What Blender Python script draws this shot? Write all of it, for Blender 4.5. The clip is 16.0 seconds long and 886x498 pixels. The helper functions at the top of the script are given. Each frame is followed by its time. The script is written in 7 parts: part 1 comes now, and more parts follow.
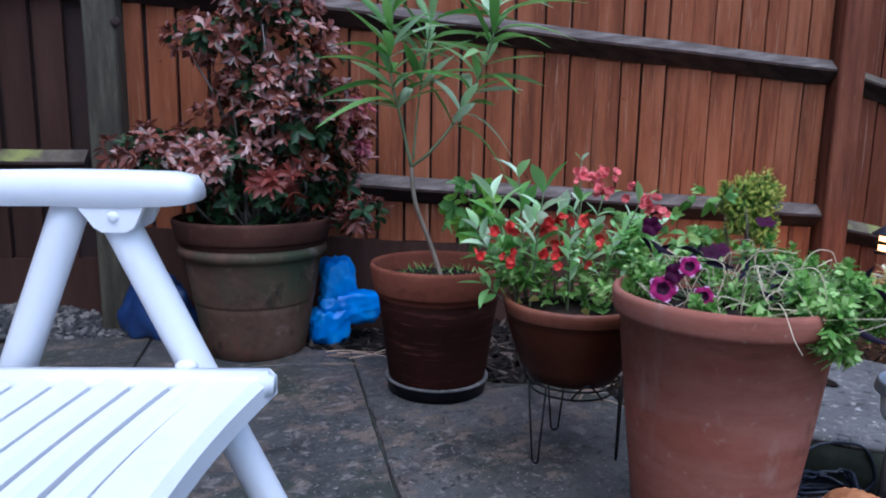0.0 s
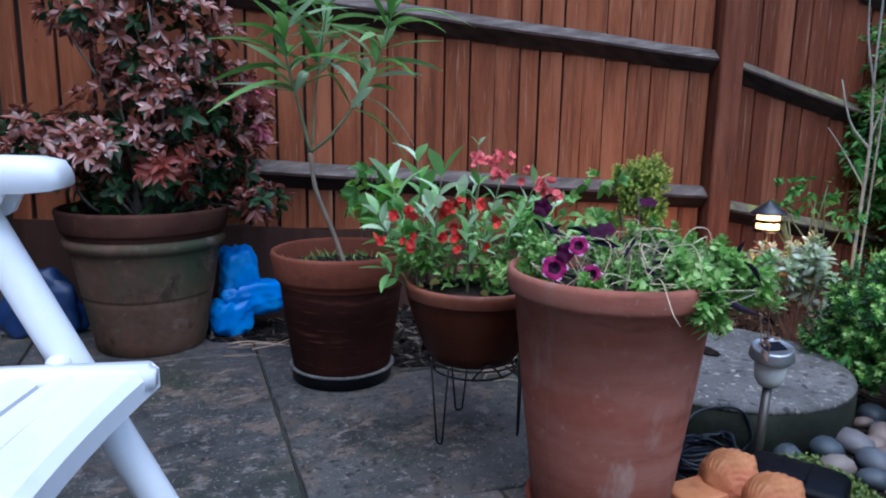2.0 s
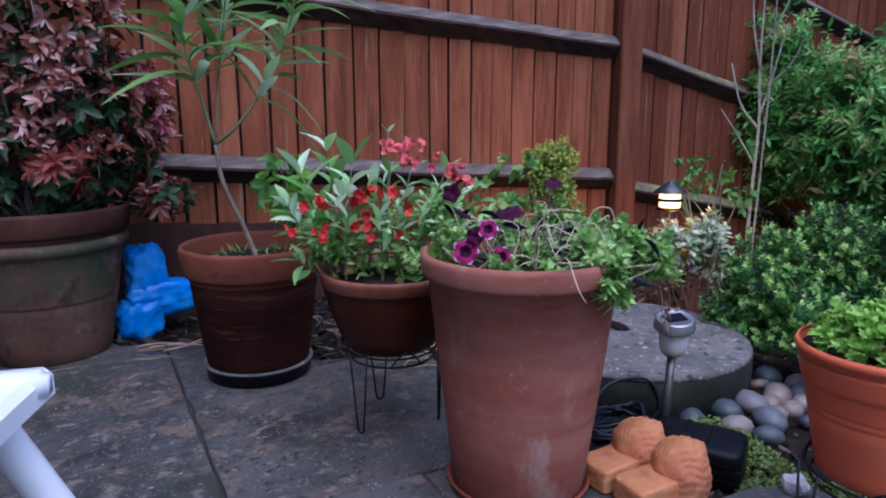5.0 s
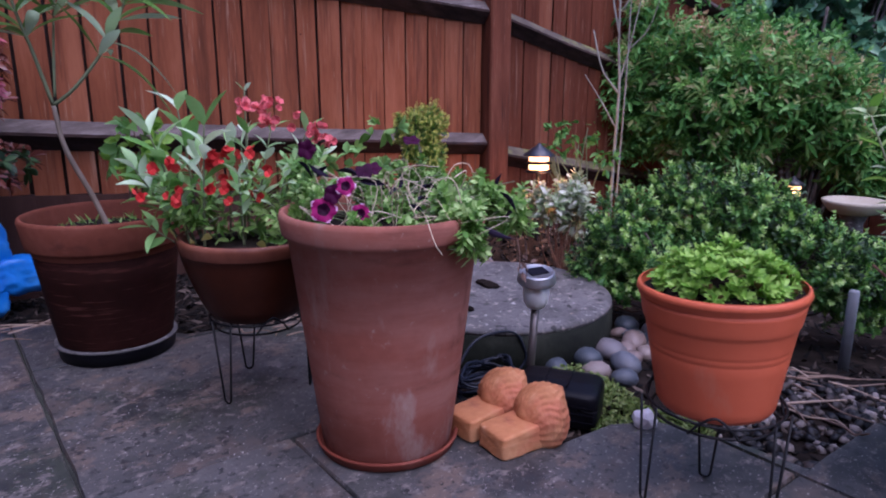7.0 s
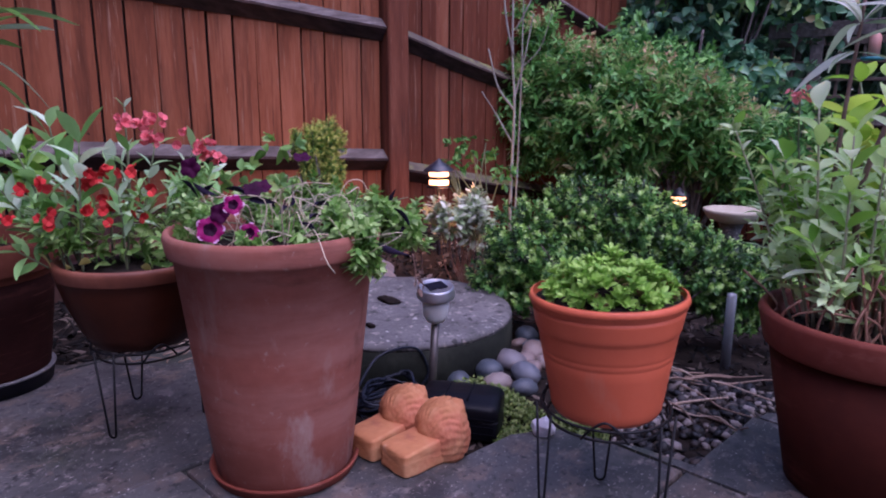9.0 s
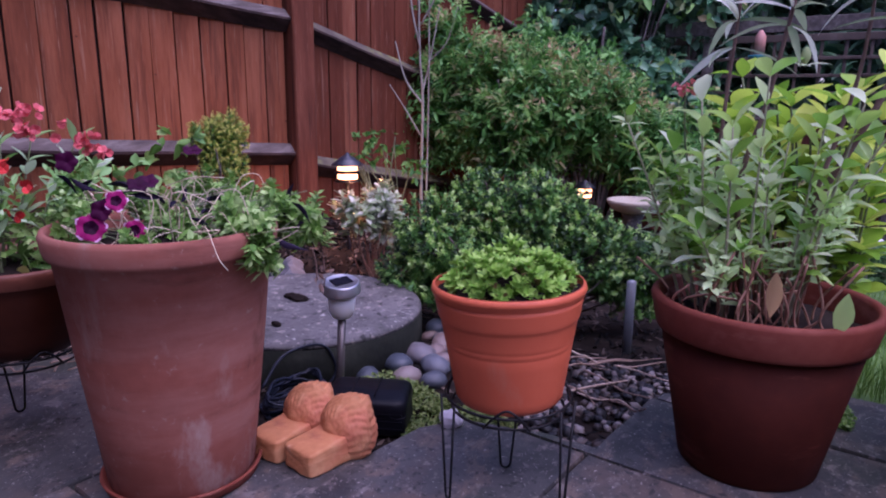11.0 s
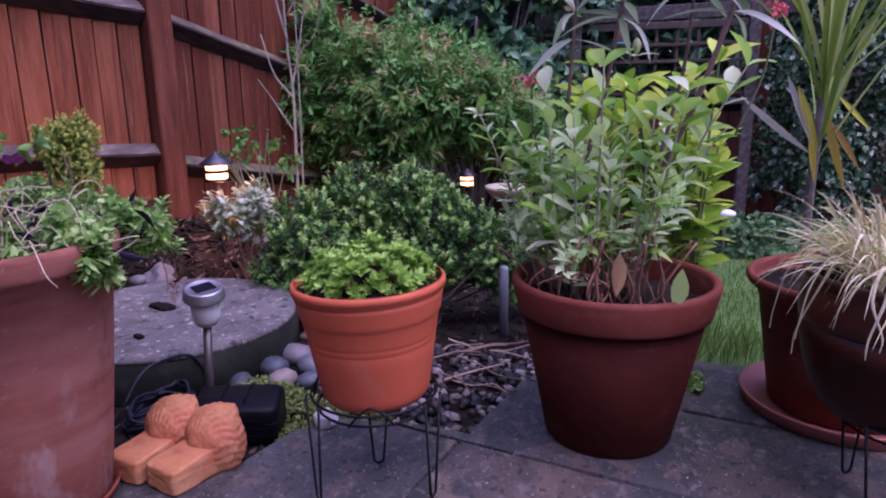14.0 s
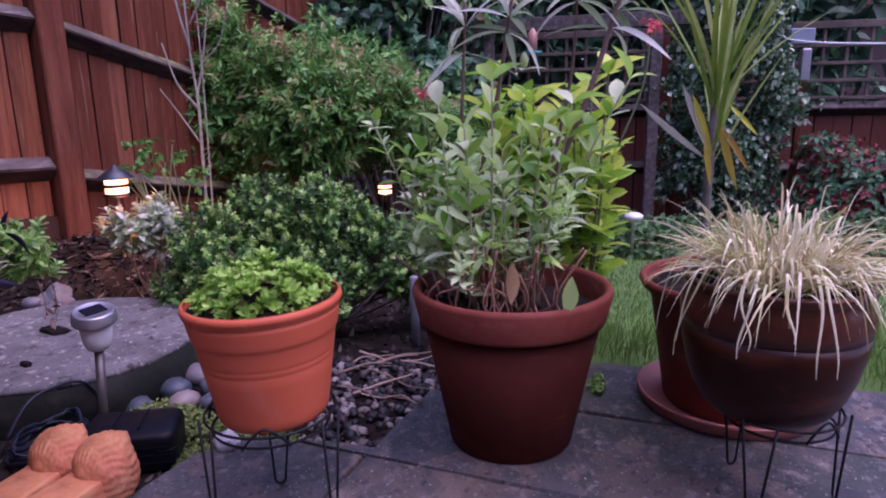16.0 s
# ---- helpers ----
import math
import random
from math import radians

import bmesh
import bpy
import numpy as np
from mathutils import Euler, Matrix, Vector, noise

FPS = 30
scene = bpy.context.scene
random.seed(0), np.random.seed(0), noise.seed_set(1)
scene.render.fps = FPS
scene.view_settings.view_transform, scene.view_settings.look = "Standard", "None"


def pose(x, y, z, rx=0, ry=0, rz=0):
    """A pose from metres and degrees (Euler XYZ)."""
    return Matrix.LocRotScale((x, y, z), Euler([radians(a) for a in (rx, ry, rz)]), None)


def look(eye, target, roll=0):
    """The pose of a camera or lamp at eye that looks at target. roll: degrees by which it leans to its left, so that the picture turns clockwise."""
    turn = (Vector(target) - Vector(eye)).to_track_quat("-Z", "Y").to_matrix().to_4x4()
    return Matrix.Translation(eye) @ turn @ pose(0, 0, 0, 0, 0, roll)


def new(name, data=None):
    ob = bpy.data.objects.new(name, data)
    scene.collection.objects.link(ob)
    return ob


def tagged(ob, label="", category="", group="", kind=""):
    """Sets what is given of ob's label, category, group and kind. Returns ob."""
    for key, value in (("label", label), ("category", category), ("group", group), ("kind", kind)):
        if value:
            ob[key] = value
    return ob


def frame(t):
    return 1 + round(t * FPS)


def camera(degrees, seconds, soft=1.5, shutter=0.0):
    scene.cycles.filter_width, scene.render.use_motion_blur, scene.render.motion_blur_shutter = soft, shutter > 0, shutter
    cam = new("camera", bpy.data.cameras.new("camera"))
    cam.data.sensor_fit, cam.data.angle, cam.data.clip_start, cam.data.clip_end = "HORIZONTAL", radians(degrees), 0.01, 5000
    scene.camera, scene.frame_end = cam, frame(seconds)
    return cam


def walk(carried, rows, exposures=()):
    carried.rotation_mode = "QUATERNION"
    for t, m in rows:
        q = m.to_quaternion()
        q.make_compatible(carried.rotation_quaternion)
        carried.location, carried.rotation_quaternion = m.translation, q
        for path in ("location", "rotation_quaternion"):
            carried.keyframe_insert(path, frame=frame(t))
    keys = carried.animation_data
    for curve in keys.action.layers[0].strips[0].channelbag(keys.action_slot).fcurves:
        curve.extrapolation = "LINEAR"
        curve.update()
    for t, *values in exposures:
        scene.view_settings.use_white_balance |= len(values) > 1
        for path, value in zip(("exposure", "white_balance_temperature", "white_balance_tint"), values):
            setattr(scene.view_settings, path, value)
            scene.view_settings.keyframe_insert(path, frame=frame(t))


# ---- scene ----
cam = camera(66.9, 16.0, soft=2.0)
EXPOSURE = 1.06
PATH = [
    (0, (0.156, 0.035, 0.7), (1.041, 1.798, 0.372), 1.0),
    (0.5, (0.164, 0.026, 0.702), (1.142, 1.742, 0.385), 1.3),
    (1, (0.171, 0.024, 0.698), (1.204, 1.699, 0.341), 1.3),
    (1.5, (0.176, 0.023, 0.696), (1.241, 1.675, 0.33), 0.8),
    (2, (0.178, 0.02, 0.696), (1.285, 1.646, 0.334), 1.0),
    (2.5, (0.181, 0.022, 0.695), (1.299, 1.639, 0.328), 0.8),
    (3, (0.181, 0.024, 0.691), (1.32, 1.627, 0.322), 1.0),
    (3.5, (0.183, 0.022, 0.692), (1.373, 1.584, 0.314), 1.3),
    (4, (0.185, 0.016, 0.695), (1.402, 1.558, 0.322), 1.0),
    (6.3, (0.207, -0.01, 0.678), (1.645, 1.31, 0.243), 0.1),
    (6.5, (0.213, -0.015, 0.674), (1.676, 1.276, 0.234), 0.4),
    (7, (0.223, -0.028, 0.666), (1.729, 1.201, 0.194), 0.1),
    (7.5, (0.223, -0.035, 0.665), (1.781, 1.127, 0.193), 1.1),
    (8, (0.231, -0.041, 0.666), (1.835, 1.059, 0.202), 1.3),
    (8.5, (0.237, -0.042, 0.669), (1.873, 1.017, 0.219), 1.1),
    (9, (0.24, -0.045, 0.667), (1.911, 0.968, 0.24), 0.3),
    (9.5, (0.252, -0.058, 0.661), (1.962, 0.879, 0.216), 0.5),
    (10, (0.257, -0.06, 0.662), (1.997, 0.821, 0.22), 0.3),
    (10.2, (0.256, -0.059, 0.662), (2.002, 0.812, 0.224), 0.3),
    (12.3, (0.273, -0.083, 0.661), (2.103, 0.582, 0.205), 0.3),
    (12.5, (0.273, -0.084, 0.663), (2.104, 0.58, 0.207), -0.1),
    (13, (0.277, -0.099, 0.664), (2.119, 0.525, 0.201), -0.2),
    (13.5, (0.275, -0.109, 0.67), (2.142, 0.451, 0.223), 0.0),
    (14, (0.289, -0.127, 0.67), (2.167, 0.379, 0.202), -0.8),
    (14.5, (0.295, -0.138, 0.673), (2.191, 0.3, 0.212), -0.5),
    (15, (0.292, -0.144, 0.685), (2.199, 0.271, 0.245), -0.8),
    (15.5, (0.29, -0.166, 0.685), (2.209, 0.188, 0.248), -0.7),
    (16, (0.301, -0.182, 0.682), (2.226, 0.116, 0.228), -1.0),
]
walk(cam, [(t, look(eye, target, roll)) for t, eye, target, roll in PATH], exposures=[(0.0, EXPOSURE, 5080, 8), (2.0, EXPOSURE - 0.01, 5030, 5), (4.0, EXPOSURE - 0.04, 4980, 11), (6.5, EXPOSURE - 0.12, 5330, 34), (10.0, EXPOSURE - 0.12, 5390, 50), (14.0, EXPOSURE - 0.09, 5460, 61), (16.0, EXPOSURE - 0.07, 5590, 62)])

# ---- world and light ----
world = bpy.data.worlds.new("sky")
scene.world = world
world.use_nodes = True
wn, wl = world.node_tree.nodes, world.node_tree.links
sky = wn.new("ShaderNodeTexSky")
sky.sky_type = 'NISHITA'
sky.sun_disc = False
sky.sun_elevation = radians(65)
sky.sun_rotation = radians(200)
sky.air_density = 1.0
sky.dust_density = 2.0
wn["Background"].inputs["Strength"].default_value = 0.135
wl.new(sky.outputs[0], wn["Background"].inputs["Color"])
sun = new("sun", bpy.data.lights.new("sun", 'SUN'))
sun.data.energy = 1.4
sun.data.angle = radians(70)
sun.data.color = (1.0, 0.96, 0.92)
sun.matrix_world = look((0.2, -1.9, 5.0), (1.0, 0.2, 0))


# ---- materials ----
def material(name, stops, scale=6.0, fine=60.0, rough=0.7, bump=0.2, metal=0.0, stretch=(1, 1, 1), island=0.0,
             per_object=0.0, glow=None, through_light=0.0, coat=0.0, detail=5.0, spots=None, spec=0.5):
    """Principled material: colours in stops mixed by large and fine noise, with fine relief."""
    m = bpy.data.materials.new(name)
    m.use_nodes = True
    n, l = m.node_tree.nodes, m.node_tree.links
    b = n["Principled BSDF"]
    b.inputs["Roughness"].default_value = rough
    b.inputs["Metallic"].default_value = metal
    b.inputs["Specular IOR Level"].default_value = spec
    b.inputs["Coat Weight"].default_value = coat
    co = n.new("ShaderNodeTexCoord")
    mp = n.new("ShaderNodeMapping")
    mp.inputs["Scale"].default_value = stretch
    l.new(co.outputs["Object"], mp.inputs["Vector"])
    if per_object:
        own, far = n.new("ShaderNodeObjectInfo"), n.new("ShaderNodeMath")
        far.operation = 'MULTIPLY'
        far.inputs[1].default_value = 57.0
        l.new(own.outputs["Random"], far.inputs[0])
        l.new(far.outputs[0], mp.inputs["Location"])
    big, small = n.new("ShaderNodeTexNoise"), n.new("ShaderNodeTexNoise")
    big.inputs["Scale"].default_value, small.inputs["Scale"].default_value = scale, fine
    big.inputs["Detail"].default_value = detail
    small.inputs["Detail"].default_value = 3.0
    for t in (big, small):
        l.new(mp.outputs[0], t.inputs["Vector"])
    mix = n.new("ShaderNodeMath")
    mix.operation = 'MULTIPLY_ADD'
    l.new(small.outputs["Fac"], mix.inputs[0])
    mix.inputs[1].default_value = 0.4
    sub = n.new("ShaderNodeMath")
    sub.operation = 'MULTIPLY_ADD'
    l.new(big.outputs["Fac"], sub.inputs[0])
    sub.inputs[1].default_value, sub.inputs[2].default_value = 1.3, -0.35
    l.new(sub.outputs[0], mix.inputs[2])
    fac = mix.outputs[0]
    for amount, kind in ((island, "geo"), (per_object, "ob")):
        if amount:
            r = n.new("ShaderNodeNewGeometry" if kind == "geo" else "ShaderNodeObjectInfo")
            out = r.outputs["Random Per Island"] if kind == "geo" else r.outputs["Random"]
            k = n.new("ShaderNodeMix")
            k.inputs["Factor"].default_value = amount
            l.new(fac, k.inputs["A"])
            l.new(out, k.inputs["B"])
            fac = k.outputs["Result"]
    ramp = n.new("ShaderNodeValToRGB")
    e = ramp.color_ramp.elements
    while len(e) < len(stops):
        e.new(0.5)
    for i, c in enumerate(stops):
        e[i].position = 0.15 + 0.7 * i / max(1, len(stops) - 1)
        e[i].color = (*c, 1)
    l.new(fac, ramp.inputs[0])
    colour = ramp.outputs[0]
    for sc, lo, hi, tint, squash in spots or ():
        v = n.new("ShaderNodeTexNoise")
        v.inputs["Scale"].default_value, v.inputs["Detail"].default_value = sc, 7.0
        v.inputs["Roughness"].default_value = 0.65
        sq = n.new("ShaderNodeMapping")
        sq.inputs["Scale"].default_value = squash
        sq.inputs["Location"].default_value = (sc, 2 * sc, 0.5 * sc)
        l.new(mp.outputs[0], sq.inputs["Vector"])
        l.new(sq.outputs[0], v.inputs["Vector"])
        rr = n.new("ShaderNodeMapRange")
        rr.inputs["From Min"].default_value, rr.inputs["From Max"].default_value = lo, hi
        l.new(v.outputs["Fac"], rr.inputs["Value"])
        mc = n.new("ShaderNodeMix")
        mc.data_type = 'RGBA'
        l.new(rr.outputs[0], mc.inputs[0])
        l.new(colour, mc.inputs[6])
        mc.inputs[7].default_value = (*tint, 1)
        colour = mc.outputs[2]
    l.new(colour, b.inputs["Base Color"])
    if bump:
        bp = n.new("ShaderNodeBump")
        bp.inputs["Strength"].default_value = bump
        bp.inputs["Distance"].default_value = 0.004
        l.new(mix.outputs[0], bp.inputs["Height"])
        l.new(bp.outputs[0], b.inputs["Normal"])
    if glow:
        b.inputs["Emission Color"].default_value = (*glow[0], 1)
        b.inputs["Emission Strength"].default_value = glow[1]
    if through_light:
        tr = n.new("ShaderNodeBsdfTranslucent")
        l.new(colour, tr.inputs["Color"])
        mx = n.new("ShaderNodeMixShader")
        mx.inputs[0].default_value = through_light
        l.new(b.outputs[0], mx.inputs[1])
        l.new(tr.outputs[0], mx.inputs[2])
        l.new(mx.outputs[0], n["Material Output"].inputs["Surface"])
    return m


def leaf_material(name, stops, rough=0.45, through_light=0.25, island=0.75, single=0.0, spec=0.3):
    """single: how much the leaves differ where each leaf is an object of its own."""
    return material(name, stops, scale=9, fine=120, rough=rough, bump=0.1, island=0.0 if single else island, per_object=single, through_light=through_light, spec=spec)


BOARD_WEAR = [(5, 0.6, 0.76, (0.33, 0.19, 0.12), (2.0, 2.0, 0.7)), (3, 0.54, 0.74, (0.06, 0.019, 0.010), (1, 1, 0.6)), (11, 0.56, 0.72, (0.085, 0.026, 0.013), (1.2, 1.2, 0.35)), (40, 0.61, 0.71, (0.31, 0.17, 0.105), (1, 1, 0.3)), (7, 0.70, 0.73, (0.02, 0.008, 0.006), (0.5, 0.5, 4.0))]
M_FENCE = material("fence_board", [(0.112, 0.032, 0.0135), (0.208, 0.064, 0.027), (0.295, 0.108, 0.052)], 4, 34, 0.8, 0.7, stretch=(4, 4, 0.5), per_object=0.28, spec=0.15, spots=BOARD_WEAR)
M_FENCE_LOW = material("deep_stained_board", [(0.078, 0.020, 0.009), (0.142, 0.040, 0.018), (0.215, 0.074, 0.036)], 4, 34, 0.8, 0.7, stretch=(5, 5, 0.5), per_object=0.5, spec=0.15, spots=BOARD_WEAR)
M_FENCE_FAR = material("far_fence_board", [(0.12, 0.028, 0.014), (0.21, 0.054, 0.028)], 7, 60, 0.8, 0.4, stretch=(6, 6, 0.6), per_object=0.4)
# Near-black stand-in for shade between fence boards; also colours the post knot.
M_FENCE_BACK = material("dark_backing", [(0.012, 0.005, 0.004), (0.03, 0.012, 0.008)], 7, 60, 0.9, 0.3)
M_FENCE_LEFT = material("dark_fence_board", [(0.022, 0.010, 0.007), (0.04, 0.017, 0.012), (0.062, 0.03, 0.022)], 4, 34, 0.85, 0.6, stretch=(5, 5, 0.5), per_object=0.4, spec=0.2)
M_RAIL = material("fence_rail", [(0.035, 0.024, 0.02), (0.085, 0.065, 0.056), (0.17, 0.14, 0.125)], 6, 50, 0.85, 0.6, stretch=(1, 6, 6), spots=[(5, 0.6, 0.75, (0.2, 0.18, 0.16), (1, 1, 1))])
M_RAIL_MOSS = material("mossy_rail", [(0.035, 0.025, 0.02), (0.085, 0.065, 0.048), (0.15, 0.13, 0.075)], 9, 60, 0.9, 0.6, spots=[(6, 0.5, 0.66, (0.20, 0.21, 0.055), (1, 1, 1)), (22, 0.58, 0.7, (0.05, 0.04, 0.03), (1, 1, 1))])
M_POST = material("fence_post", [(0.062, 0.017, 0.008), (0.13, 0.037, 0.017), (0.20, 0.066, 0.033)], 4, 34, 0.8, 0.7, stretch=(5, 5, 0.5), spec=0.2, spots=[(9, 0.58, 0.70, (0.03, 0.012, 0.008), (1.2, 1.2, 0.4)), (30, 0.6, 0.7, (0.26, 0.12, 0.07), (1, 1, 0.3))])
# Near-black brown that paints shade onto the rails' under faces.
M_RAIL_SHADE = material("shaded_rail", [(0.012, 0.007, 0.006), (0.030, 0.016, 0.013), (0.06, 0.032, 0.026)], 6, 50, 0.85, 0.6, stretch=(1, 6, 6), spec=0.2)
M_LATH = material("trellis_lath", [(0.06, 0.04, 0.03), (0.11, 0.078, 0.06), (0.17, 0.125, 0.10)], 6, 50, 0.85, 0.4)
M_POST_GREEN = material("weathered_post", [(0.018, 0.014, 0.008), (0.042, 0.034, 0.02), (0.085, 0.075, 0.05)], 7, 50, 0.85, 0.5, stretch=(5, 5, 0.7))
SLAB_SPOTS = [(2.2, 0.5, 0.62, (0.027, 0.032, 0.023), (1, 1, 1)), (3.1, 0.53, 0.63, (0.082, 0.060, 0.049), (1, 1, 1)), (6, 0.54, 0.62, (0.022, 0.022, 0.022), (1, 1, 1)), (9, 0.54, 0.62, (0.115, 0.085, 0.068), (1, 1.4, 1)), (24, 0.56, 0.65, (0.145, 0.124, 0.115), (1, 1.2, 1)), (55, 0.55, 0.64, (0.016, 0.016, 0.017), (1, 1, 1)), (120, 0.61, 0.67, (0.33, 0.30, 0.29), (1, 1.3, 1))]
M_SLAB = material("riven_slab", [(0.019, 0.0195, 0.019), (0.045, 0.044, 0.043), (0.087, 0.081, 0.078)], 3.0, 26, 0.55, 1.0, per_object=0.14, detail=10, spots=SLAB_SPOTS)
M_JOINT = material("patio_base", [(0.014, 0.016, 0.012), (0.04, 0.042, 0.032)], 20, 90, 0.95, 0.6)
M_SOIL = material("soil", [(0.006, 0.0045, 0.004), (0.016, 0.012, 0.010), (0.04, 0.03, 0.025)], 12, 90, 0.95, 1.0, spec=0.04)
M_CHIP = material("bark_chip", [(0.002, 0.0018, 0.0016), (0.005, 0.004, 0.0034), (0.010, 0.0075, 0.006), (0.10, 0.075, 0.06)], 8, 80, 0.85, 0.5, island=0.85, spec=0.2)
M_GRAVEL = material("gravel", [(0.014, 0.014, 0.016), (0.045, 0.042, 0.043), (0.17, 0.15, 0.14)], 8, 80, 0.8, 0.4, island=0.85)
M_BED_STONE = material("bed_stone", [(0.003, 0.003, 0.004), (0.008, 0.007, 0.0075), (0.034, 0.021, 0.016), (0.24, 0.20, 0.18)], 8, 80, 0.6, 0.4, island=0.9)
M_PEBBLE = material("pebble", [(0.042, 0.052, 0.066), (0.095, 0.10, 0.118), (0.19, 0.13, 0.11), (0.20, 0.185, 0.17)], 3, 60, 0.5, 0.3, per_object=0.9, spots=[(20, 0.6, 0.72, (0.24, 0.23, 0.23), (1, 1, 1))])
M_LAWN = material("lawn", [(0.04, 0.095, 0.018), (0.075, 0.15, 0.03), (0.12, 0.20, 0.05)], 6, 90, 0.9, 0.6)
M_GRASS = leaf_material("grass_blade", [(0.075, 0.16, 0.024), (0.135, 0.265, 0.045), (0.24, 0.38, 0.10)], 0.45, 0.35)
M_CONCRETE = material("concrete", [(0.055, 0.05, 0.05), (0.10, 0.092, 0.09), (0.155, 0.14, 0.135)], 5, 60, 0.85, 1.0, spots=[(26, 0.56, 0.64, (0.022, 0.022, 0.02), (1, 1, 1)), (8, 0.52, 0.7, (0.05, 0.048, 0.043), (1, 1, 1)), (38, 0.57, 0.66, (0.26, 0.225, 0.20), (1, 1, 1)), (95, 0.56, 0.68, (0.03, 0.028, 0.027), (1, 1, 1)), (55, 0.62, 0.68, (0.36, 0.34, 0.32), (1, 1, 1))])
# Greenish concrete darkened to carry the shade on the disc's upright side.
M_CONCRETE_SHADE = material("shaded_concrete", [(0.006, 0.007, 0.006), (0.014, 0.016, 0.012), (0.032, 0.034, 0.026)], 6, 60, 0.9, 0.9, spec=0.1)
M_TERRA = material("terracotta", [(0.18, 0.054, 0.034), (0.235, 0.076, 0.050), (0.285, 0.112, 0.080)], 4, 45, 0.85, 0.4, spec=0.15,
                   spots=[(3, 0.46, 0.76, (0.31, 0.150, 0.115), (0.5, 0.5, 2.6)), (7, 0.58, 0.78, (0.11, 0.038, 0.024), (0.6, 0.6, 3)), (60, 0.62, 0.75, (0.3, 0.19, 0.15), (1, 1, 1)), (5, 0.62, 0.74, (0.34, 0.23, 0.19), (1.4, 1.4, 0.6)), (16, 0.58, 0.72, (0.28, 0.15, 0.115), (1, 1, 0.3)), (9, 0.60, 0.72, (0.10, 0.034, 0.022), (1, 1, 0.5))])
# Red terracotta darkened to hold the shade below an overhanging rim.
M_TERRA_SHADE = material("shaded_terracotta", [(0.011, 0.0035, 0.0025), (0.020, 0.0055, 0.004), (0.034, 0.010, 0.0075)], 4, 45, 0.8, 0.3, spec=0.08, spots=[(10, 0.58, 0.75, (0.065, 0.02, 0.014), (0.5, 0.5, 4)), (26, 0.58, 0.70, (0.10, 0.036, 0.026), (0.25, 0.25, 6))])
# Darker copy of the red rim terracotta; shade under the rim is painted in.
M_TERRA_RED_SHADE = material("shaded_red_terracotta", [(0.031, 0.0062, 0.0035), (0.049, 0.0098, 0.0052), (0.074, 0.0165, 0.009)], 4, 45, 0.75, 0.3, spec=0.1, spots=[(10, 0.58, 0.76, (0.115, 0.032, 0.02), (0.6, 0.6, 3))])
# Bowl body colour is lowered to include the shade on its side.
M_TERRA_BOWL = material("shaded_brown_terracotta", [(0.026, 0.007, 0.0035), (0.05, 0.013, 0.006), (0.085, 0.024, 0.011)], 4, 45, 0.4, 0.3, spec=0.12)
M_BOWL_RIM = material("orange_bowl_rim", [(0.10, 0.03, 0.016), (0.17, 0.055, 0.03), (0.24, 0.09, 0.055)], 6, 50, 0.5, 0.3, spec=0.3)
M_TERRA_RED = material("red_terracotta", [(0.11, 0.024, 0.014), (0.155, 0.037, 0.022), (0.205, 0.06, 0.038)], 5, 50, 0.65, 0.3, spots=[(6, 0.56, 0.75, (0.27, 0.105, 0.075), (1, 1, 2))], spec=0.15)
M_TERRA_RIM = material("rim_terracotta", [(0.088, 0.025, 0.014), (0.132, 0.039, 0.022), (0.185, 0.064, 0.04)], 5, 50, 0.8, 0.3, spots=[(7, 0.55, 0.75, (0.06, 0.02, 0.014), (1, 1, 2))], spec=0.12)
M_TERRA_OLD = material("mossy_terracotta", [(0.05, 0.028, 0.02), (0.10, 0.056, 0.038), (0.15, 0.09, 0.066)], 5, 50, 0.85, 0.5,
                       spots=[(3, 0.46, 0.62, (0.048, 0.056, 0.032), (1, 1, 0.7)), (9, 0.56, 0.74, (0.2, 0.15, 0.125), (1, 1, 1.4)), (12, 0.58, 0.70, (0.022, 0.018, 0.014), (1, 1, 0.6)), (5, 0.6, 0.75, (0.13, 0.055, 0.035), (1, 1, 1))], spec=0.15)
# Old rim terracotta, darkened for the shade of the shrub hanging over it.
M_OLD_RIM_SHADE = material("shaded_old_rim", [(0.022, 0.009, 0.0065), (0.042, 0.016, 0.011), (0.075, 0.03, 0.02)], 5, 50, 0.8, 0.4, spots=[(9, 0.56, 0.74, (0.03, 0.018, 0.013), (1, 1, 1)), (5, 0.6, 0.75, (0.15, 0.065, 0.045), (1, 1, 1))], spec=0.15)
M_PLASTIC = material("orange_plastic", [(0.49, 0.098, 0.04), (0.54, 0.118, 0.05)], 4, 90, 0.5, 0.06, spec=0.25, spots=[(9, 0.62, 0.75, (0.42, 0.085, 0.038), (1, 1, 1)), (14, 0.6, 0.74, (0.5, 0.15, 0.08), (1, 1, 0.3))])
M_GLAZE = material("brown_glaze", [(0.014, 0.0042, 0.0025), (0.036, 0.009, 0.004), (0.08, 0.021, 0.009)], 4, 60, 0.32, 0.05, spec=0.2, spots=[(6, 0.56, 0.74, (0.10, 0.028, 0.012), (0.7, 0.7, 2.5)), (9, 0.6, 0.74, (0.012, 0.004, 0.003), (0.7, 0.7, 2.5))])
# Lighter, more orange glaze for the bowl's upper part.
M_GLAZE_RIM = material("orange_glaze", [(0.036, 0.0095, 0.0042), (0.078, 0.021, 0.009), (0.17, 0.052, 0.023)], 5, 60, 0.3, 0.05, spec=0.4, spots=[(7, 0.56, 0.70, (0.04, 0.012, 0.006), (0.7, 0.7, 2.5))])
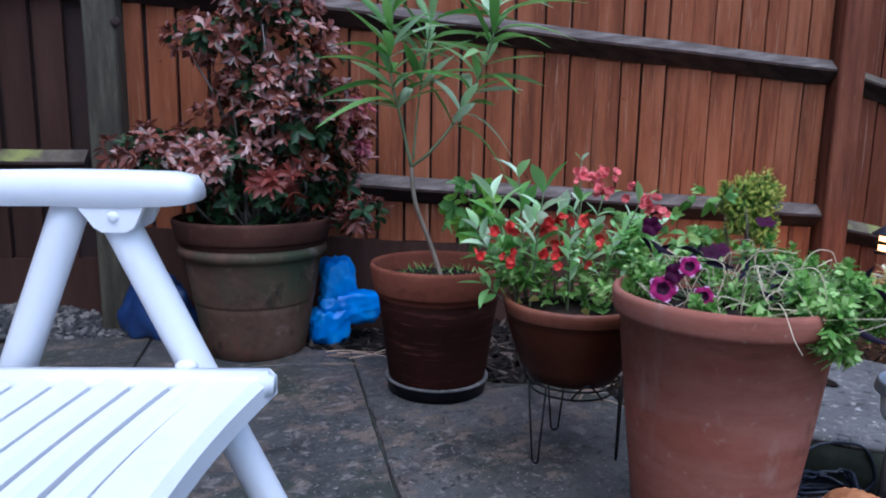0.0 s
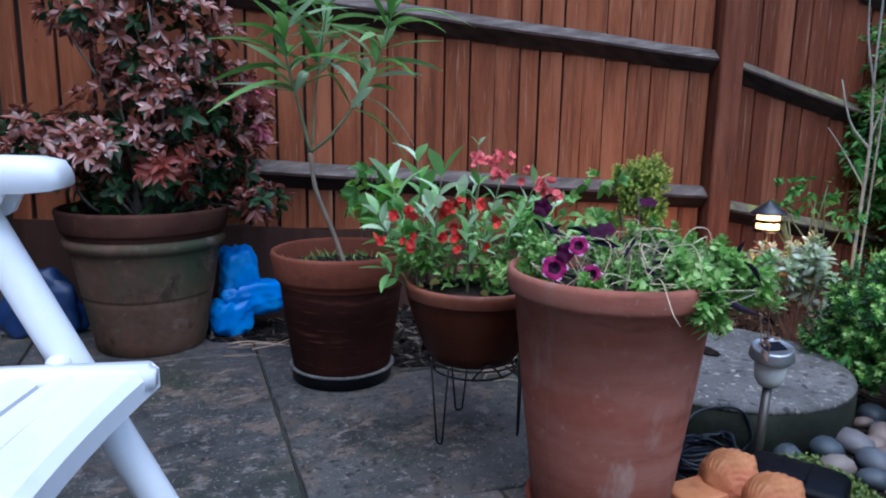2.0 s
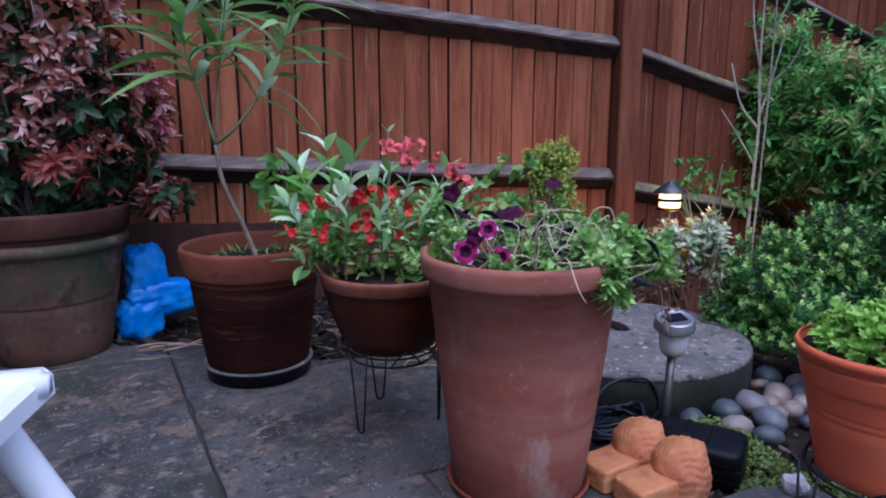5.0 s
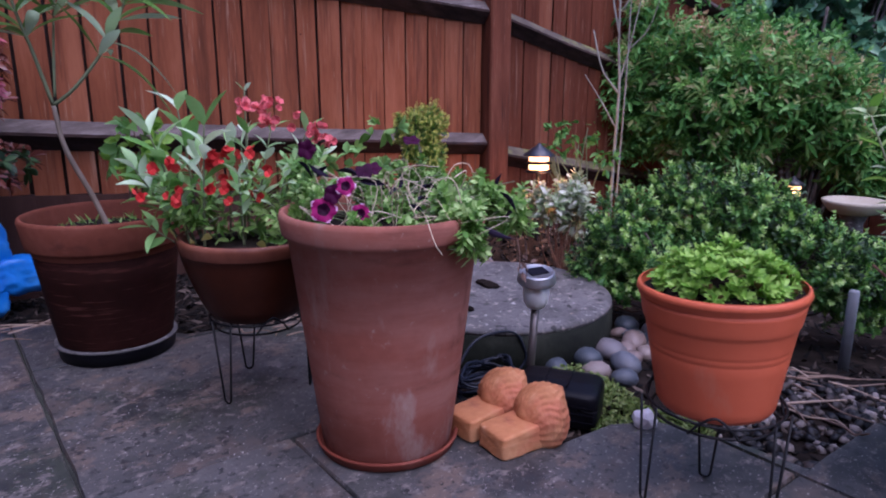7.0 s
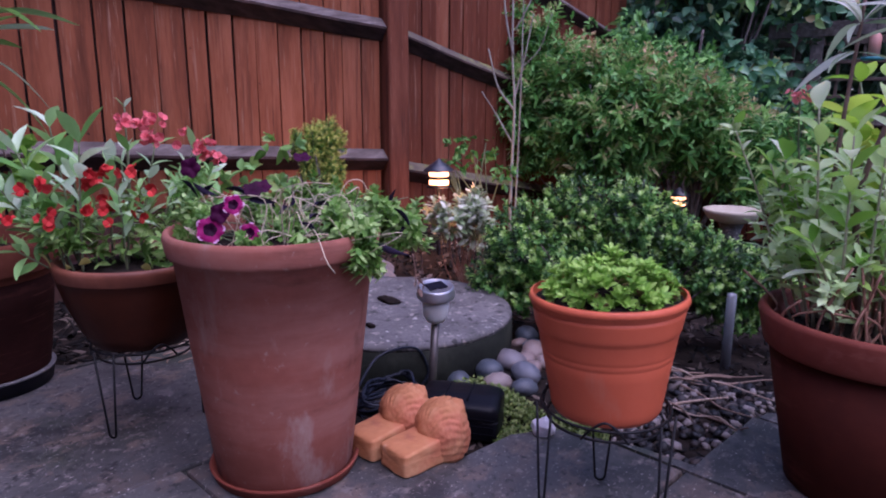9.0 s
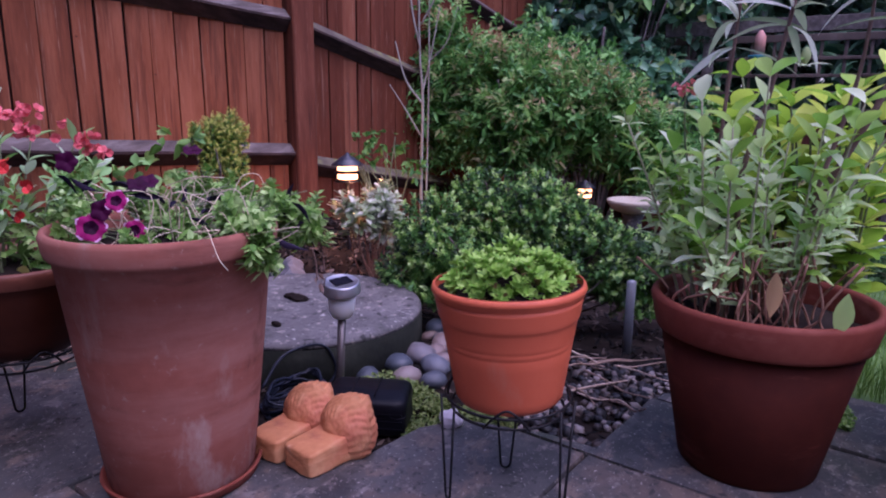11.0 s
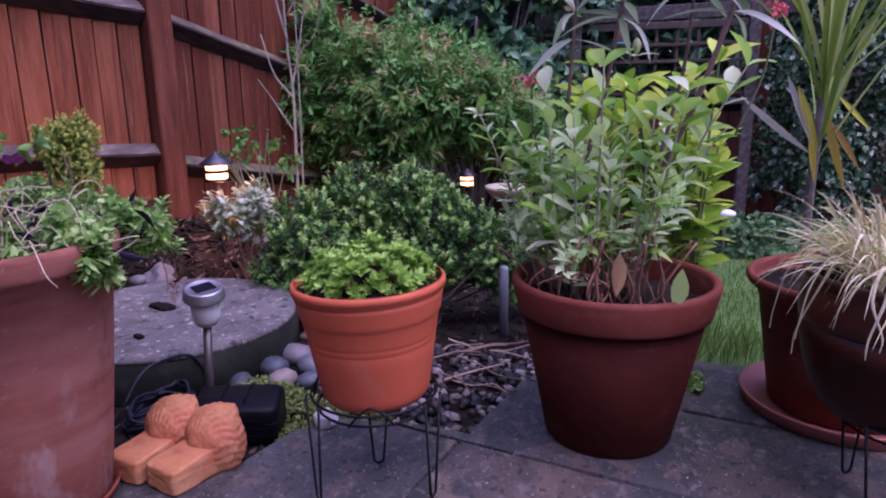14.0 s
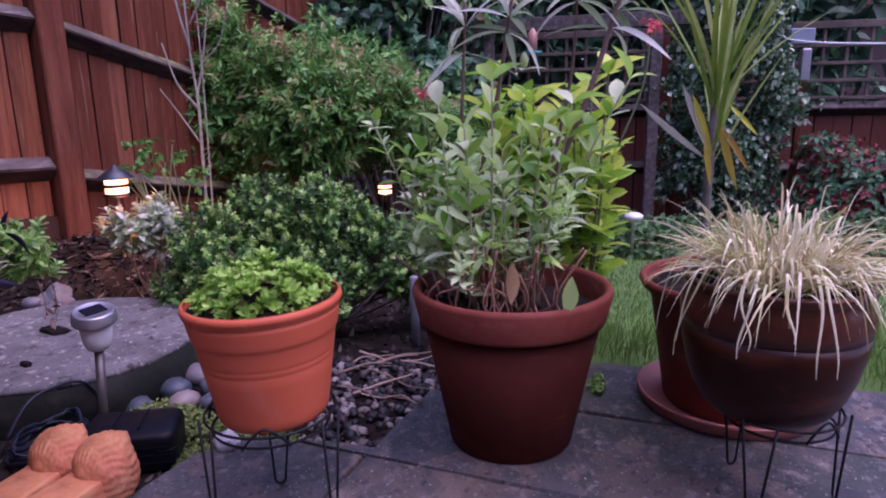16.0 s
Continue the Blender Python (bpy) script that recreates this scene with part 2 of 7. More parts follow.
M_FOOT = material("orange_clay", [(0.28, 0.092, 0.033), (0.43, 0.17, 0.062), (0.54, 0.28, 0.13)], 7, 60, 0.75, 0.7, spots=[(14, 0.58, 0.72, (0.2, 0.062, 0.03), (1, 1, 1)), (5, 0.56, 0.72, (0.44, 0.13, 0.06), (1, 1, 1)), (9, 0.58, 0.7, (0.58, 0.34, 0.21), (1, 1, 1))])
M_WHITE = material("white_resin", [(0.67, 0.67, 0.695), (0.72, 0.72, 0.74)], 4, 90, 0.4, 0.05, spots=[(11, 0.6, 0.8, (0.58, 0.58, 0.59), (1, 1, 1))])
M_WIRE = material("black_wire", [(0.004, 0.004, 0.005), (0.010, 0.010, 0.011)], 20, 90, 0.5, 0.1, spec=0.2)
M_BLACK = material("black_plastic", [(0.003, 0.003, 0.005), (0.007, 0.007, 0.010)], 10, 90, 0.4, 0.1, spec=0.12)
M_CABLE = material("blue_black_cable", [(0.006, 0.008, 0.015), (0.014, 0.018, 0.03)], 10, 90, 0.45, 0.1, spec=0.3)
M_STEEL = material("brushed_steel", [(0.32, 0.32, 0.33), (0.42, 0.42, 0.43)], 8, 90, 0.42, 0.1, metal=0.9)
M_FROST = material("frosted_glass", [(0.74, 0.74, 0.71), (0.85, 0.85, 0.82)], 8, 90, 0.4, 0.1, through_light=0.35)
M_PANEL = material("solar_panel", [(0.004, 0.004, 0.008), (0.010, 0.010, 0.016)], 30, 90, 0.6, 0.0, spec=0.05)
M_BAG = material("blue_bag", [(0.012, 0.17, 0.66), (0.03, 0.28, 0.85), (0.10, 0.42, 0.92)], 9, 34, 0.3, 1.0)
M_LAMP = material("lamp_glass", [(0.9, 0.6, 0.35), (1.0, 0.7, 0.4)], 4, 50, 0.4, 0.0, glow=((1.0, 0.46, 0.14), 2.6))
M_TWIG = material("twig", [(0.12, 0.075, 0.053), (0.28, 0.185, 0.135), (0.44, 0.33, 0.25)], 12, 80, 0.85, 0.4, per_object=0.7)
M_DRY = material("dry_stem", [(0.28, 0.19, 0.11), (0.52, 0.41, 0.27), (0.76, 0.68, 0.53)], 12, 80, 0.8, 0.2, island=0.7)
M_STEM = material("green_stem", [(0.09, 0.11, 0.05), (0.16, 0.19, 0.09)], 12, 80, 0.7, 0.2)
M_STEM_RED = material("red_stem", [(0.12, 0.05, 0.03), (0.22, 0.10, 0.06), (0.3, 0.2, 0.12)], 12, 80, 0.7, 0.2, island=0.6)
M_WOODY = material("woody_stem", [(0.085, 0.048, 0.036), (0.19, 0.115, 0.09)], 12, 80, 0.8, 0.3)
M_WOODY_PALE = material("young_bark", [(0.13, 0.10, 0.07), (0.24, 0.19, 0.14)], 14, 80, 0.85, 0.4)
M_BARK = material("bark", [(0.05, 0.038, 0.03), (0.12, 0.095, 0.08), (0.2, 0.17, 0.15)], 12, 80, 0.9, 0.6)
M_PALE_BARK = material("pale_bark", [(0.13, 0.12, 0.095), (0.24, 0.23, 0.19), (0.34, 0.34, 0.27)], 12, 80, 0.85, 0.5)
L_PIERIS = leaf_material("bronze_leaf", [(0.06, 0.016, 0.010), (0.16, 0.045, 0.027), (0.25, 0.076, 0.052), (0.42, 0.22, 0.20)], 0.25, 0.25, spec=0.7)
L_PIERIS_GREEN = leaf_material("dark_green_leaf", [(0.012, 0.03, 0.012), (0.025, 0.06, 0.02), (0.05, 0.10, 0.035)])
L_PIERIS_RED = leaf_material("red_new_leaf", [(0.12, 0.020, 0.013), (0.20, 0.038, 0.027)], 0.35, 0.2)
L_PINK = leaf_material("pink_leaf", [(0.4, 0.08, 0.12), (0.55, 0.16, 0.2)])
L_OLEANDER = leaf_material("long_green_leaf", [(0.09, 0.22, 0.04), (0.2, 0.38, 0.09), (0.46, 0.6, 0.38)], 0.35, 0.35, single=0.85, spec=0.5)
L_SAGE = leaf_material("pale_green_leaf", [(0.16, 0.36, 0.08), (0.34, 0.56, 0.21), (0.66, 0.8, 0.56)], 0.4, 0.35, spec=0.4, single=0.8)
L_SAGE_YELLOW = leaf_material("yellowing_leaf", [(0.35, 0.36, 0.08), (0.5, 0.42, 0.14)])
L_PETUNIA = leaf_material("petunia_leaf", [(0.08, 0.19, 0.025), (0.19, 0.37, 0.07), (0.44, 0.60, 0.22)], 0.45, 0.35)
L_CRESS = leaf_material("bright_leaf", [(0.13, 0.30, 0.03), (0.26, 0.48, 0.06), (0.4, 0.6, 0.13)], 0.45, 0.35)
L_CRESS_DARK = leaf_material("bronze_tip", [(0.12, 0.07, 0.03), (0.2, 0.15, 0.05)])
L_GREY = leaf_material("grey_green_leaf", [(0.18, 0.40, 0.045), (0.34, 0.58, 0.09), (0.54, 0.72, 0.26), (0.76, 0.84, 0.56)], 0.34, 0.45, single=0.9, spec=0.45)
L_LIME = leaf_material("lime_leaf", [(0.17, 0.36, 0.03), (0.36, 0.56, 0.045), (0.64, 0.73, 0.13)], 0.35, 0.45, single=0.8, spec=0.4)
L_SILVER = leaf_material("grey_long_leaf", [(0.20, 0.27, 0.14), (0.40, 0.46, 0.31), (0.74, 0.75, 0.66)], 0.4, 0.5, single=0.8, spec=0.35)
L_CAREX = leaf_material("cream_blade", [(0.40, 0.32, 0.13), (0.78, 0.69, 0.40), (0.90, 0.84, 0.60), (0.40, 0.44, 0.15)], 0.45, 0.25, island=0.92, spec=0.15)
L_CAREX_EDGE = leaf_material("cream_striped_blade", [(0.55, 0.50, 0.24), (0.80, 0.74, 0.46), (0.88, 0.84, 0.64)], 0.45, 0.25, single=0.7, spec=0.15)
L_CORDY = leaf_material("sword_leaf", [(0.11, 0.2, 0.03), (0.26, 0.36, 0.06), (0.46, 0.52, 0.20)], single=0.8)
L_CORDY_OLD = leaf_material("yellow_sword_leaf", [(0.42, 0.42, 0.03), (0.5, 0.40, 0.05), (0.40, 0.22, 0.05)], single=0.9)
L_CORDY_DRY = leaf_material("dry_sword_leaf", [(0.42, 0.38, 0.30), (0.62, 0.58, 0.48)], single=0.9)
L_YEW = leaf_material("box_leaf", [(0.04, 0.14, 0.028), (0.085, 0.23, 0.04), (0.16, 0.34, 0.07)], 0.4, 0.25, spec=0.35)
L_YEW_TIP = leaf_material("box_tip_leaf", [(0.24, 0.46, 0.07), (0.4, 0.62, 0.15), (0.6, 0.75, 0.34)], 0.4, 0.35, spec=0.4)
L_BUSH = leaf_material("shrub_leaf", [(0.025, 0.115, 0.02), (0.085, 0.26, 0.045), (0.22, 0.45, 0.12)], 0.42, 0.3)
L_BUSH_TIP = leaf_material("shrub_tip_leaf", [(0.16, 0.38, 0.07), (0.26, 0.48, 0.12), (0.34, 0.46, 0.16), (0.46, 0.34, 0.18)], 0.4, 0.35)
L_BUSH_NEW = leaf_material("shrub_new_leaf", [(0.24, 0.42, 0.09), (0.38, 0.46, 0.16), (0.5, 0.36, 0.18), (0.6, 0.30, 0.2)], 0.4, 0.35)
L_IVY = leaf_material("ivy_leaf", [(0.02, 0.065, 0.03), (0.05, 0.13, 0.06), (0.10, 0.21, 0.10), (0.20, 0.32, 0.18), (0.66, 0.70, 0.54)], 0.35, 0.25, spec=0.4)
L_HEDGE = leaf_material("hedge_leaf", [(0.04, 0.14, 0.065), (0.09, 0.23, 0.11), (0.2, 0.37, 0.19)], 0.35, 0.3, spec=0.5)
L_FAR = leaf_material("far_leaf", [(0.016, 0.045, 0.027), (0.035, 0.08, 0.045), (0.07, 0.135, 0.07)])
L_REDBUSH = leaf_material("dark_red_leaf", [(0.05, 0.04, 0.025), (0.12, 0.03, 0.03), (0.30, 0.05, 0.05), (0.40, 0.10, 0.08)])
L_COVER = leaf_material("ground_cover_leaf", [(0.05, 0.13, 0.04), (0.10, 0.22, 0.08), (0.17, 0.3, 0.12)])
L_VARI = leaf_material("variegated_leaf", [(0.2, 0.3, 0.12), (0.4, 0.45, 0.28), (0.68, 0.68, 0.57)], 0.45, 0.25)
L_CONIFER = leaf_material("conifer_leaf", [(0.06, 0.16, 0.02), (0.2, 0.32, 0.04), (0.3, 0.4, 0.06)])
L_CONIFER_TIP = leaf_material("golden_tip_leaf", [(0.3, 0.38, 0.05), (0.52, 0.52, 0.09), (0.66, 0.60, 0.18)])
L_MOSS = leaf_material("moss_leaf", [(0.07, 0.12, 0.02), (0.14, 0.2, 0.045), (0.22, 0.26, 0.08)])
F_RED = leaf_material("red_petal", [(0.46, 0.02, 0.018), (0.62, 0.06, 0.05)], 0.6, 0.15, single=0.6, spec=0.1)
F_CORAL = leaf_material("coral_petal", [(0.62, 0.09, 0.10), (0.78, 0.24, 0.24)], 0.6, 0.2, single=0.6, spec=0.1)
F_PURPLE = leaf_material("purple_petal", [(0.018, 0.001, 0.012), (0.05, 0.003, 0.028)], 0.6, 0.1, single=0.6, spec=0.1)
F_MAGENTA = leaf_material("magenta_petal", [(0.24, 0.010, 0.09), (0.40, 0.03, 0.15)], 0.6, 0.1, single=0.6, spec=0.1)
F_PALE = leaf_material("pale_petal_edge", [(0.62, 0.35, 0.52), (0.75, 0.58, 0.68)], 0.6, 0.1, single=0.6, spec=0.1)
F_BUD = leaf_material("dark_bud", [(0.01, 0.007, 0.016), (0.025, 0.017, 0.035)], 0.6, 0.1, single=0.6, spec=0.1)


# ---- mesh helpers ----
def mesh_object(name, verts, faces, mat, parent=None, label="", smooth=True):
    me = bpy.data.meshes.new(name)
    me.from_pydata([tuple(map(float, v)) for v in verts], [], faces)
    if smooth:
        me.polygons.foreach_set("use_smooth", [True] * len(me.polygons))
    me.materials.append(mat)
    me.update()
    ob = new(name, me)
    if parent is not None:
        ob.parent = parent
    if label:
        tagged(ob, label)
    return ob


def part(name, bm, mat, parent=None, label="", smooth=False):
    me = bpy.data.meshes.new(name)
    bm.to_mesh(me)
    bm.free()
    if smooth:
        me.polygons.foreach_set("use_smooth", [True] * len(me.polygons))
    me.materials.append(mat)
    ob = new(name, me)
    if parent is not None:
        ob.parent = parent
    if label:
        tagged(ob, label)
    return ob


def thing(name, place, label, category, group="", kind="", turn=0.0):
    ob = new(name)
    ob.empty_display_size = 0.05
    ob.matrix_world = pose(*place, 0, 0, turn)
    return tagged(ob, label, category, group, kind)


def box_mesh(size, bevel=0.004, centre=(0, 0, 0), segments=1, m=None):
    bm = bmesh.new()
    bmesh.ops.create_cube(bm, size=1)
    bmesh.ops.scale(bm, vec=size, verts=bm.verts)
    if bevel:
        bmesh.ops.bevel(bm, geom=list(bm.edges), offset=bevel, segments=segments, affect='EDGES')
    bmesh.ops.translate(bm, vec=centre, verts=bm.verts)
    if m is not None:
        bmesh.ops.transform(bm, matrix=m, verts=bm.verts)
    return bm


def lathe(profile, seg=56, wobble=0.0, seed=0):
    """Verts and faces of a turned body; profile of (radius, height), from the outside round to the inside."""
    rnd = random.Random(seed)
    ph = [rnd.uniform(0, 6.28) for _ in range(4)]
    verts, faces = [], []
    for r, z in profile:
        for i in range(seg):
            a = 2 * math.pi * i / seg
            q = 1 + wobble * (math.sin(2 * a + ph[0]) + 0.6 * math.sin(3 * a + ph[1] + 9 * z))
            verts.append((r * q * math.cos(a), r * q * math.sin(a), z))
    n = len(profile)
    for j in range(n - 1):
        for i in range(seg):
            k = (i + 1) % seg
            faces.append((j * seg + i, j * seg + k, (j + 1) * seg + k, (j + 1) * seg + i))
    if profile[0][0] > 1e-4:
        faces.append(tuple(range(seg - 1, -1, -1)))
    if profile[-1][0] > 1e-4:
        faces.append(tuple((n - 1) * seg + i for i in range(seg)))
    return verts, faces


def turned(name, profile, mat, parent=None, label="", seg=56, wobble=0.003, seed=0):
    v, f = lathe(profile, seg, wobble, seed)
    ob = mesh_object(name, v, f, mat, parent, label)
    return ob


def sweep(points, radii, seg=6, closed=False):
    """Verts and faces of a round bar along points."""
    pts = [Vector(p) for p in points]
    n = len(pts)
    if isinstance(radii, (int, float)):
        radii = [radii] * n
    verts, faces = [], []
    up = Vector((0.3, 0.2, 0.93)).normalized()
    for i, p in enumerate(pts):
        if closed:
            t = pts[(i + 1) % n] - pts[i - 1]
        else:
            t = pts[min(i + 1, n - 1)] - pts[max(i - 1, 0)]
        t.normalize()
        a = t.cross(up)
        if a.length < 0.05:
            a = t.cross(Vector((1, 0, 0)))
        a.normalize()
        b = t.cross(a)
        for k in range(seg):
            c = 2 * math.pi * k / seg
            verts.append(p + float(radii[i]) * (math.cos(c) * a + math.sin(c) * b))
    for i in range(n if closed else n - 1):
        j = (i + 1) % n
        for k in range(seg):
            m = (k + 1) % seg
            faces.append((i * seg + k, i * seg + m, j * seg + m, j * seg + k))
    if not closed:
        faces.append(tuple(range(seg - 1, -1, -1)))
        faces.append(tuple((n - 1) * seg + k for k in range(seg)))
    return verts, faces


def bars(name, runs, mat, parent=None, label="", seg=6):
    """Several round bars in one mesh: runs of (points, radii, closed)."""
    verts, faces = [], []
    for pts, rad, closed in runs:
        v, f = sweep(pts, rad, seg, closed)
        o = len(verts)
        verts += v
        faces += [tuple(o + i for i in q) for q in f]
    return mesh_object(name, verts, faces, mat, parent, label)


def each_bar(name, runs, mat, parent, label="", seg=6):
    """Round bars, each a part of its own."""
    for pts, rad, closed in runs:
        v, f = sweep(pts, rad, seg, closed)
        mesh_object(name, v, f, mat, parent, label)


def smooth_line(pts, n=10):
    """Catmull-Rom through pts."""
    p = [Vector(q) for q in pts]
    p = [2 * p[0] - p[1]] + p + [2 * p[-1] - p[-2]]
    out = []
    for i in range(1, len(p) - 2):
        for k in range(n):
            t = k / n
            a, b, c, d = p[i - 1], p[i], p[i + 1], p[i + 2]
            out.append(0.5 * ((2 * b) + (c - a) * t + (2 * a - 5 * b + 4 * c - d) * t * t + (3 * b - a - 3 * c + d) * t ** 3))
    out.append(p[-2])
    return out


def unit(a):
    return a / np.maximum(np.linalg.norm(a, axis=-1, keepdims=True), 1e-9)


def leaf_arrays(P, D, N, L, W, rows=4, droop=0.25, fold=0.25, shape=0.45):
    """Verts and faces of many folded leaves: places P, ways D, upsides N, lengths L, widths W. shape: where the leaf is widest."""
    P, D, N = np.asarray(P, float), unit(np.asarray(D, float)), np.asarray(N, float)
    n = len(P)
    L, W = np.broadcast_to(L, n).astype(float), np.broadcast_to(W, n).astype(float)
    dr = np.broadcast_to(droop, n).astype(float)
    S = unit(np.cross(D, N))
    U = unit(np.cross(S, D))
    vs = []
    ts = np.linspace(0, 1, rows + 1)
    for i, t in enumerate(ts):
        w = 0.06 if i in (0, rows) else (math.sin(math.pi * t ** (math.log(0.5) / math.log(shape))) ** 0.8)
        c = P + D * (L * t)[:, None] - np.array([0, 0, 1.0]) * (dr * L * t * t)[:, None]
        h = (W * 0.5 * w)[:, None]
        vs += [c - S * h + U * h * fold * 2, c, c + S * h + U * h * fold * 2]
    V = np.stack(vs, 1).reshape(-1, 3)
    k = 3 * (rows + 1)
    f = []
    for i in range(rows):
        o = 3 * i
        f += [(o, o + 1, o + 4, o + 3), (o + 1, o + 2, o + 5, o + 4)]
    F = (np.array(f)[None] + (np.arange(n) * k)[:, None, None]).reshape(-1, 4)
    return V, F


def leaf_object(name, V, F, mat, parent=None, label="", kind=""):
    me = bpy.data.meshes.new(name)
    me.vertices.add(len(V))
    me.vertices.foreach_set("co", np.ascontiguousarray(V, dtype=np.float32).ravel())
    me.loops.add(F.size)
    me.loops.foreach_set("vertex_index", np.ascontiguousarray(F, dtype=np.int32).ravel())
    me.polygons.add(len(F))
    me.polygons.foreach_set("loop_start", np.arange(0, F.size, F.shape[1], dtype=np.int32))
    me.polygons.foreach_set("use_smooth", np.ones(len(F), dtype=bool))
    me.update(calc_edges=True)
    me.validate()
    me.materials.append(mat)
    ob = new(name, me)
    if parent is not None:
        ob.parent = parent
    return tagged(ob, label, "", "", kind)


def leaves(name, P, D, N, L, W, mat, parent=None, label="", kind="", **k):
    V, F = leaf_arrays(P, D, N, L, W, **k)
    return leaf_object(name, V, F, mat, parent, label, kind)


def rounded_box(half, power=7.0, rough=0.0, sub=5, off=0.0):
    """Box with softly worn edges, centred on its foot."""
    bm = bmesh.new()
    bmesh.ops.create_icosphere(bm, subdivisions=sub, radius=1)
    for v in bm.verts:
        p = v.co
        s = (abs(p.x) ** power + abs(p.y) ** power + abs(p.z) ** power) ** (-1 / power)
        p = p * s * (1 + rough * noise.noise(p * 3 + Vector((off, 0, 0))) + 0.4 * rough * noise.noise(p * 9 + Vector((0, off, 0))))
        v.co = Vector((p.x * half[0], p.y * half[1], (p.z + 1) * half[2]))
    return bm


def lobes_points(rng, lobes, n, shell=0.55):
    """n points in ellipsoid lobes (centre, radii), denser towards the skin, with ways outward."""
    lobes = [(np.array(c, float), np.array(r, float)) for c, r in lobes]
    vol = np.array([np.prod(r) ** (2 / 3) for _, r in lobes])
    pick = rng.choice(len(lobes), n, p=vol / vol.sum())
    d = unit(rng.normal(size=(n, 3)))
    rad = shell + (1.05 - shell) * rng.random(n) ** 0.6
    C = np.stack([lobes[i][0] for i in pick])
    Rr = np.stack([lobes[i][1] for i in pick])
    bump = 1 + 0.16 * np.sin(d[:, 0] * 6 + pick * 1.7) * np.cos(d[:, 1] * 7 + pick) + 0.1 * np.sin(d[:, 2] * 9 + pick)
    return C + d * Rr * (rad * bump)[:, None], unit(d / Rr)


def clumps(rng, lobes, n, radius, tall=1.0):
    """Small lobes set over the skin of large ones, for a lumpy crown with gaps."""
    P, _ = lobes_points(rng, lobes, n, 0.72)
    out = []
    for p in P:
        r = radius * rng.uniform(0.6, 1.25)
        out.append((tuple(p), (r * rng.uniform(.85, 1.15), r * rng.uniform(.85, 1.15), r * tall * rng.uniform(.75, 1.2))))
    return out


def branches(rng, root, tips, radius, jitter=0.03, bend=0.3):
    """Runs of tapered stems from root to each tip."""
    runs = []
    root = np.array(root, float)
    for tip in tips:
        tip = np.array(tip, float)
        mid = root + (tip - root) * 0.5 + rng.normal(size=3) * jitter
        mid[2] += bend * 0.1 * np.linalg.norm(tip - root)
        pts = smooth_line([root + rng.normal(size=3) * [jitter * .4, jitter * .4, 0], mid, tip], 5)
        runs.append((pts, list(np.linspace(radius, radius * 0.4, len(pts))), False))
    return runs


def sprigs(parent, rng, lobes, n, length, leaf, mats, nodes=6, per=4, up=0.6, width=0.42, lift=0.5, shell=0.5, jitter=0.25, rows=3, droop=0.15, shape=0.55):
    """Short leafy shoots over the lobes; mats: (old leaf, new tip leaf)."""
    C, O = lobes_points(rng, lobes, n, shell)
    W = unit(O + np.array([0, 0, up]) + rng.normal(size=O.shape) * jitter)
    A = unit(np.cross(W, rng.normal(size=W.shape)))
    B = np.cross(W, A)
    ln = length * rng.uniform(0.6, 1.3, n)
    for which, mat in enumerate(mats):
        P, D, N, S = [], [], [], []
        for j in range(nodes):
            u = (j + 0.5) / nodes
            if (u > 0.62) != bool(which):
                continue
            for k in range(per):
                c = j * 2.4 + 2 * math.pi * k / per + rng.uniform(-.35, .35, n)
                side = A * np.cos(c)[:, None] + B * np.sin(c)[:, None]
                P.append(C - W * (ln * (1 - u))[:, None])
                D.append(side + W * (lift + 0.9 * u * u + rng.uniform(-.2, .2, n))[:, None])
                N.append(W)
                S.append(leaf * (1 - 0.35 * u * u) * rng.uniform(0.75, 1.2, n))
        S = np.concatenate(S)
        leaves("foliage" if not which else "young_foliage", np.concatenate(P), np.concatenate(D), np.concatenate(N), S, S * width, mat, parent, "", "stuff", rows=rows, droop=droop, fold=0.15, shape=shape)


def shrub(name, place, label, lobes, count, size, mats, seed, stems=14, stem_mat=None, root=(0, 0, 0), stem_radius=0.006,
          up=0.35, tuft=1, spread=0.5, width=0.35, shell=0.55, category="shrub", droop=0.2, rows=3, stem_lobes=None, tuft_step=0.0, clump=None):
    """A leafy plant: stems, and leaves in tufts over the lobes. mats: (material, share)."""
    rng = np.random.default_rng(seed)
    ob = thing(name, place, label, category)
    tips, _ = lobes_points(rng, stem_lobes or lobes, stems, 0.3)
    each_bar("stem", branches(rng, root, tips, stem_radius), stem_mat or M_BARK, ob, "", 5)
    if clump:
        lobes = clumps(rng, lobes, *clump)
    for mat, share in mats:
        n = max(1, int(count * share / tuft))
        P, O = lobes_points(rng, lobes, n, shell)
        O = unit(O + np.array([0, 0, up]))
        P = np.repeat(P, tuft, 0)
        O = np.repeat(O, tuft, 0)
        D = unit(O * (1 - spread) + unit(rng.normal(size=O.shape)) * spread * 1.2)
        if tuft > 1 and tuft_step:
            P = P + O * (tuft_step * np.tile(np.arange(tuft), n))[:, None]
        s = size * rng.uniform(0.65, 1.25, len(P))
        leaves("foliage", P, D, O + rng.normal(size=O.shape) * 0.25, s, s * width, mat, ob, "", "stuff", rows=rows, droop=droop)
    return ob


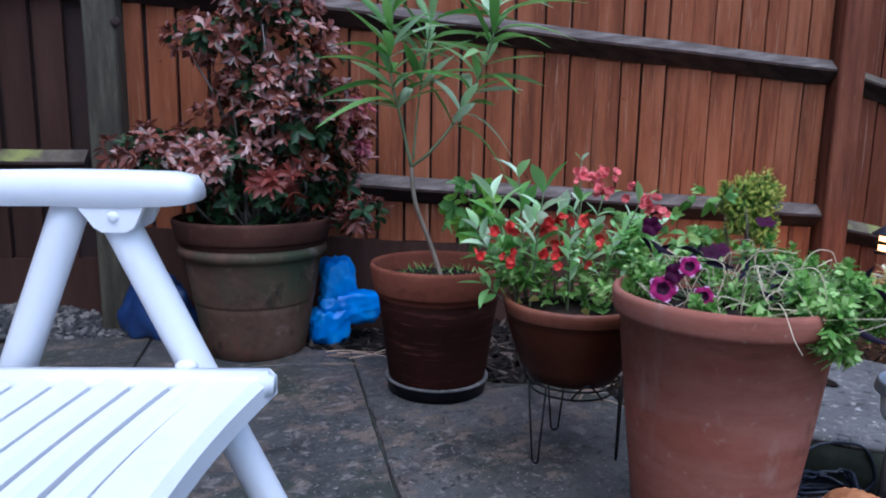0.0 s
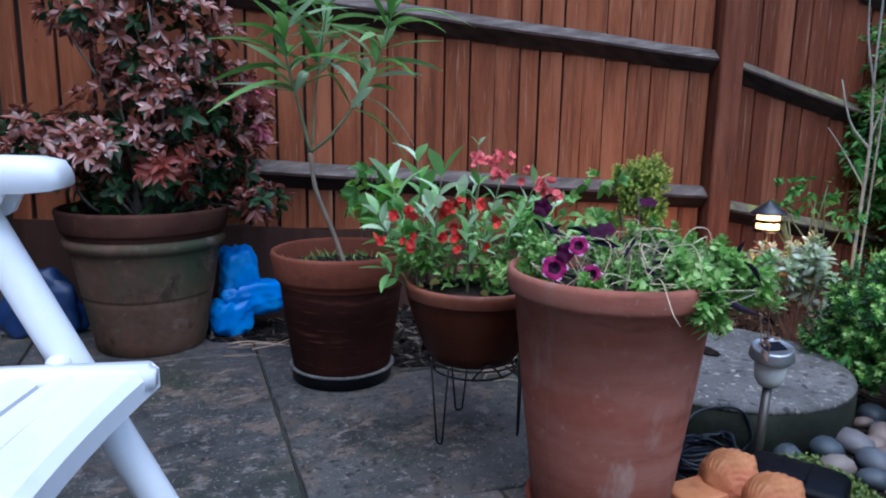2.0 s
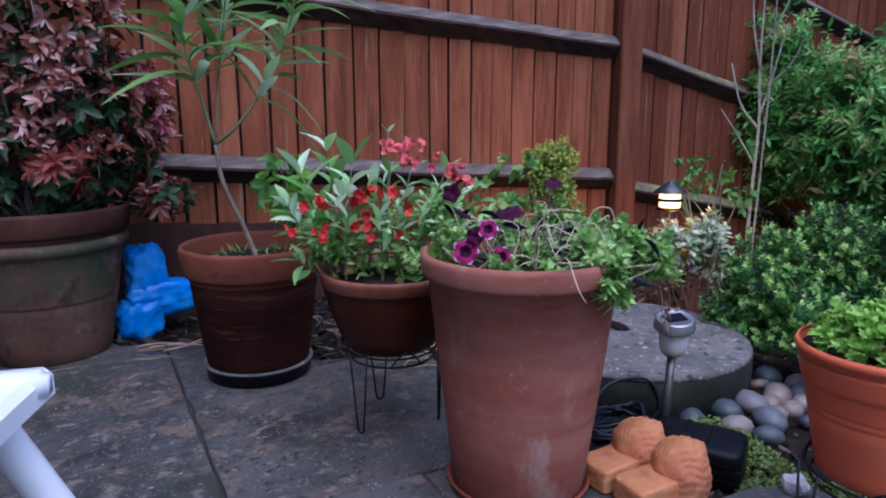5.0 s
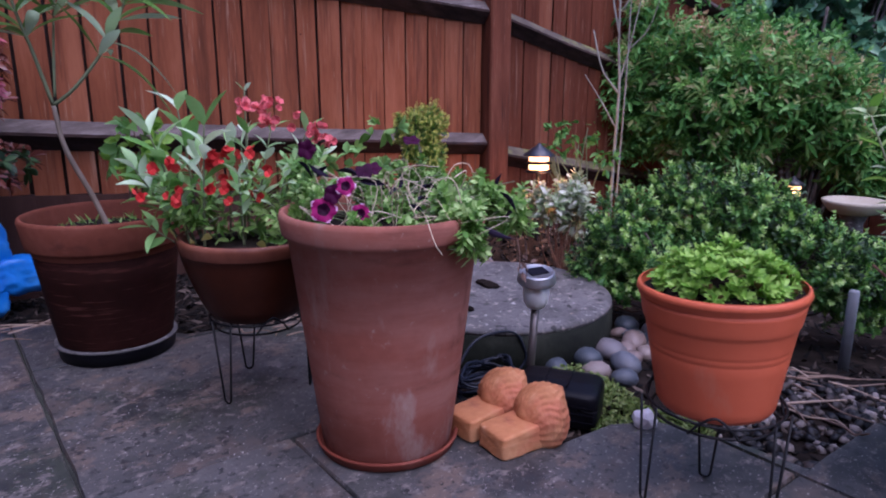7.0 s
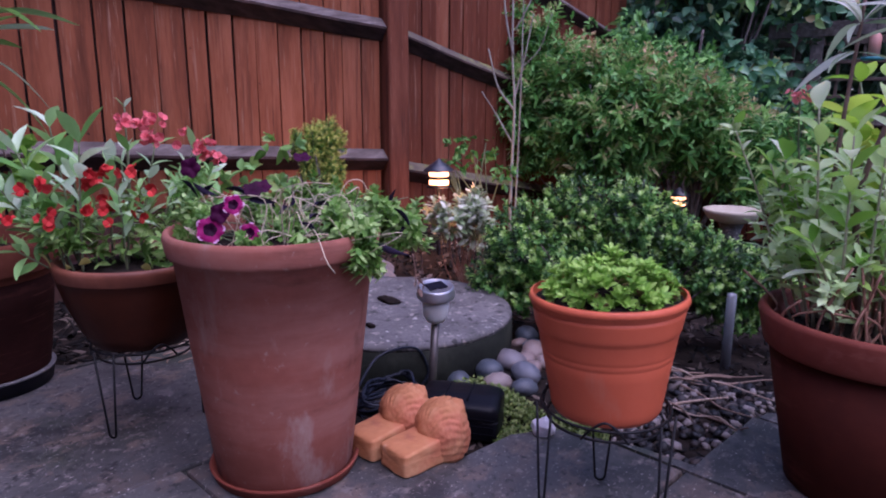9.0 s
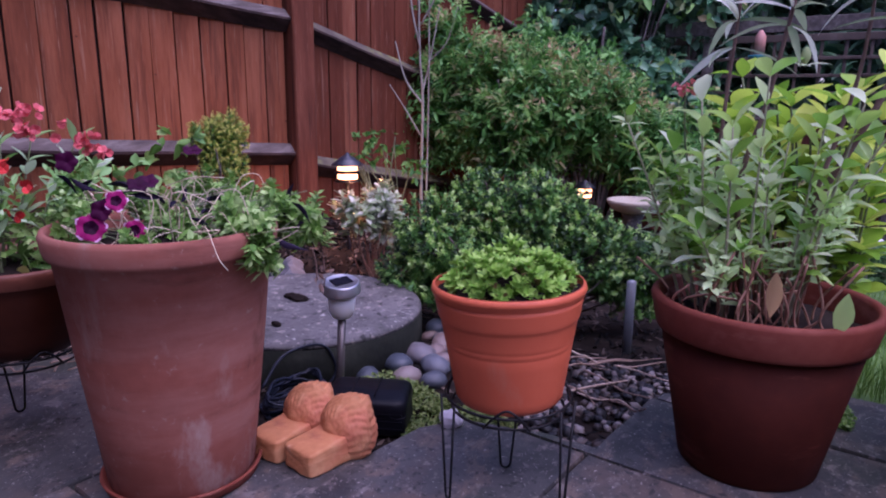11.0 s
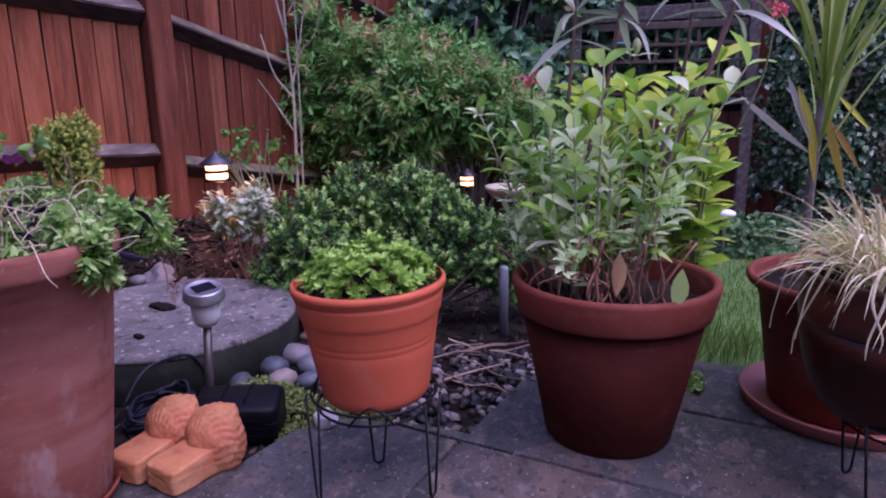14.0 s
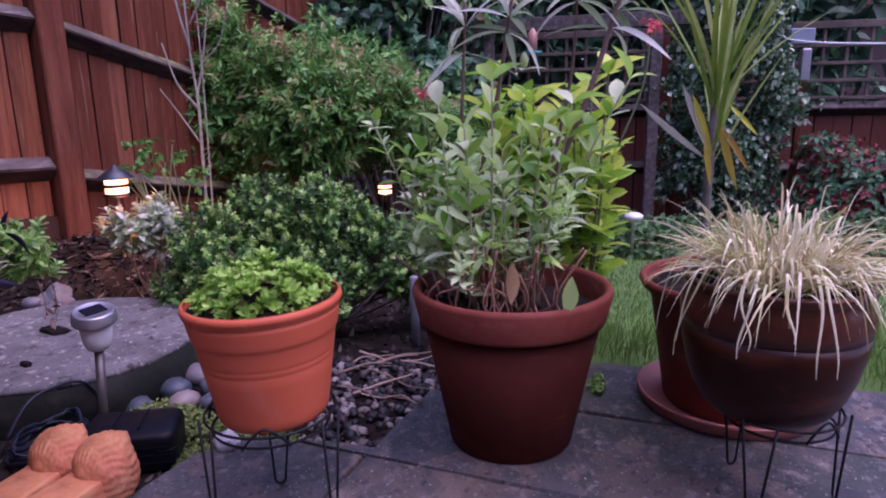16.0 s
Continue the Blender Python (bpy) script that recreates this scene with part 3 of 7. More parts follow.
# ---- ground, patio, lawn ----
def ground_height(x, y):
    """Height of the soil: level round the patio, banked up by the fence post, falling away down the garden."""
    d = max(0.0, x - 1.75)
    z = -0.028 - 0.085 * min(d, 1.1) - 0.11 * max(0.0, min(d - 1.1, 2.6))
    z += 0.10 * math.exp(-((x + 0.10) / 0.60) ** 2 - ((y - 2.82) / 0.17) ** 2)
    z += 0.26 * math.exp(-((x - 2.65) / 0.36) ** 2 - ((y - 1.60) / 0.36) ** 2)
    return z + 0.010 * math.sin(5.1 * x + 2.3 * y) * math.sin(4.3 * y - 1.7 * x)


def axis_steps(lo, hi, step, far_lo, far_hi):
    a = [far_lo, far_lo / 4, lo - 6, lo - 2]
    b = list(np.arange(lo, hi + 1e-6, step))
    return a + b + [hi + 2, hi + 6, far_hi / 4, far_hi]


gx = axis_steps(-1.5, 7.0, 0.1, -400, 400)
gy = axis_steps(-5.0, 4.0, 0.1, -400, 400)
gv = [(x, y, ground_height(x, y)) for y in gy for x in gx]
gf = [(j * len(gx) + i, j * len(gx) + i + 1, (j + 1) * len(gx) + i + 1, (j + 1) * len(gx) + i)
      for j in range(len(gy) - 1) for i in range(len(gx) - 1)]
tagged(mesh_object("ground", gv, gf, M_SOIL), "dark damp soil of the garden beds", "ground", "", "structure")

# The patio's outline, counter-clockwise.
PATIO = [(-1.62, -3.2), (1.35, -3.2), (1.68, -1.6), (1.85, -0.93), (1.955, -0.33), (1.78, 0.07), (1.47, 0.145), (1.485, 0.25), (1.47, 0.42), (1.40, 0.49),
         (1.27, 0.53), (1.20, 0.90), (1.30, 1.12), (1.40, 1.48), (1.13, 1.62), (0.95, 1.97), (0.74, 2.13), (0.70, 2.36), (0.40, 2.46), (0.0, 2.58), (-1.62, 3.0)]


def inside(x, y, poly):
    c = False
    for i in range(len(poly)):
        (x1, y1), (x2, y2) = poly[i - 1], poly[i]
        if (y1 > y) != (y2 > y) and x < (x2 - x1) * (y - y1) / (y2 - y1) + x1:
            c = not c
    return c


def cut_polygon(poly, a, b, c):
    """The side of poly on which a x + b y <= c."""
    out = []
    for i in range(len(poly)):
        p, q = poly[i - 1], poly[i]
        fp, fq = a * p[0] + b * p[1] - c, a * q[0] + b * q[1] - c
        if (fp <= 0) != (fq <= 0):
            t = fp / (fp - fq)
            out.append((p[0] + t * (q[0] - p[0]), p[1] + t * (q[1] - p[1])))
        if fq <= 0:
            out.append(q)
    return out


patio = thing("patio", (0, 0, 0), "patio of large grey riven stone slabs with dark joints", "patio", "", "structure")
bm = bmesh.new()
lo = [bm.verts.new((x, y, -0.10)) for x, y in PATIO]
hi = [bm.verts.new((x, y, -0.011)) for x, y in PATIO]
bm.faces.new(hi)
for i in range(len(PATIO)):
    bm.faces.new((lo[i - 1], lo[i], hi[i], hi[i - 1]))
part("base", bm, M_JOINT, patio, "dark mortar bed under the slabs")

BX, BY = (0.974, -0.225), (0.225, 0.974)
# Joints run unbroken but for one wide slab row: each column has its first cross joint and the stretch it covers.
COLUMNS = [(-3.4, -0.92, 0.5, -9, 9), (-0.92, -0.30, 0.9, -9, 9), (-0.30, 0.355, 1.45, -9, 9), (0.355, 0.715, 1.143, -9, 1.143), (0.715, 1.37, 0.475, -9, 1.143), (0.355, 1.37, 1.143, 1.143, 9), (1.37, 1.69, -0.9, -9, 9), (1.69, 2.5, -0.2, -9, 9)]
rnd = random.Random(4)


def slab(corners, mat):
    """A riven slab: bevelled rim, slightly uneven top."""
    bm = bmesh.new()
    n = len(corners)
    cx, cy = sum(p[0] for p in corners) / n, sum(p[1] for p in corners) / n
    rim, ring = [], []
    pts = []
    for i in range(n):
        (x1, y1), (x2, y2) = corners[i], corners[(i + 1) % n]
        k = max(1, int(math.hypot(x2 - x1, y2 - y1) / 0.06))
        for j in range(k):
            t = j / k
            pts.append((x1 + t * (x2 - x1), y1 + t * (y2 - y1)))
    low, rim, ring = [], [], []
    for x, y in pts:
        w = noise.noise(Vector((x * 14, y * 14, 1.0))) * 0.004 + max(0.0, noise.noise(Vector((x * 5, y * 5, 4.0))) - 0.25) * 0.02
        d = math.hypot(cx - x, cy - y) or 1
        ux, uy = (cx - x) / d, (cy - y) / d
        low.append(bm.verts.new((x + ux * w, y + uy * w, -0.04)))
        rim.append(bm.verts.new((x + ux * (w + 0.0004), y + uy * (w + 0.0004), -0.005)))
        ring.append(bm.verts.new((x + ux * (w + 0.0028), y + uy * (w + 0.0028), 0.0)))
    m = len(pts)
    for i in range(m):
        j = (i + 1) % m
        bm.faces.new((low[i], low[j], rim[j], rim[i]))
        bm.faces.new((rim[i], rim[j], ring[j], ring[i]))
    bm.faces.new(ring)
    part("slab", bm, mat, patio)


for c0, c1, q0, q_low, q_high in COLUMNS:
    step = 1.6 if c0 == 1.37 else 0.66
    for k in range(-8, 6):
        qa, qb = max(q0 + k * step, q_low), min(q0 + (k + 1) * step, q_high)
        if qb - qa < 0.03:
            continue
        poly = list(PATIO)
        g = 0.0027
        for a, b, c in ((-BX[0], -BX[1], -(c0 + g)), (BX[0], BX[1], c1 - g), (-BY[0], -BY[1], -(qa + g)), (BY[0], BY[1], qb - g)):
            poly = cut_polygon(poly, a, b, c) if len(poly) > 2 else []
        if len(poly) > 2:
            area = abs(sum(poly[i - 1][0] * poly[i][1] - poly[i][0] * poly[i - 1][1] for i in range(len(poly)))) / 2
            if area > 0.004:
                clean = [p for i, p in enumerate(poly) if math.hypot(p[0] - poly[i - 1][0], p[1] - poly[i - 1][1]) > 0.012]
                if len(clean) > 2:
                    slab(clean, M_SLAB)

# The lawn, beyond the patio.
LAWN = [(1.72, -1.6), (1.88, -0.95), (1.99, -0.33), (2.25, -0.05), (3.2, -0.02), (3.9, -0.15), (4.0, -1.2), (4.2, -2.2), (4.4, -4.6), (1.5, -4.6), (1.4, -3.2)]
bm = bmesh.new()
bm.faces.new([bm.verts.new((x, y, 0)) for x, y in LAWN])
bmesh.ops.triangulate(bm, faces=bm.faces[:])
bmesh.ops.subdivide_edges(bm, edges=bm.edges[:], cuts=7, use_grid_fill=True)
for v in bm.verts:
    v.co.z = ground_height(v.co.x, v.co.y) + 0.022
bmesh.ops.recalc_face_normals(bm, faces=bm.faces)
tagged(part("lawn", bm, M_LAWN, smooth=True), "green lawn sloping away behind the patio", "lawn", "", "structure")

rng = np.random.default_rng(11)
P = []
while len(P) < 30000:
    x, y = rng.uniform(1.5, 4.4), rng.uniform(-2.9, 0.0)
    if inside(x, y, LAWN) and rng.random() < 1.6 / (0.6 + (x - 1.5) ** 1.3):
        P.append((x, y, ground_height(x, y) + 0.015))
P = np.array(P)
D = np.stack([rng.normal(size=len(P)) * 0.2, rng.normal(size=len(P)) * 0.2, np.ones(len(P))], 1)
tall = 1 + 1.7 * np.exp(-((P[:, 0] - 2.1) / 0.16) ** 2)
tagged(leaves("grass", P, D, rng.normal(size=(len(P), 3)), 0.050 * rng.uniform(.6, 1.4, len(P)) * tall, 0.0034, M_GRASS, rows=2, droop=0.3),
       "green grass blades, longer along the patio edge", "grass", "", "stuff")


# ---- fences ----
FA, FB = Vector((0.165, 2.712, 0)), Vector((2.833, 1.827, 0))
FDIR = (FB - FA).normalized()
FNORM = Vector((FDIR.y, -FDIR.x, 0))


def board_mesh(width, height, thick):
    """A feather-edged board, thick on one side; its foot is at the origin."""
    bm = bmesh.new()
    t0, t1 = thick * 0.4, thick
    sec = [(0, 0), (width, 0), (width, t1), (0, t0)]
    lo = [bm.verts.new((x, -y, 0)) for x, y in sec]
    hi = [bm.verts.new((x, -y, height)) for x, y in sec]
    bm.faces.new(lo)
    bm.faces.new(hi[::-1])
    for i in range(4):
        bm.faces.new((lo[i - 1], hi[i - 1], hi[i], lo[i]))
    bmesh.ops.bevel(bm, geom=[e for e in bm.edges if abs(e.verts[0].co.z - e.verts[1].co.z) > 0.1], offset=0.0015, segments=1, affect='EDGES')
    bmesh.ops.recalc_face_normals(bm, faces=bm.faces)
    me = bpy.data.meshes.new("board")
    bm.to_mesh(me)
    bm.free()
    return me


def fence_panel(name, start, way, length, foot, slope, height, rails, label, mat, rail_mats, gravel=0.14, seed=1, pitch=0.1, board_w=0.0902, seams=(), falls=(), gap=0.0095):
    """Close-board panel: overlapping upright boards behind rails, on a low board. rails: heights of their tops at the start;
    falls: their slopes; seams: where single boards begin."""
    rr = random.Random(seed)
    ob = thing(name, (0, 0, 0), label, "fence", "", "structure")
    way = Vector(way).normalized()
    out = Vector((way.y, -way.x, 0))
    me = board_mesh(board_w, height, 0.019)
    me.materials.append(mat)
    rot = Matrix((( way.x, -out.x, 0), (way.y, -out.y, 0), (0, 0, 1))).to_4x4()
    edges = [q for q in seams] or [i * pitch for i in range(int(length / pitch))]
    widths = [b - a for a, b in zip(edges, edges[1:])] + [pitch]
    for s, wide in zip(edges, widths):
        b = new("board", me)
        p = Vector(start) + way * (s + rr.uniform(-.002, .002)) - out * (0.005 + rr.uniform(0, 0.005))
        b.parent = ob
        b.matrix_world = Matrix.Translation((p.x, p.y, foot + slope * s + gravel + rr.uniform(-.006, .006))) @ rot @ Matrix.Rotation(rr.uniform(-.004, .004), 4, 'Y') @ Matrix.Diagonal((max(0.5, (wide - gap) / board_w), 1, 1, 1))
    for k, (h, hs, m) in enumerate(zip(rails, (0.062, 0.062, 0.062, 0.062), rail_mats)):
        bm = bmesh.new()
        sec = [(0.0, 0.0), (0.046, -0.040), (0.048, -0.050), (0.0, -0.098)]
        ends = []
        for s in np.linspace(0.03, length - 0.03, 14):
            base = Vector(start) + way * s
            z = h + (falls[k] if falls else slope) * s + 0.002 * math.sin(9 * s + k)
            ends.append([bm.verts.new((base.x + out.x * (u + 0.012), base.y + out.y * (u + 0.012), z + v)) for u, v in sec])
        for a, b2 in zip(ends, ends[1:]):
            for i in range(4):
                bm.faces.new((a[i - 1], a[i], b2[i], b2[i - 1]))
        bm.faces.new(ends[0])
        bm.faces.new(ends[-1][::-1])
        bmesh.ops.recalc_face_normals(bm, faces=bm.faces)
        # Faces not turned upward take the dark colour, as painted shade.
        rail = part("rail", bm, m, ob, "weathered grey on its sloping top, shade painted on the under faces")
        rail.data.materials.append(M_RAIL_SHADE)
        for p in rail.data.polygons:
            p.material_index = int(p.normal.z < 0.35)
    bm = bmesh.new()
    a, b = Vector(start) + way * 0.02, Vector(start) + way * (length - 0.02)
    v = [(p.x + out.x * u, p.y + out.y * u, foot + slope * s + z) for p, s in ((a, 0), (b, length)) for u in (-0.012, 0.012) for z in (-0.06, gravel)]
    q = [bm.verts.new(c) for c in v]
    for f in ((0, 1, 3, 2), (4, 6, 7, 5), (0, 4, 5, 1), (2, 3, 7, 6), (1, 5, 7, 3), (0, 2, 6, 4)):
        bm.faces.new([q[i] for i in f])
    bmesh.ops.recalc_face_normals(bm, faces=bm.faces)
    part("gravel_board", bm, M_FENCE_LEFT, ob, "dark board along the foot")
    # Added dark sheet, so the gaps between boards read as shaded lines.
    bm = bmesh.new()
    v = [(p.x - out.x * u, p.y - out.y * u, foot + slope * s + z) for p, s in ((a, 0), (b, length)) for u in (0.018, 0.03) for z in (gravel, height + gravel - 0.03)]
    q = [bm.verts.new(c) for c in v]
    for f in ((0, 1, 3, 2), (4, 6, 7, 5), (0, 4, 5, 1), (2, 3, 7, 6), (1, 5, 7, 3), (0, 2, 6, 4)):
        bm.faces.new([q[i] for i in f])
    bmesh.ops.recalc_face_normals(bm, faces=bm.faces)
    part("gap_shade_sheet", bm, M_FENCE_BACK, ob, "dark sheet added behind the boards as shade in the gaps")
    return ob


def fence_post(place, width, height, mat, label, turn, lean=0.0):
    ob = tagged(part("fence_post", box_mesh((width, width, height), 0.006, (0, 0, height / 2)), mat), label, "fence post", "", "structure")
    ob.matrix_world = pose(*place, 0, lean, turn)
    return ob


FTURN = math.degrees(math.atan2(FDIR.y, FDIR.x))
BAY = (FB - FA).length
SEAMS = [0.066, 0.15, 0.256, 0.363, 0.445, 0.548, 0.649, 0.75, 0.852, 0.955, 1.056, 1.156, 1.265, 1.362, 1.47, 1.583, 1.684, 1.788, 1.896, 1.977, 2.075, 2.168, 2.268, 2.373, 2.48, 2.566, 2.664]
fence_panel("fence_side", FA, FDIR, BAY, 0.02, -0.058, 1.75, (0.615, 1.243, 1.80), "red-brown stained close-board timber fence with weathered rails",
            M_FENCE, (M_RAIL, M_RAIL, M_RAIL), 0.347, 3, seams=SEAMS, falls=(-0.058, -0.0762, -0.07), gap=0.011)
left_start = FA - FDIR * 2.2
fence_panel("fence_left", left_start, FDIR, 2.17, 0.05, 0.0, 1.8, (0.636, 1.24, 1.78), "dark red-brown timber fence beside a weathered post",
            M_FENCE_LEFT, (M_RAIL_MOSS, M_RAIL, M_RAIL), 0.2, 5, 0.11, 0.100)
LOW = Vector((math.cos(radians(-12)), math.sin(radians(-12)), 0))
fence_panel("fence_low", FB + LOW * 0.05 + Vector((0, 0.02, 0)), LOW, 2.2, -0.09, -0.20, 1.75, (0.400, 1.015, 1.57),
            "red-brown timber fence stepping downhill with mossy rails", M_FENCE_LOW, (M_RAIL_MOSS, M_RAIL_MOSS, M_RAIL), 0.18, 8, 0.098, 0.0885, falls=(-0.185, -0.225, -0.22), gap=0.017)
fence_post((FA.x + 0.012, FA.y - 0.045, -0.06), 0.105, 2.0, M_POST_GREEN, "weathered greenish square timber fence post", FTURN)
fence_post((FB.x + 0.0, FB.y - 0.03, -0.3), 0.105, 2.25, M_POST, "dark red-brown square timber fence post", FTURN - 6)

# Dark knot in the weathered post.
knot = thing("post_knot", (FA.x + 0.047, FA.y - 0.112, 1.06), "dark round knot in a weathered post", "knot", "", "structure")
v, f = lathe([(0.0, -0.004), (0.012, -0.004), (0.016, 0.0), (0.015, 0.004), (0.006, 0.006), (0.0, 0.004)], 16)
mesh_object("knot_wood", [(x, -z, y) for x, y, z in v], f, M_FENCE_BACK, knot)

# Plain unseen wall added behind the patio to block light and close it off.
wall = tagged(part("wall_light_block", box_mesh((0.25, 12.0, 2.7), 0.01, (-1.75, -2.2, 1.3)), material("light_block_brick", [(0.16, 0.09, 0.07), (0.24, 0.14, 0.11)], 8, 60, 0.9, 0.4)),
              "unseen plain brown wall added behind the patio to block light", "wall", "", "structure")

# The back fence with its trellis.
BACK_A, BACK_B = Vector((6.12, 1.6, 0)), Vector((5.32, -4.4, 0))
BDIR = (BACK_B - BACK_A).normalized()
fence_panel("fence_back", BACK_A, BDIR, (BACK_B - BACK_A).length, -0.53, 0.0, 0.94, (0.13, 0.57), "red-brown timber back fence below a trellis",
            M_FENCE_FAR, (M_RAIL, M_RAIL), 0.14, 13, 0.125, 0.119)
trellis = thing("trellis", (0, 0, 0), "dark weathered square timber trellis on top of the back fence", "trellis")
BOUT = Vector((BDIR.y, -BDIR.x, 0))


def beam(name, a, b, w, t, mat, parent):
    a, b = Vector(a), Vector(b)
    m = Matrix.Translation((a + b) / 2) @ (b - a).to_track_quat('X', 'Z').to_matrix().to_4x4()
    return part(name, box_mesh(((b - a).length, w, t), 0.003, m=m), mat, parent)


span = (BACK_B - BACK_A).length
for k in range(int(span / 0.15)):
    p = BACK_A + BDIR * (0.15 * k) + BOUT * 0.03
    beam("upright_lath", (p.x, p.y, 0.56), (p.x, p.y, 1.11), 0.022, 0.02, M_LATH, trellis)
for z in (0.60, 0.72, 0.84, 0.96, 1.10):
    a, b = BACK_A + BOUT * 0.045, BACK_B + BOUT * 0.045
    beam("cross_lath", (a.x, a.y, z), (b.x, b.y, z), 0.02, 0.024 if z < 1.0 else 0.05, M_LATH, trellis)
for s in (0.9, 2.7, 4.42):
    p = BACK_A + BDIR * s + BOUT * 0.06
    fence_post((p.x, p.y, -0.6), 0.09, 1.75, M_POST, "dark red-brown post of the back fence", math.degrees(math.atan2(BDIR.y, BDIR.x)))


# ---- pots ----
def pot_profile(base, rim, height, band, lip, wall=0.016, foot=0.0, extra=()):
    """Outside from the foot up, over the rim and down inside to the soil."""
    zb = height - band
    rb = base + (rim - lip - base) * (zb / height)
    out = [(base * 0.96, 0.0), (base, 0.006)]
    for z, dr in sorted(extra):
        out.append((base + (rim - lip - base) * (z / height) + dr, z))
    out += [(rb, zb - 0.004), (rb + lip * 0.85, zb), (rb + lip, zb + 0.006), (rim - 0.001, height - 0.010), (rim - 0.004, height - 0.002),
            (rim - 0.009, height), (rim - wall * 0.8, height - 0.002), (rim - wall, height - 0.010), (rim - wall * 1.15, height - band),
            (rim - wall * 1.6 - 0.01, height - band - 0.05)]
    return out


def soil_disc(name, radius, z, parent_place, label, seed):
    v, f = [], []
    rg = random.Random(seed)
    rings, seg = 7, 32
    v.append((0, 0, z + 0.012))
    for r in range(1, rings + 1):
        for i in range(seg):
            a = 2 * math.pi * i / seg
            q = radius * r / rings
            v.append((q * math.cos(a), q * math.sin(a), z + 0.012 * (1 - (r / rings) ** 2) + rg.uniform(-.004, .004)))
    for i in range(seg):
        f.append((0, 1 + i, 1 + (i + 1) % seg))
    for r in range(rings - 1):
        for i in range(seg):
            a, b = 1 + r * seg + i, 1 + r * seg + (i + 1) % seg
            f.append((a, a + seg, b + seg, b))
    return mesh_object(name, v, f, M_SOIL, parent_place, label)


def pot(place, base, rim, height, band, lip, mat, label, extra=(), soil=0.04, seed=0, wall=0.016, seg=64, rim_mat=None, category="plant pot", tilt=0.0):
    ob = thing("plant_pot", place, label, category)
    prof = pot_profile(base, rim, height, band, lip, wall, extra=extra)
    if rim_mat is None:
        turned("pot_body", prof, mat, ob, "", seg, 0.002, seed)
    else:
        k = next(i for i, (r, z) in enumerate(prof) if z >= height - band - 0.0045)
        turned("pot_body", prof[:k + 1] + [(prof[k][0] - wall, prof[k][1])], mat, ob, "", seg, 0.002, seed)
        turned("rim", prof[k + 1:], rim_mat, ob, "", seg, 0.002, seed)
    soil_disc("soil", rim - wall * 1.25 - 0.004, height - soil, ob, "dark potting soil", seed)
    return ob


def saucer(radius, height, mat, label):
    return tagged(turned("saucer", [(radius * 0.86, 0), (radius * 0.95, 0.003), (radius - 0.002, height - 0.004), (radius, height), (radius - 0.006, height + 0.001),
                                    (radius * 0.93, 0.008), (0.0, 0.007)], mat, None, label, 64), label, "saucer")


def placed(ob, x, y, z, rx=0, ry=0, rz=0):
    ob.matrix_world = pose(x, y, z, rx, ry, rz)
    return ob


P1, P2, P3 = (0.572, 2.235), (0.963, 1.668), (1.075, 0.806)
P4, P5, P6 = (1.310, 0.272), (1.556, -0.121), (1.765, -0.593)
B3, B7 = (1.061, 1.190), (1.420, -0.557)

pot((*P1, 0), 0.160, 0.250, 0.440, 0.068, 0.012, M_TERRA_OLD, "large old terracotta pot with collared rim, mossy and weathered below",
    extra=[(0.05, 0.0), (0.15, 0.0), (0.168, 0.0), (0.172, -0.002), (0.176, 0.0015), (0.182, 0.0015), (0.2, 0.0), (0.27, 0.0), (0.310, 0.0), (0.316, 0.002), (0.321, 0.010), (0.329, 0.014), (0.340, 0.014), (0.348, 0.010), (0.353, 0.003)], seed=1, rim_mat=M_OLD_RIM_SHADE, soil=0.05)
placed(saucer(0.144, 0.036, M_BLACK, "shallow black plastic saucer under a terracotta pot"), *P2, 0)
ring = tagged(turned("saucer_ring", [(0.1415, 0), (0.1455, 0.001), (0.1455, 0.004), (0.1415, 0.005)], M_CONCRETE, None, "", 64), "pale lime-stained ring on a black saucer", "saucer")
placed(ring, *P2, 0.0365)
pot((*P2, 0.007), 0.131, 0.191, 0.355, 0.075, 0.012, M_TERRA_SHADE, "dark red terracotta pot with broad rim band, body shade painted in",
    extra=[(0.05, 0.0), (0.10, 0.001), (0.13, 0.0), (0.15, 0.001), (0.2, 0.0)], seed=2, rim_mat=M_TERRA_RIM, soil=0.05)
placed(saucer(0.137, 0.02, M_TERRA_RED, "thin terracotta saucer under a tall pot"), *P3, 0)
pot((*P3, 0.008), 0.124, 0.186, 0.448, 0.040, 0.011, M_TERRA, "tall tapering terracotta pot, chalky with age", extra=[(0.12, 0.0), (0.25, 0.001)], seed=3, soil=0.035)
pot((*P5, 0), 0.122, 0.194, 0.322, 0.064, 0.010, M_TERRA_RED_SHADE, "dark red terracotta pot with broad plain rim, body shade painted in", seed=5, rim_mat=M_TERRA_RED, soil=0.045, wall=0.02)
placed(saucer(0.195, 0.030, material("pink_saucer", [(0.40, 0.13, 0.095), (0.48, 0.175, 0.13)], 5, 50, 0.6, 0.2), "wide red plastic saucer under a planter"), *P6, 0)
pot((*P6, 0.008), 0.138, 0.203, 0.280, 0.022, 0.022, M_TERRA_RED, "red planter with a flared rim standing in its saucer", seed=6, soil=0.03)
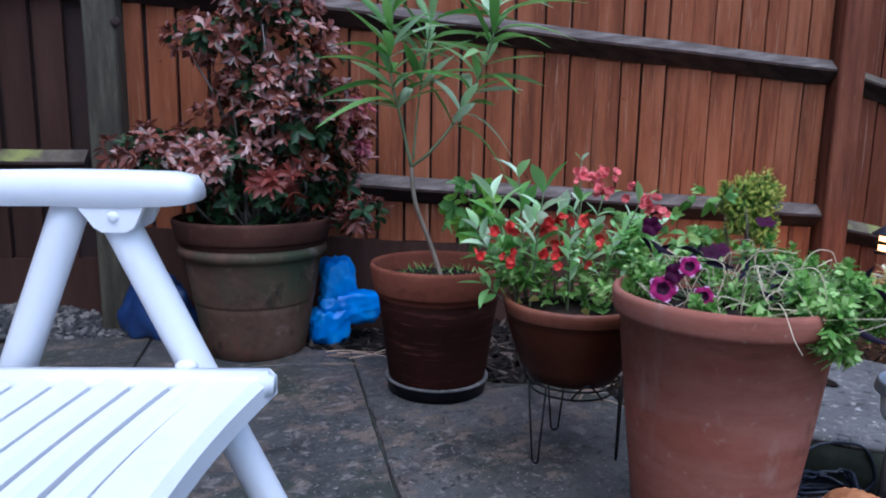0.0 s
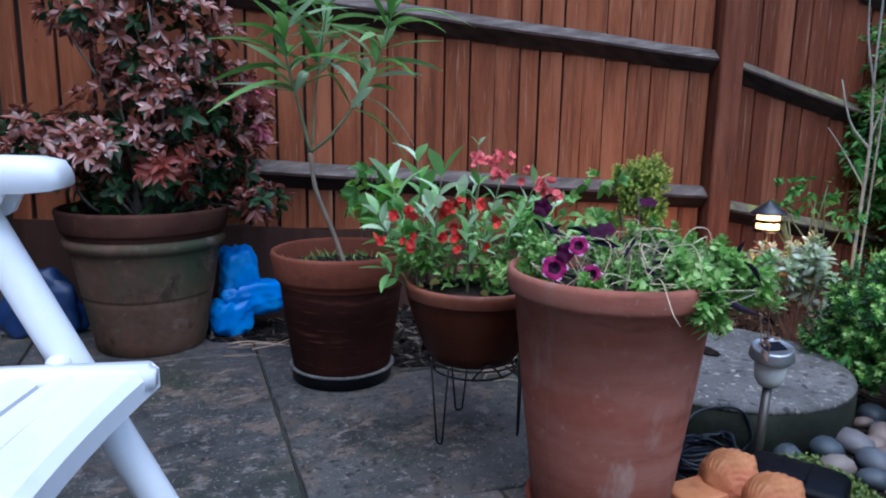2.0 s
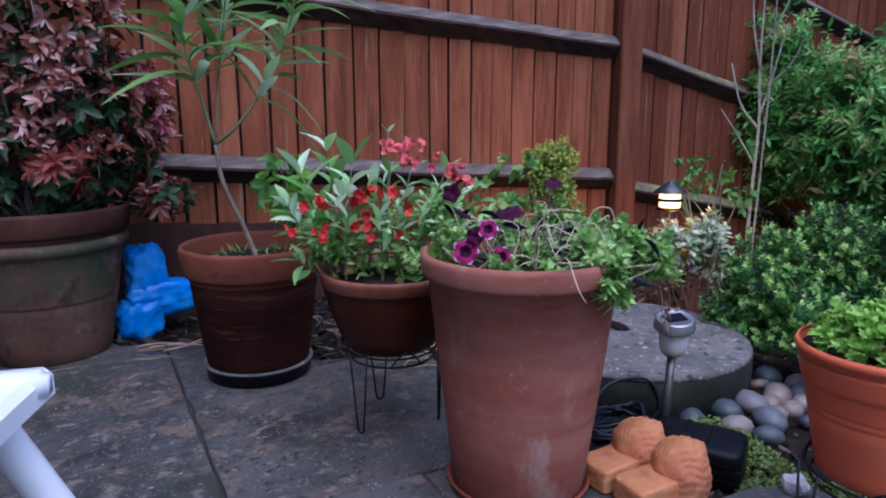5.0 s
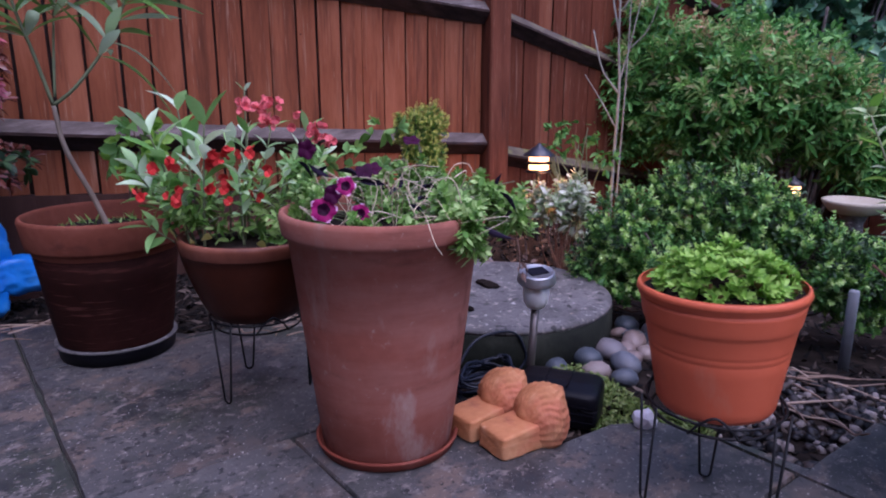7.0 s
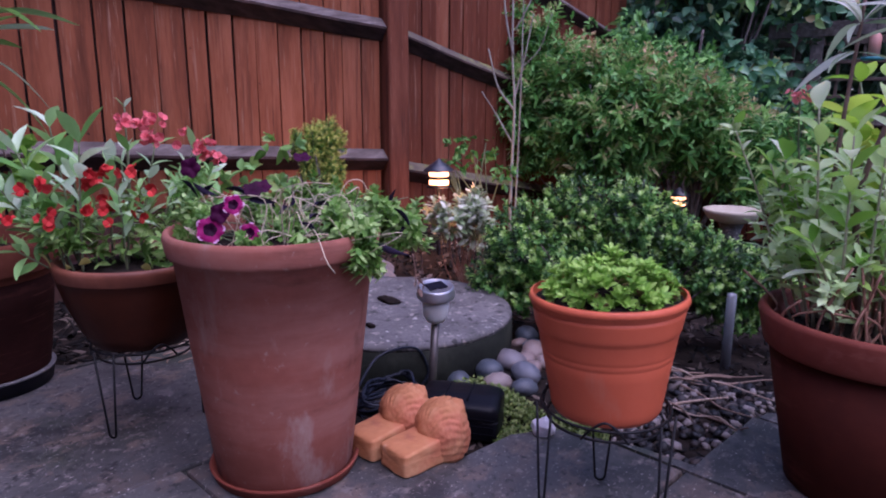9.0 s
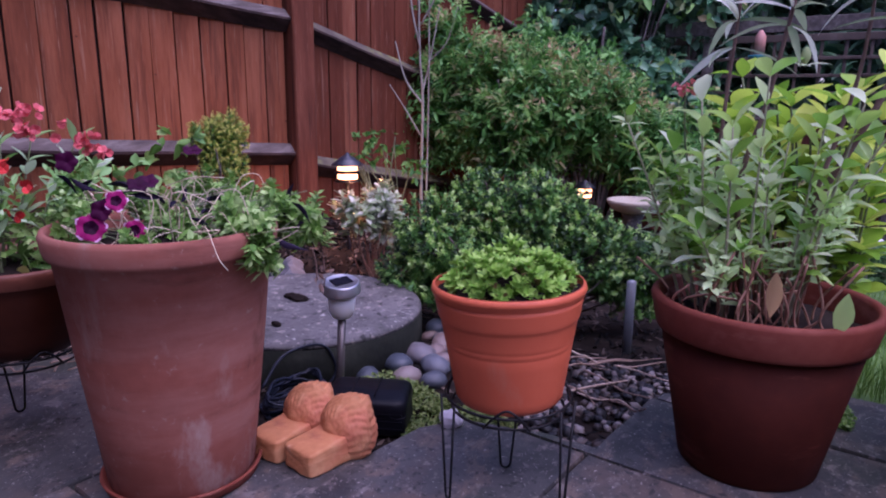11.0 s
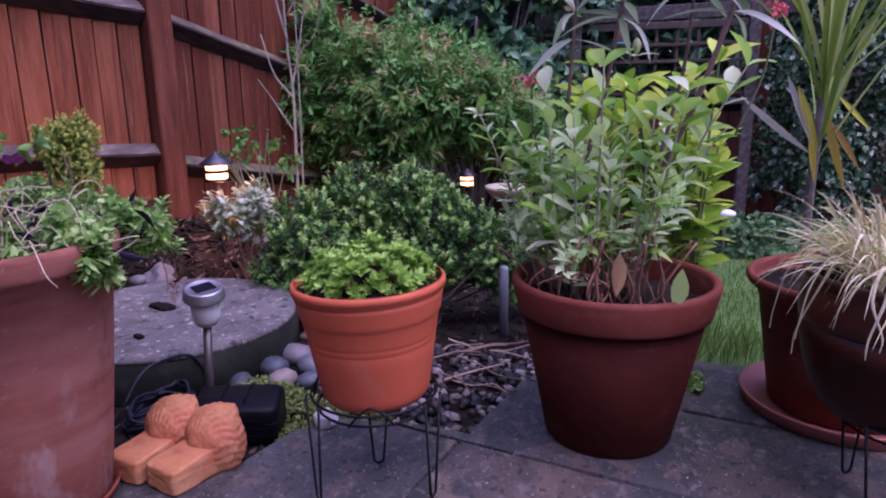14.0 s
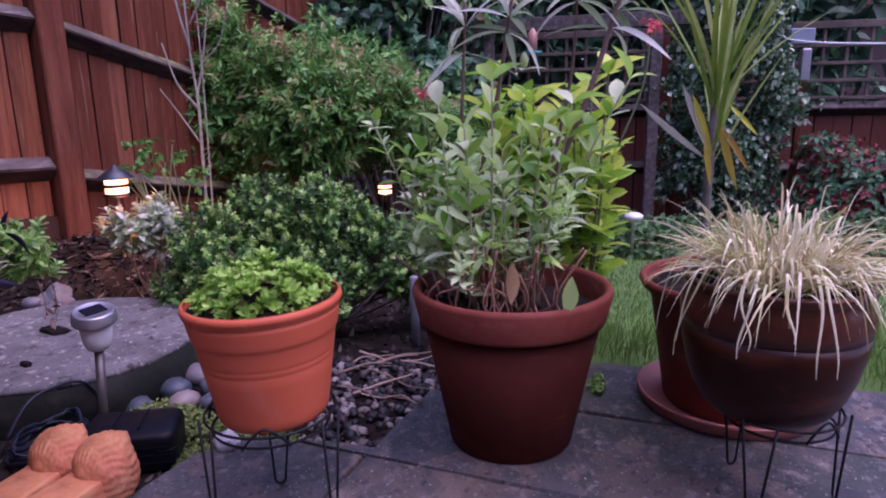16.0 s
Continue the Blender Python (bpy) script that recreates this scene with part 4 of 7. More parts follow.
orange_pot = pot((*P4, 0.155), 0.096, 0.139, 0.207, 0.018, 0.006, M_PLASTIC, "orange plastic flowerpot with rounded rim and moulded rings",
    extra=[(0.008, 0.0), (0.02, 0.0), (0.08, 0.0), (0.0995, 0.0), (0.1015, -0.0007), (0.1035, 0.0), (0.107, 0.0), (0.1105, 0.0), (0.1125, -0.0007), (0.1145, 0.0), (0.12, 0.0), (0.143, 0.0), (0.147, 0.0005), (0.150, 0.0022), (0.153, 0.0028), (0.158, 0.003), (0.178, 0.003), (0.185, 0.003)], seed=4, wall=0.007, soil=0.012)
bowl = thing("plant_bowl", (*B3, 0.178), "rounded terracotta bowl on a wire stand", "plant pot")
turned("pot_body", [(0.075, 0.0), (0.09, 0.004), (0.108, 0.035), (0.128, 0.09), (0.139, 0.130), (0.1425, 0.148), (0.1427, 0.1482), (0.130, 0.149), (0.12, 0.12)], M_TERRA_BOWL, bowl)
turned("pot_rim", [(0.132, 0.1492), (0.1432, 0.1492), (0.1434, 0.1495), (0.147, 0.168), (0.1475, 0.176), (0.143, 0.180), (0.136, 0.178), (0.132, 0.165), (0.131, 0.157)], M_BOWL_RIM, bowl, "orange-brown rim above the darker body")
soil_disc("soil", 0.131, 0.155, bowl, "dark potting soil", 8)
bowl.matrix_world = bowl.matrix_world @ Matrix.Diagonal((1.055, 1.055, 1, 1))
bowl = thing("plant_bowl", (*B7, 0.150), "glossy dark brown glazed bowl on a wire stand", "plant pot")
turned("pot_body", [(0.074, 0.0), (0.086, 0.003), (0.103, 0.020), (0.119, 0.048), (0.132, 0.086), (0.140, 0.126), (0.1435, 0.156), (0.130, 0.157), (0.125, 0.12)], M_GLAZE, bowl)
turned("pot_rim", [(0.132, 0.1575), (0.1437, 0.1575), (0.1455, 0.173), (0.1455, 0.19), (0.142, 0.206), (0.1385, 0.215), (0.1385, 0.22), (0.1425, 0.224), (0.1445, 0.23), (0.143, 0.235), (0.137, 0.236), (0.131, 0.228), (0.128, 0.208)], M_GLAZE_RIM, bowl, "orange-brown glazed rim")
soil_disc("soil", 0.129, 0.214, bowl, "dark potting soil", 9)


def wire_stand(place, radius, height, turn, label, inset=0.0):
    """Hoops carrying three hairpin legs, with bowed braces."""
    ob = thing("wire_plant_stand", place, label, "plant stand", "wire plant stands", "", turn)
    w = 0.0024

    def hoop(r, z, n=40):
        return [(r * math.cos(2 * math.pi * i / n), r * math.sin(2 * math.pi * i / n), z) for i in range(n)]

    bars("hoop", [(hoop(radius, height), w, True)], M_WIRE, ob)
    bars("hoop", [(hoop(radius * 0.9, height - 0.022), w, True)], M_WIRE, ob)
    for k in range(3):
        a = 2 * math.pi * k / 3
        c, s = math.cos(a), math.sin(a)
        tx, ty = -s, c
        r1 = radius + 0.006
        r0 = radius + 0.004 - (inset if k == 0 else 0.0)
        h = 0.026
        pts = [(r1 * c + tx * h, r1 * s + ty * h, height + 0.004)]
        for j in range(0, 9):
            b = math.pi * j / 8
            pts.append((r0 * c + tx * 0.009 * math.cos(b), r0 * s + ty * 0.009 * math.cos(b), 0.0125 - 0.0095 * math.sin(b)))
        pts.append((r1 * c - tx * h, r1 * s - ty * h, height + 0.004))
        bars("leg", [(pts, w, False)], M_WIRE, ob)
        q = a + math.pi / 3
        arch = [(radius * math.cos(q + d), radius * math.sin(q + d), height + z) for d, z in ((-0.35, -0.020), (-0.2, 0.0), (0, 0.014), (0.2, 0.0), (0.35, -0.020))]
        bars("brace", [(smooth_line(arch, 4), w * 0.9, False)], M_WIRE, ob)
    return ob


wire_stand((1.061, 1.185, 0), 0.103, 0.180, -169, "black wire plant stand with hairpin legs under a terracotta bowl")
wire_stand((1.272, 0.262, 0), 0.106, 0.178, 18, "black wire plant stand with hairpin legs under an orange pot", 0.055)
wire_stand((1.400, -0.575, 0), 0.094, 0.166, 26, "black wire plant stand with hairpin legs under a glazed bowl")


# ---- the folding chair ----
CT = math.degrees(math.atan2(0.412, -0.911))
chair = thing("folding_chair", (0.311, 0.745, 0), "white resin folding garden chair with slatted seat", "chair", "", "", CT)
chair.matrix_world = chair.matrix_world @ Matrix.Diagonal((1.04, 1.04, 1.04, 1))
# In the chair's own axes x runs to its back, y towards its other side.
WIDE = 0.46


def chair_bar(name, a, b, w, t, bevel=0.012, up='Z', round_to=3):
    a, b = Vector(a), Vector(b)
    m = Matrix.Translation((a + b) / 2) @ (b - a).to_track_quat('X', up).to_matrix().to_4x4()
    return part(name, box_mesh(((b - a).length, w, t), bevel, segments=round_to, m=m), M_WHITE, chair, smooth=True)


def bowed_bar(name, x, y0, y1, w, t, z, bow):
    bm = bmesh.new()
    n = 14
    rings = []
    for i in range(n + 1):
        u = i / n
        xx = x - bow * 4 * u * (1 - u)
        sag = -0.012 * 4 * u * (1 - u)
        y = y0 + (y1 - y0) * u
        e = min(0.008, w * 0.3)
        sec = [(-w / 2, -t / 2), (w / 2, -t / 2), (w / 2, t / 2 - e), (w / 2 - e, t / 2), (-w / 2 + e, t / 2), (-w / 2, t / 2 - e)]
        rings.append([bm.verts.new((xx + p, y, z + sag + q)) for p, q in sec])
    for a, b in zip(rings, rings[1:]):
        for i in range(6):
            bm.faces.new((a[i - 1], a[i], b[i], b[i - 1]))
    bm.faces.new(rings[0])
    bm.faces.new(rings[-1][::-1])
    bmesh.ops.recalc_face_normals(bm, faces=bm.faces)
    return part(name, bm, M_WHITE, chair, smooth=False)


bowed_bar("seat_front", 0.028, 0.0, WIDE, 0.056, 0.028, 0.416, -0.034)
for k in range(9):
    bowed_bar("seat_slat", 0.078 + 0.039 * k, 0.03, WIDE - 0.03, 0.029, 0.018, 0.420, -0.030 * (1 - k / 10))
for y in (0.014, WIDE - 0.014):
    chair_bar("seat_side", (0.0, y, 0.417), (0.42, y, 0.418), 0.028, 0.03, 0.006)
for side, y in ((1, -0.022), (-1, WIDE + 0.022)):
    bm = bmesh.new()
    rings = []
    for x, zt, zb, w in ((0.080, 0.622, 0.606, 0.044), (0.086, 0.629, 0.602, 0.053), (0.105, 0.633, 0.600, 0.056), (0.16, 0.634, 0.598, 0.055), (0.22, 0.634, 0.599, 0.054), (0.30, 0.632, 0.598, 0.050), (0.40, 0.627, 0.590, 0.046), (0.47, 0.618, 0.582, 0.042)):
        sec = [(-w / 2, zb), (w / 2, zb), (w / 2, zt - 0.008), (w / 2 - 0.008, zt), (-w / 2 + 0.008, zt), (-w / 2, zt - 0.008)]
        rings.append([bm.verts.new((x, y + p, q)) for p, q in sec])
    for a, b in zip(rings, rings[1:]):
        for i in range(6):
            bm.faces.new((a[i - 1], a[i], b[i], b[i - 1]))
    bm.faces.new(rings[0])
    bm.faces.new(rings[-1][::-1])
    bmesh.ops.recalc_face_normals(bm, faces=bm.faces)
    arm = part("armrest", bm, M_WHITE, chair, smooth=True)
    yo = y + side * 0.024
    for yy in (y + 0.022, y - 0.022):
        bm = bmesh.new()
        sec = [(0.124, 0.607), (0.200, 0.607), (0.178, 0.578), (0.170, 0.573), (0.146, 0.573), (0.138, 0.578)]
        fr = [bm.verts.new((x, yy - 0.004, z)) for x, z in sec]
        bk = [bm.verts.new((x, yy + 0.004, z)) for x, z in sec]
        bm.faces.new(fr)
        bm.faces.new(bk[::-1])
        for i in range(len(sec)):
            bm.faces.new((fr[i - 1], bk[i - 1], bk[i], fr[i]))
        bmesh.ops.recalc_face_normals(bm, faces=bm.faces)
        part("bracket", bm, M_WHITE, arm)
    bm = bmesh.new()
    bmesh.ops.create_uvsphere(bm, u_segments=14, v_segments=8, radius=0.0055, matrix=Matrix.Translation((0.158, y + 0.027, 0.589)) @ Matrix.Diagonal((1, 0.5, 1, 1)))
    part("bolt", bm, M_WHITE, arm, smooth=True)
    for name, pts in (("front_leg", [(0.168, y, 0.592), (0.098, y, 0.44), (0.030, y, 0.295), (-0.11, y, 0.0)]), ("rear_leg", [(0.208, y, 0.605), (0.273, y, 0.44), (0.36, y, 0.22), (0.44, y, 0.0)])):
        v, f = sweep(smooth_line(pts, 5), 0.0185, 14)
        mesh_object(name, v, f, M_WHITE, chair)
    chair_bar("back_post", (0.40, y + side * 0.03, 0.40), (0.56, y + side * 0.03, 1.05), 0.032, 0.03, 0.008)
    bm = bmesh.new()
    bmesh.ops.create_uvsphere(bm, u_segments=14, v_segments=8, radius=0.010, matrix=Matrix.Translation((0.094, y + side * 0.022, 0.432)) @ Matrix.Diagonal((1.2, 1, 0.7, 1)))
    part("seat_pivot", bm, M_WHITE, chair, smooth=True)
for k in range(8):
    h = 0.48 + 0.075 * k
    x = 0.40 + 0.16 * (h - 0.40) / 0.65
    chair_bar("back_slat", (x, 0.015, h), (x, WIDE - 0.015, h), 0.016, 0.05, 0.005)


# ---- plants in the pots ----
EYE = Vector((0.17, -0.01, 0))


def frame_at(p):
    """Across and away, as seen from the middle of the patio, at p."""
    away = (Vector((p[0], p[1], 0)) - EYE).normalized()
    return Vector((away.y, -away.x, 0)), away


def spot(p, across, away, z):
    r, u = frame_at(p)
    return np.array((r.x * across + u.x * away, r.y * across + u.y * away, z))


# Bronze shrub in the large old pot.
rng = np.random.default_rng(21)
pieris = thing("bronze_shrub", (*P1, 0.375), "bushy evergreen shrub with bronze and pinkish leaves in a pot", "shrub")
S1 = lambda a, w, z: spot(P1, a, w, z - 0.375)
lobes = [(S1(0.08, 0.0, 0.92), (0.20, 0.20, 0.24)), (S1(0.10, 0.0, 0.72), (0.24, 0.22, 0.18)), (S1(-0.10, 0.0, 0.61), (0.24, 0.2, 0.12)), (S1(-0.30, 0.0, 0.635), (0.12, 0.12, 0.07)),
         (S1(0.20, 0.0, 0.56), (0.16, 0.15, 0.13)), (S1(0.33, -0.05, 0.45), (0.10, 0.1, 0.06)), (S1(0.08, 0, 1.14), (0.15, 0.15, 0.12)), (S1(0.30, 0.05, 0.72), (0.08, 0.1, 0.14)), (S1(-0.13, 0.0, 0.99), (0.10, 0.12, 0.06))]
tips, _ = lobes_points(rng, lobes, 40, 0.4)
each_bar("stem", branches(rng, (0, 0, 0), tips, 0.006, 0.04), M_BARK, pieris, "", 5)


def rosettes(name, parent, centres, ways, mat, size, rng, per=9, lift=0.35, width=0.3):
    P, D, N, L = [], [], [], []
    for c, w in zip(centres, ways):
        w = Vector(w)
        a = w.orthogonal().normalized()
        b = w.cross(a)
        ph = rng.uniform(0, 6.28)
        s = size * rng.uniform(0.75, 1.2)
        for i in range(per):
            t = ph + 2 * math.pi * i / per * 1.618 * 1.2
            l = lift + 0.5 * (i / per) + rng.uniform(-.15, .15)
            P.append(c)
            D.append(a * math.cos(t) + b * math.sin(t) + w * l)
            N.append(w)
            L.append(s * rng.uniform(0.7, 1.15) * (1 - 0.3 * i / per))
    L = np.array(L)
    return leaves(name, P, [tuple(d) for d in D], [tuple(n) for n in N], L, L * width, mat, parent, "", "stuff", rows=4, droop=0.18, fold=0.18, shape=0.58)


lobes += [(S1(-0.22, -0.06, 0.645), (0.13, 0.12, 0.065))]
C, O = lobes_points(rng, lobes, 740, 0.72)
rosettes("bronze_leaves", pieris, C, unit(O + [0, 0, 0.5] + rng.normal(size=O.shape) * 0.35), L_PIERIS, 0.047, rng, 7, 0.42, 0.36)
C, O = lobes_points(rng, [(c, tuple(0.82 * np.array(q))) for c, q in lobes], 420, 0.4)
rosettes("green_leaves", pieris, C, unit(O + [0, 0, 0.2]), L_PIERIS_GREEN, 0.05, rng, 8, 0.3, 0.42)
C, O = lobes_points(rng, [(S1(0.0, 0.0, 0.50), (0.2, 0.2, 0.07))], 90, 0.6)
rosettes("green_leaves", pieris, C, unit(O + [0, 0, 0.2]), L_PIERIS_GREEN, 0.045, rng, 7, 0.3, 0.42)
C, O = lobes_points(rng, [(S1(0.08, -0.2, 0.57), (0.09, 0.03, 0.05))], 12, 0.5)
rosettes("red_leaves", pieris, C, unit(O + [0, 0, 0.6]), L_PIERIS_RED, 0.05, rng)
C, O = lobes_points(rng, [(S1(0.31, 0.0, 0.79), (0.07, 0.05, 0.04)), (S1(0.34, 0.0, 0.68), (0.03, 0.03, 0.03))], 20, 0.5)
rosettes("pink_leaves", pieris, C, unit(O + [0, 0, 0.6]), L_PINK, 0.045, rng)

# Oleander with a bare forked trunk.
oleander = thing("oleander", (*P2, 0.30), "young oleander with forked stem and long narrow leaves", "shrub")
S2 = lambda a, w, z: spot(P2, a, w, z - 0.30)
rng = np.random.default_rng(22)
stem_runs = {
    "trunk": ([S2(0.01, 0, 0.31), S2(-0.02, 0.01, 0.40), S2(-0.065, 0.0, 0.52), S2(-0.078, 0, 0.62)], (0.0072, 0.0052)),
    "left_limb": ([S2(-0.078, 0, 0.62), S2(-0.105, -0.01, 0.74), S2(-0.135, -0.02, 0.88), S2(-0.125, -0.02, 1.06)], (0.0046, 0.0028)),
    "right_limb": ([S2(-0.078, 0, 0.62), S2(-0.02, -0.02, 0.67), S2(0.06, -0.02, 0.78), S2(0.12, -0.03, 0.92), S2(0.14, -0.03, 1.03)], (0.0044, 0.0026)),
    "middle_limb": ([S2(-0.074, 0.01, 0.64), S2(-0.06, 0.04, 0.80), S2(-0.03, 0.05, 1.0)], (0.0034, 0.002)),
}
for name, (pts, (r0, r1)) in stem_runs.items():
    line = smooth_line([tuple(p) for p in pts], 8)
    v, f = sweep(line, list(np.linspace(r0, r1, len(line))), 8)
    mesh_object(name, v, f, M_WOODY_PALE if name == "trunk" else M_STEM, oleander)


def leaf_mesh(name, length, width, mat, droop, rows=7, shape=0.5, fold=0.2):
    """One leaf along x, tip down-curved, as shared mesh data."""
    V, F = leaf_arrays([(0, 0, 0)], [(1, 0, 0)], [(0, 0, 1)], length, width, rows=rows, droop=droop, fold=fold, shape=shape)
    me = bpy.data.meshes.new(name)
    me.from_pydata([tuple(map(float, v)) for v in V], [], [tuple(map(int, f)) for f in F])
    me.polygons.foreach_set("use_smooth", [True] * len(me.polygons))
    me.materials.append(mat)
    return me


def hang_leaf(name, me, parent, at, way, roll, scale):
    ob = new(name, me)
    ob.parent = parent
    way = Vector(way).normalized()
    q = way.to_track_quat('X', 'Z').to_matrix().to_4x4()
    ob.matrix_basis = Matrix.Translation(Vector(at)) @ q @ Matrix.Rotation(roll, 4, 'X') @ Matrix.Diagonal((scale, scale, scale, 1))
    return ob


def whorls(parent, line, start, end, steps, per, meshes, rng, out=0.9, size=(0.8, 1.15), name="leaf", lift=0.4):
    n = len(line)
    for k in range(steps):
        u = start + (end - start) * k / max(1, steps - 1)
        i = min(n - 1, int(u * (n - 1)))
        at = Vector(line[i])
        t = (Vector(line[min(i + 1, n - 1)]) - Vector(line[max(i - 1, 0)])).normalized()
        a = t.orthogonal().normalized()
        b = t.cross(a)
        ph = rng.uniform(0, 6.28)
        for j in range(per):
            c = ph + 2 * math.pi * j / per + rng.uniform(-.3, .3)
            up = lift + 0.9 * u ** 2 * rng.uniform(0.5, 1.2)
            way = (a * math.cos(c) + b * math.sin(c)) * out + t * up
            hang_leaf(name, meshes[rng.integers(len(meshes))], parent, at, way, rng.uniform(-.5, .5), rng.uniform(*size))


ol_meshes = [leaf_mesh("leaf", 0.168, 0.026, L_OLEANDER, d) for d in (0.15, 0.45, 0.85)]
for name, a, steps, per in (("left_limb", 0.42, 9, 4), ("right_limb", 0.42, 9, 4), ("middle_limb", 0.6, 6, 3)):
    line = smooth_line([tuple(p) for p in stem_runs[name][0]], 8)
    whorls(oleander, line, a, 1.0, steps, per, ol_meshes, rng)

weeds = thing("weeds", (*P2, 0.30), "small green weeds on the soil of a pot", "weeds")
n = 300
a = rng.uniform(0, 6.28, n)
r = 0.155 * np.sqrt(rng.random(n))
Pw = np.stack([r * np.cos(a), r * np.sin(a), np.zeros(n)], 1)
leaves("foliage", Pw, np.stack([rng.normal(size=n) * .5, rng.normal(size=n) * .5, np.ones(n)], 1), rng.normal(size=(n, 3)), rng.uniform(0.02, 0.06, n), 0.006, L_PETUNIA, weeds, rows=2)


# Red flowering plant in the terracotta bowl.
def star_flower(name, size, mat, petals, cup, width=0.55):
    """Shared mesh of an open flower facing z."""
    a = np.arange(petals) * 2 * math.pi / petals
    D = np.stack([np.cos(a), np.sin(a), np.full(petals, cup)], 1)
    V, F = leaf_arrays(np.zeros((petals, 3)), D, np.tile([0, 0, 1.0], (petals, 1)), size, size * width, rows=4, droop=0.2, fold=-0.1, shape=0.62)
    me = bpy.data.meshes.new(name)
    me.from_pydata([tuple(map(float, v)) for v in V], [], [tuple(map(int, f)) for f in F])
    me.polygons.foreach_set("use_smooth", [True] * len(me.polygons))
    me.materials.append(mat)
    return me


def put_flower(parent, name, me, at, face, scale=1.0):
    ob = new(name, me)
    ob.parent = parent
    ob.matrix_basis = Matrix.Translation(Vector(at)) @ Vector(face).to_track_quat('Z', 'Y').to_matrix().to_4x4() @ Matrix.Diagonal((scale, scale, scale, 1))
    return ob


rng = np.random.default_rng(23)
redplant = thing("flowering_plant", (*B3, 0.335), "pale green plant with red flowers in a terracotta bowl", "flower")
S3 = lambda a, w, z: spot(B3, a - 0.015, w, z - 0.335)
shoots = [(-0.118, 0.646, -0.09, 1.0), (-0.17, 0.60, -0.11, 1.0), (-0.06, 0.62, -0.08, 1.0), (-0.205, 0.53, -0.13, 0.9), (-0.02, 0.57, -0.03, 0.8), (-0.15, 0.50, -0.10, 0.9), (-0.09, 0.54, -0.06, 0.9),
          (0.02, 0.60, 0.0, 0.6), (0.066, 0.60, 0.02, 0.6), (0.14, 0.60, 0.06, 0.6), (0.17, 0.545, 0.08, 0.6), (0.10, 0.53, 0.05, 0.65), (0.05, 0.49, 0.03, 0.65), (0.21, 0.49, 0.10, 0.6), (0.0, 0.52, 0.0, 0.7), (0.017, 0.685, 0.01, 0.45)]
runs = []
sage = [leaf_mesh("leaf", 0.076, 0.028, L_SAGE, d, 5, 0.5) for d in (0.05, 0.2, 0.4)]
for k, (a, z, a0, s) in enumerate(shoots):
    w = rng.uniform(-0.09, 0.09)
    root, tip = S3(a0, w * 0.6, 0.335), S3(a, w, z - 0.03)
    line = smooth_line([tuple(root), tuple(root * 0.5 + tip * 0.5 + np.array([0, 0, 0.015])), tuple(tip)], 8)
    runs.append((line, list(np.linspace(0.0032, 0.0016, len(line))), False))
    whorls(redplant, line, 0.38, 1.0, 5 if s > 0.5 else 3, 2, sage, rng, 0.85, (0.75 * s, 1.1 * s), "leaf", 0.55)
    if k % 3 == 0:
        side = S3(a + rng.uniform(-.06, .06), w - 0.05, z - 0.14)
        line = smooth_line([tuple(root), tuple((root + side) / 2), tuple(side)], 6)
        runs.append((line, 0.0018, False))
        whorls(redplant, line, 0.5, 1.0, 3, 2, sage, rng, 0.85, (0.5, 0.8), "leaf", 0.4)
each_bar("stem", runs, M_STEM, redplant, "", 5)
sprigs(redplant, rng, [((0, 0, 0.05), (0.11, 0.11, 0.05)), (tuple(S3(0.08, -0.04, 0.41)), (0.06, 0.06, 0.05)), (tuple(S3(-0.12, 0, 0.42)), (0.05, 0.08, 0.05))], 34, 0.05, 0.032, (L_PETUNIA, L_PETUNIA), 4, 2, 0.8, 0.36)
sprigs(redplant, rng, [(tuple(S3(-0.10, -0.02, 0.45)), (0.08, 0.08, 0.05)), (tuple(S3(0.06, 0.0, 0.47)), (0.09, 0.08, 0.07)), (tuple(S3(0.13, 0.0, 0.52)), (0.06, 0.06, 0.05))], 46, 0.06, 0.036, (L_PETUNIA, L_SAGE), 5, 2, 1.2, 0.34)
yellow = leaf_mesh("yellow_leaf", 0.036, 0.015, L_SAGE_YELLOW, 0.4, 4)
for a, w, z in ((-0.15, -0.05, 0.383), (-0.06, -0.10, 0.375), (0.03, -0.11, 0.36), (-0.10, -0.10, 0.37)):
    hang_leaf("yellow_leaf", yellow, redplant, S3(a, w, z), (rng.normal(), rng.normal(), -0.3), rng.uniform(-1, 1), 1.0)
red = star_flower("red_flower", 0.0165, F_RED, 4, 0.9, 0.9)
coral = star_flower("coral_flower", 0.0155, F_CORAL, 5, 1.2, 0.85)
r, u = frame_at(B3)
for a, z, cnt in ((-0.165, 0.517, 3), (-0.132, 0.525, 3), (-0.045, 0.539, 4), (-0.021, 0.545, 3), (-0.06, 0.522, 4), (-0.031, 0.501, 2), (-0.058, 0.474, 3), (-0.01, 0.479, 3), (-0.028, 0.458, 3), (-0.19, 0.475, 3),
                  (-0.133, 0.456, 4), (0.055, 0.506, 2), (0.017, 0.542, 3), (0.03, 0.46, 2)):
    w = rng.uniform(-0.12, -0.03)
    for q in range(cnt):
        put_flower(redplant, "flower", red, S3(a * 0.95 + rng.normal() * 0.007, w + rng.normal() * 0.007, z - 0.008 + rng.normal() * 0.007), (-u.x * .6 + rng.normal() * .7, -u.y * .6 + rng.normal() * .7, rng.normal() * .6), rng.uniform(0.75, 1.1))
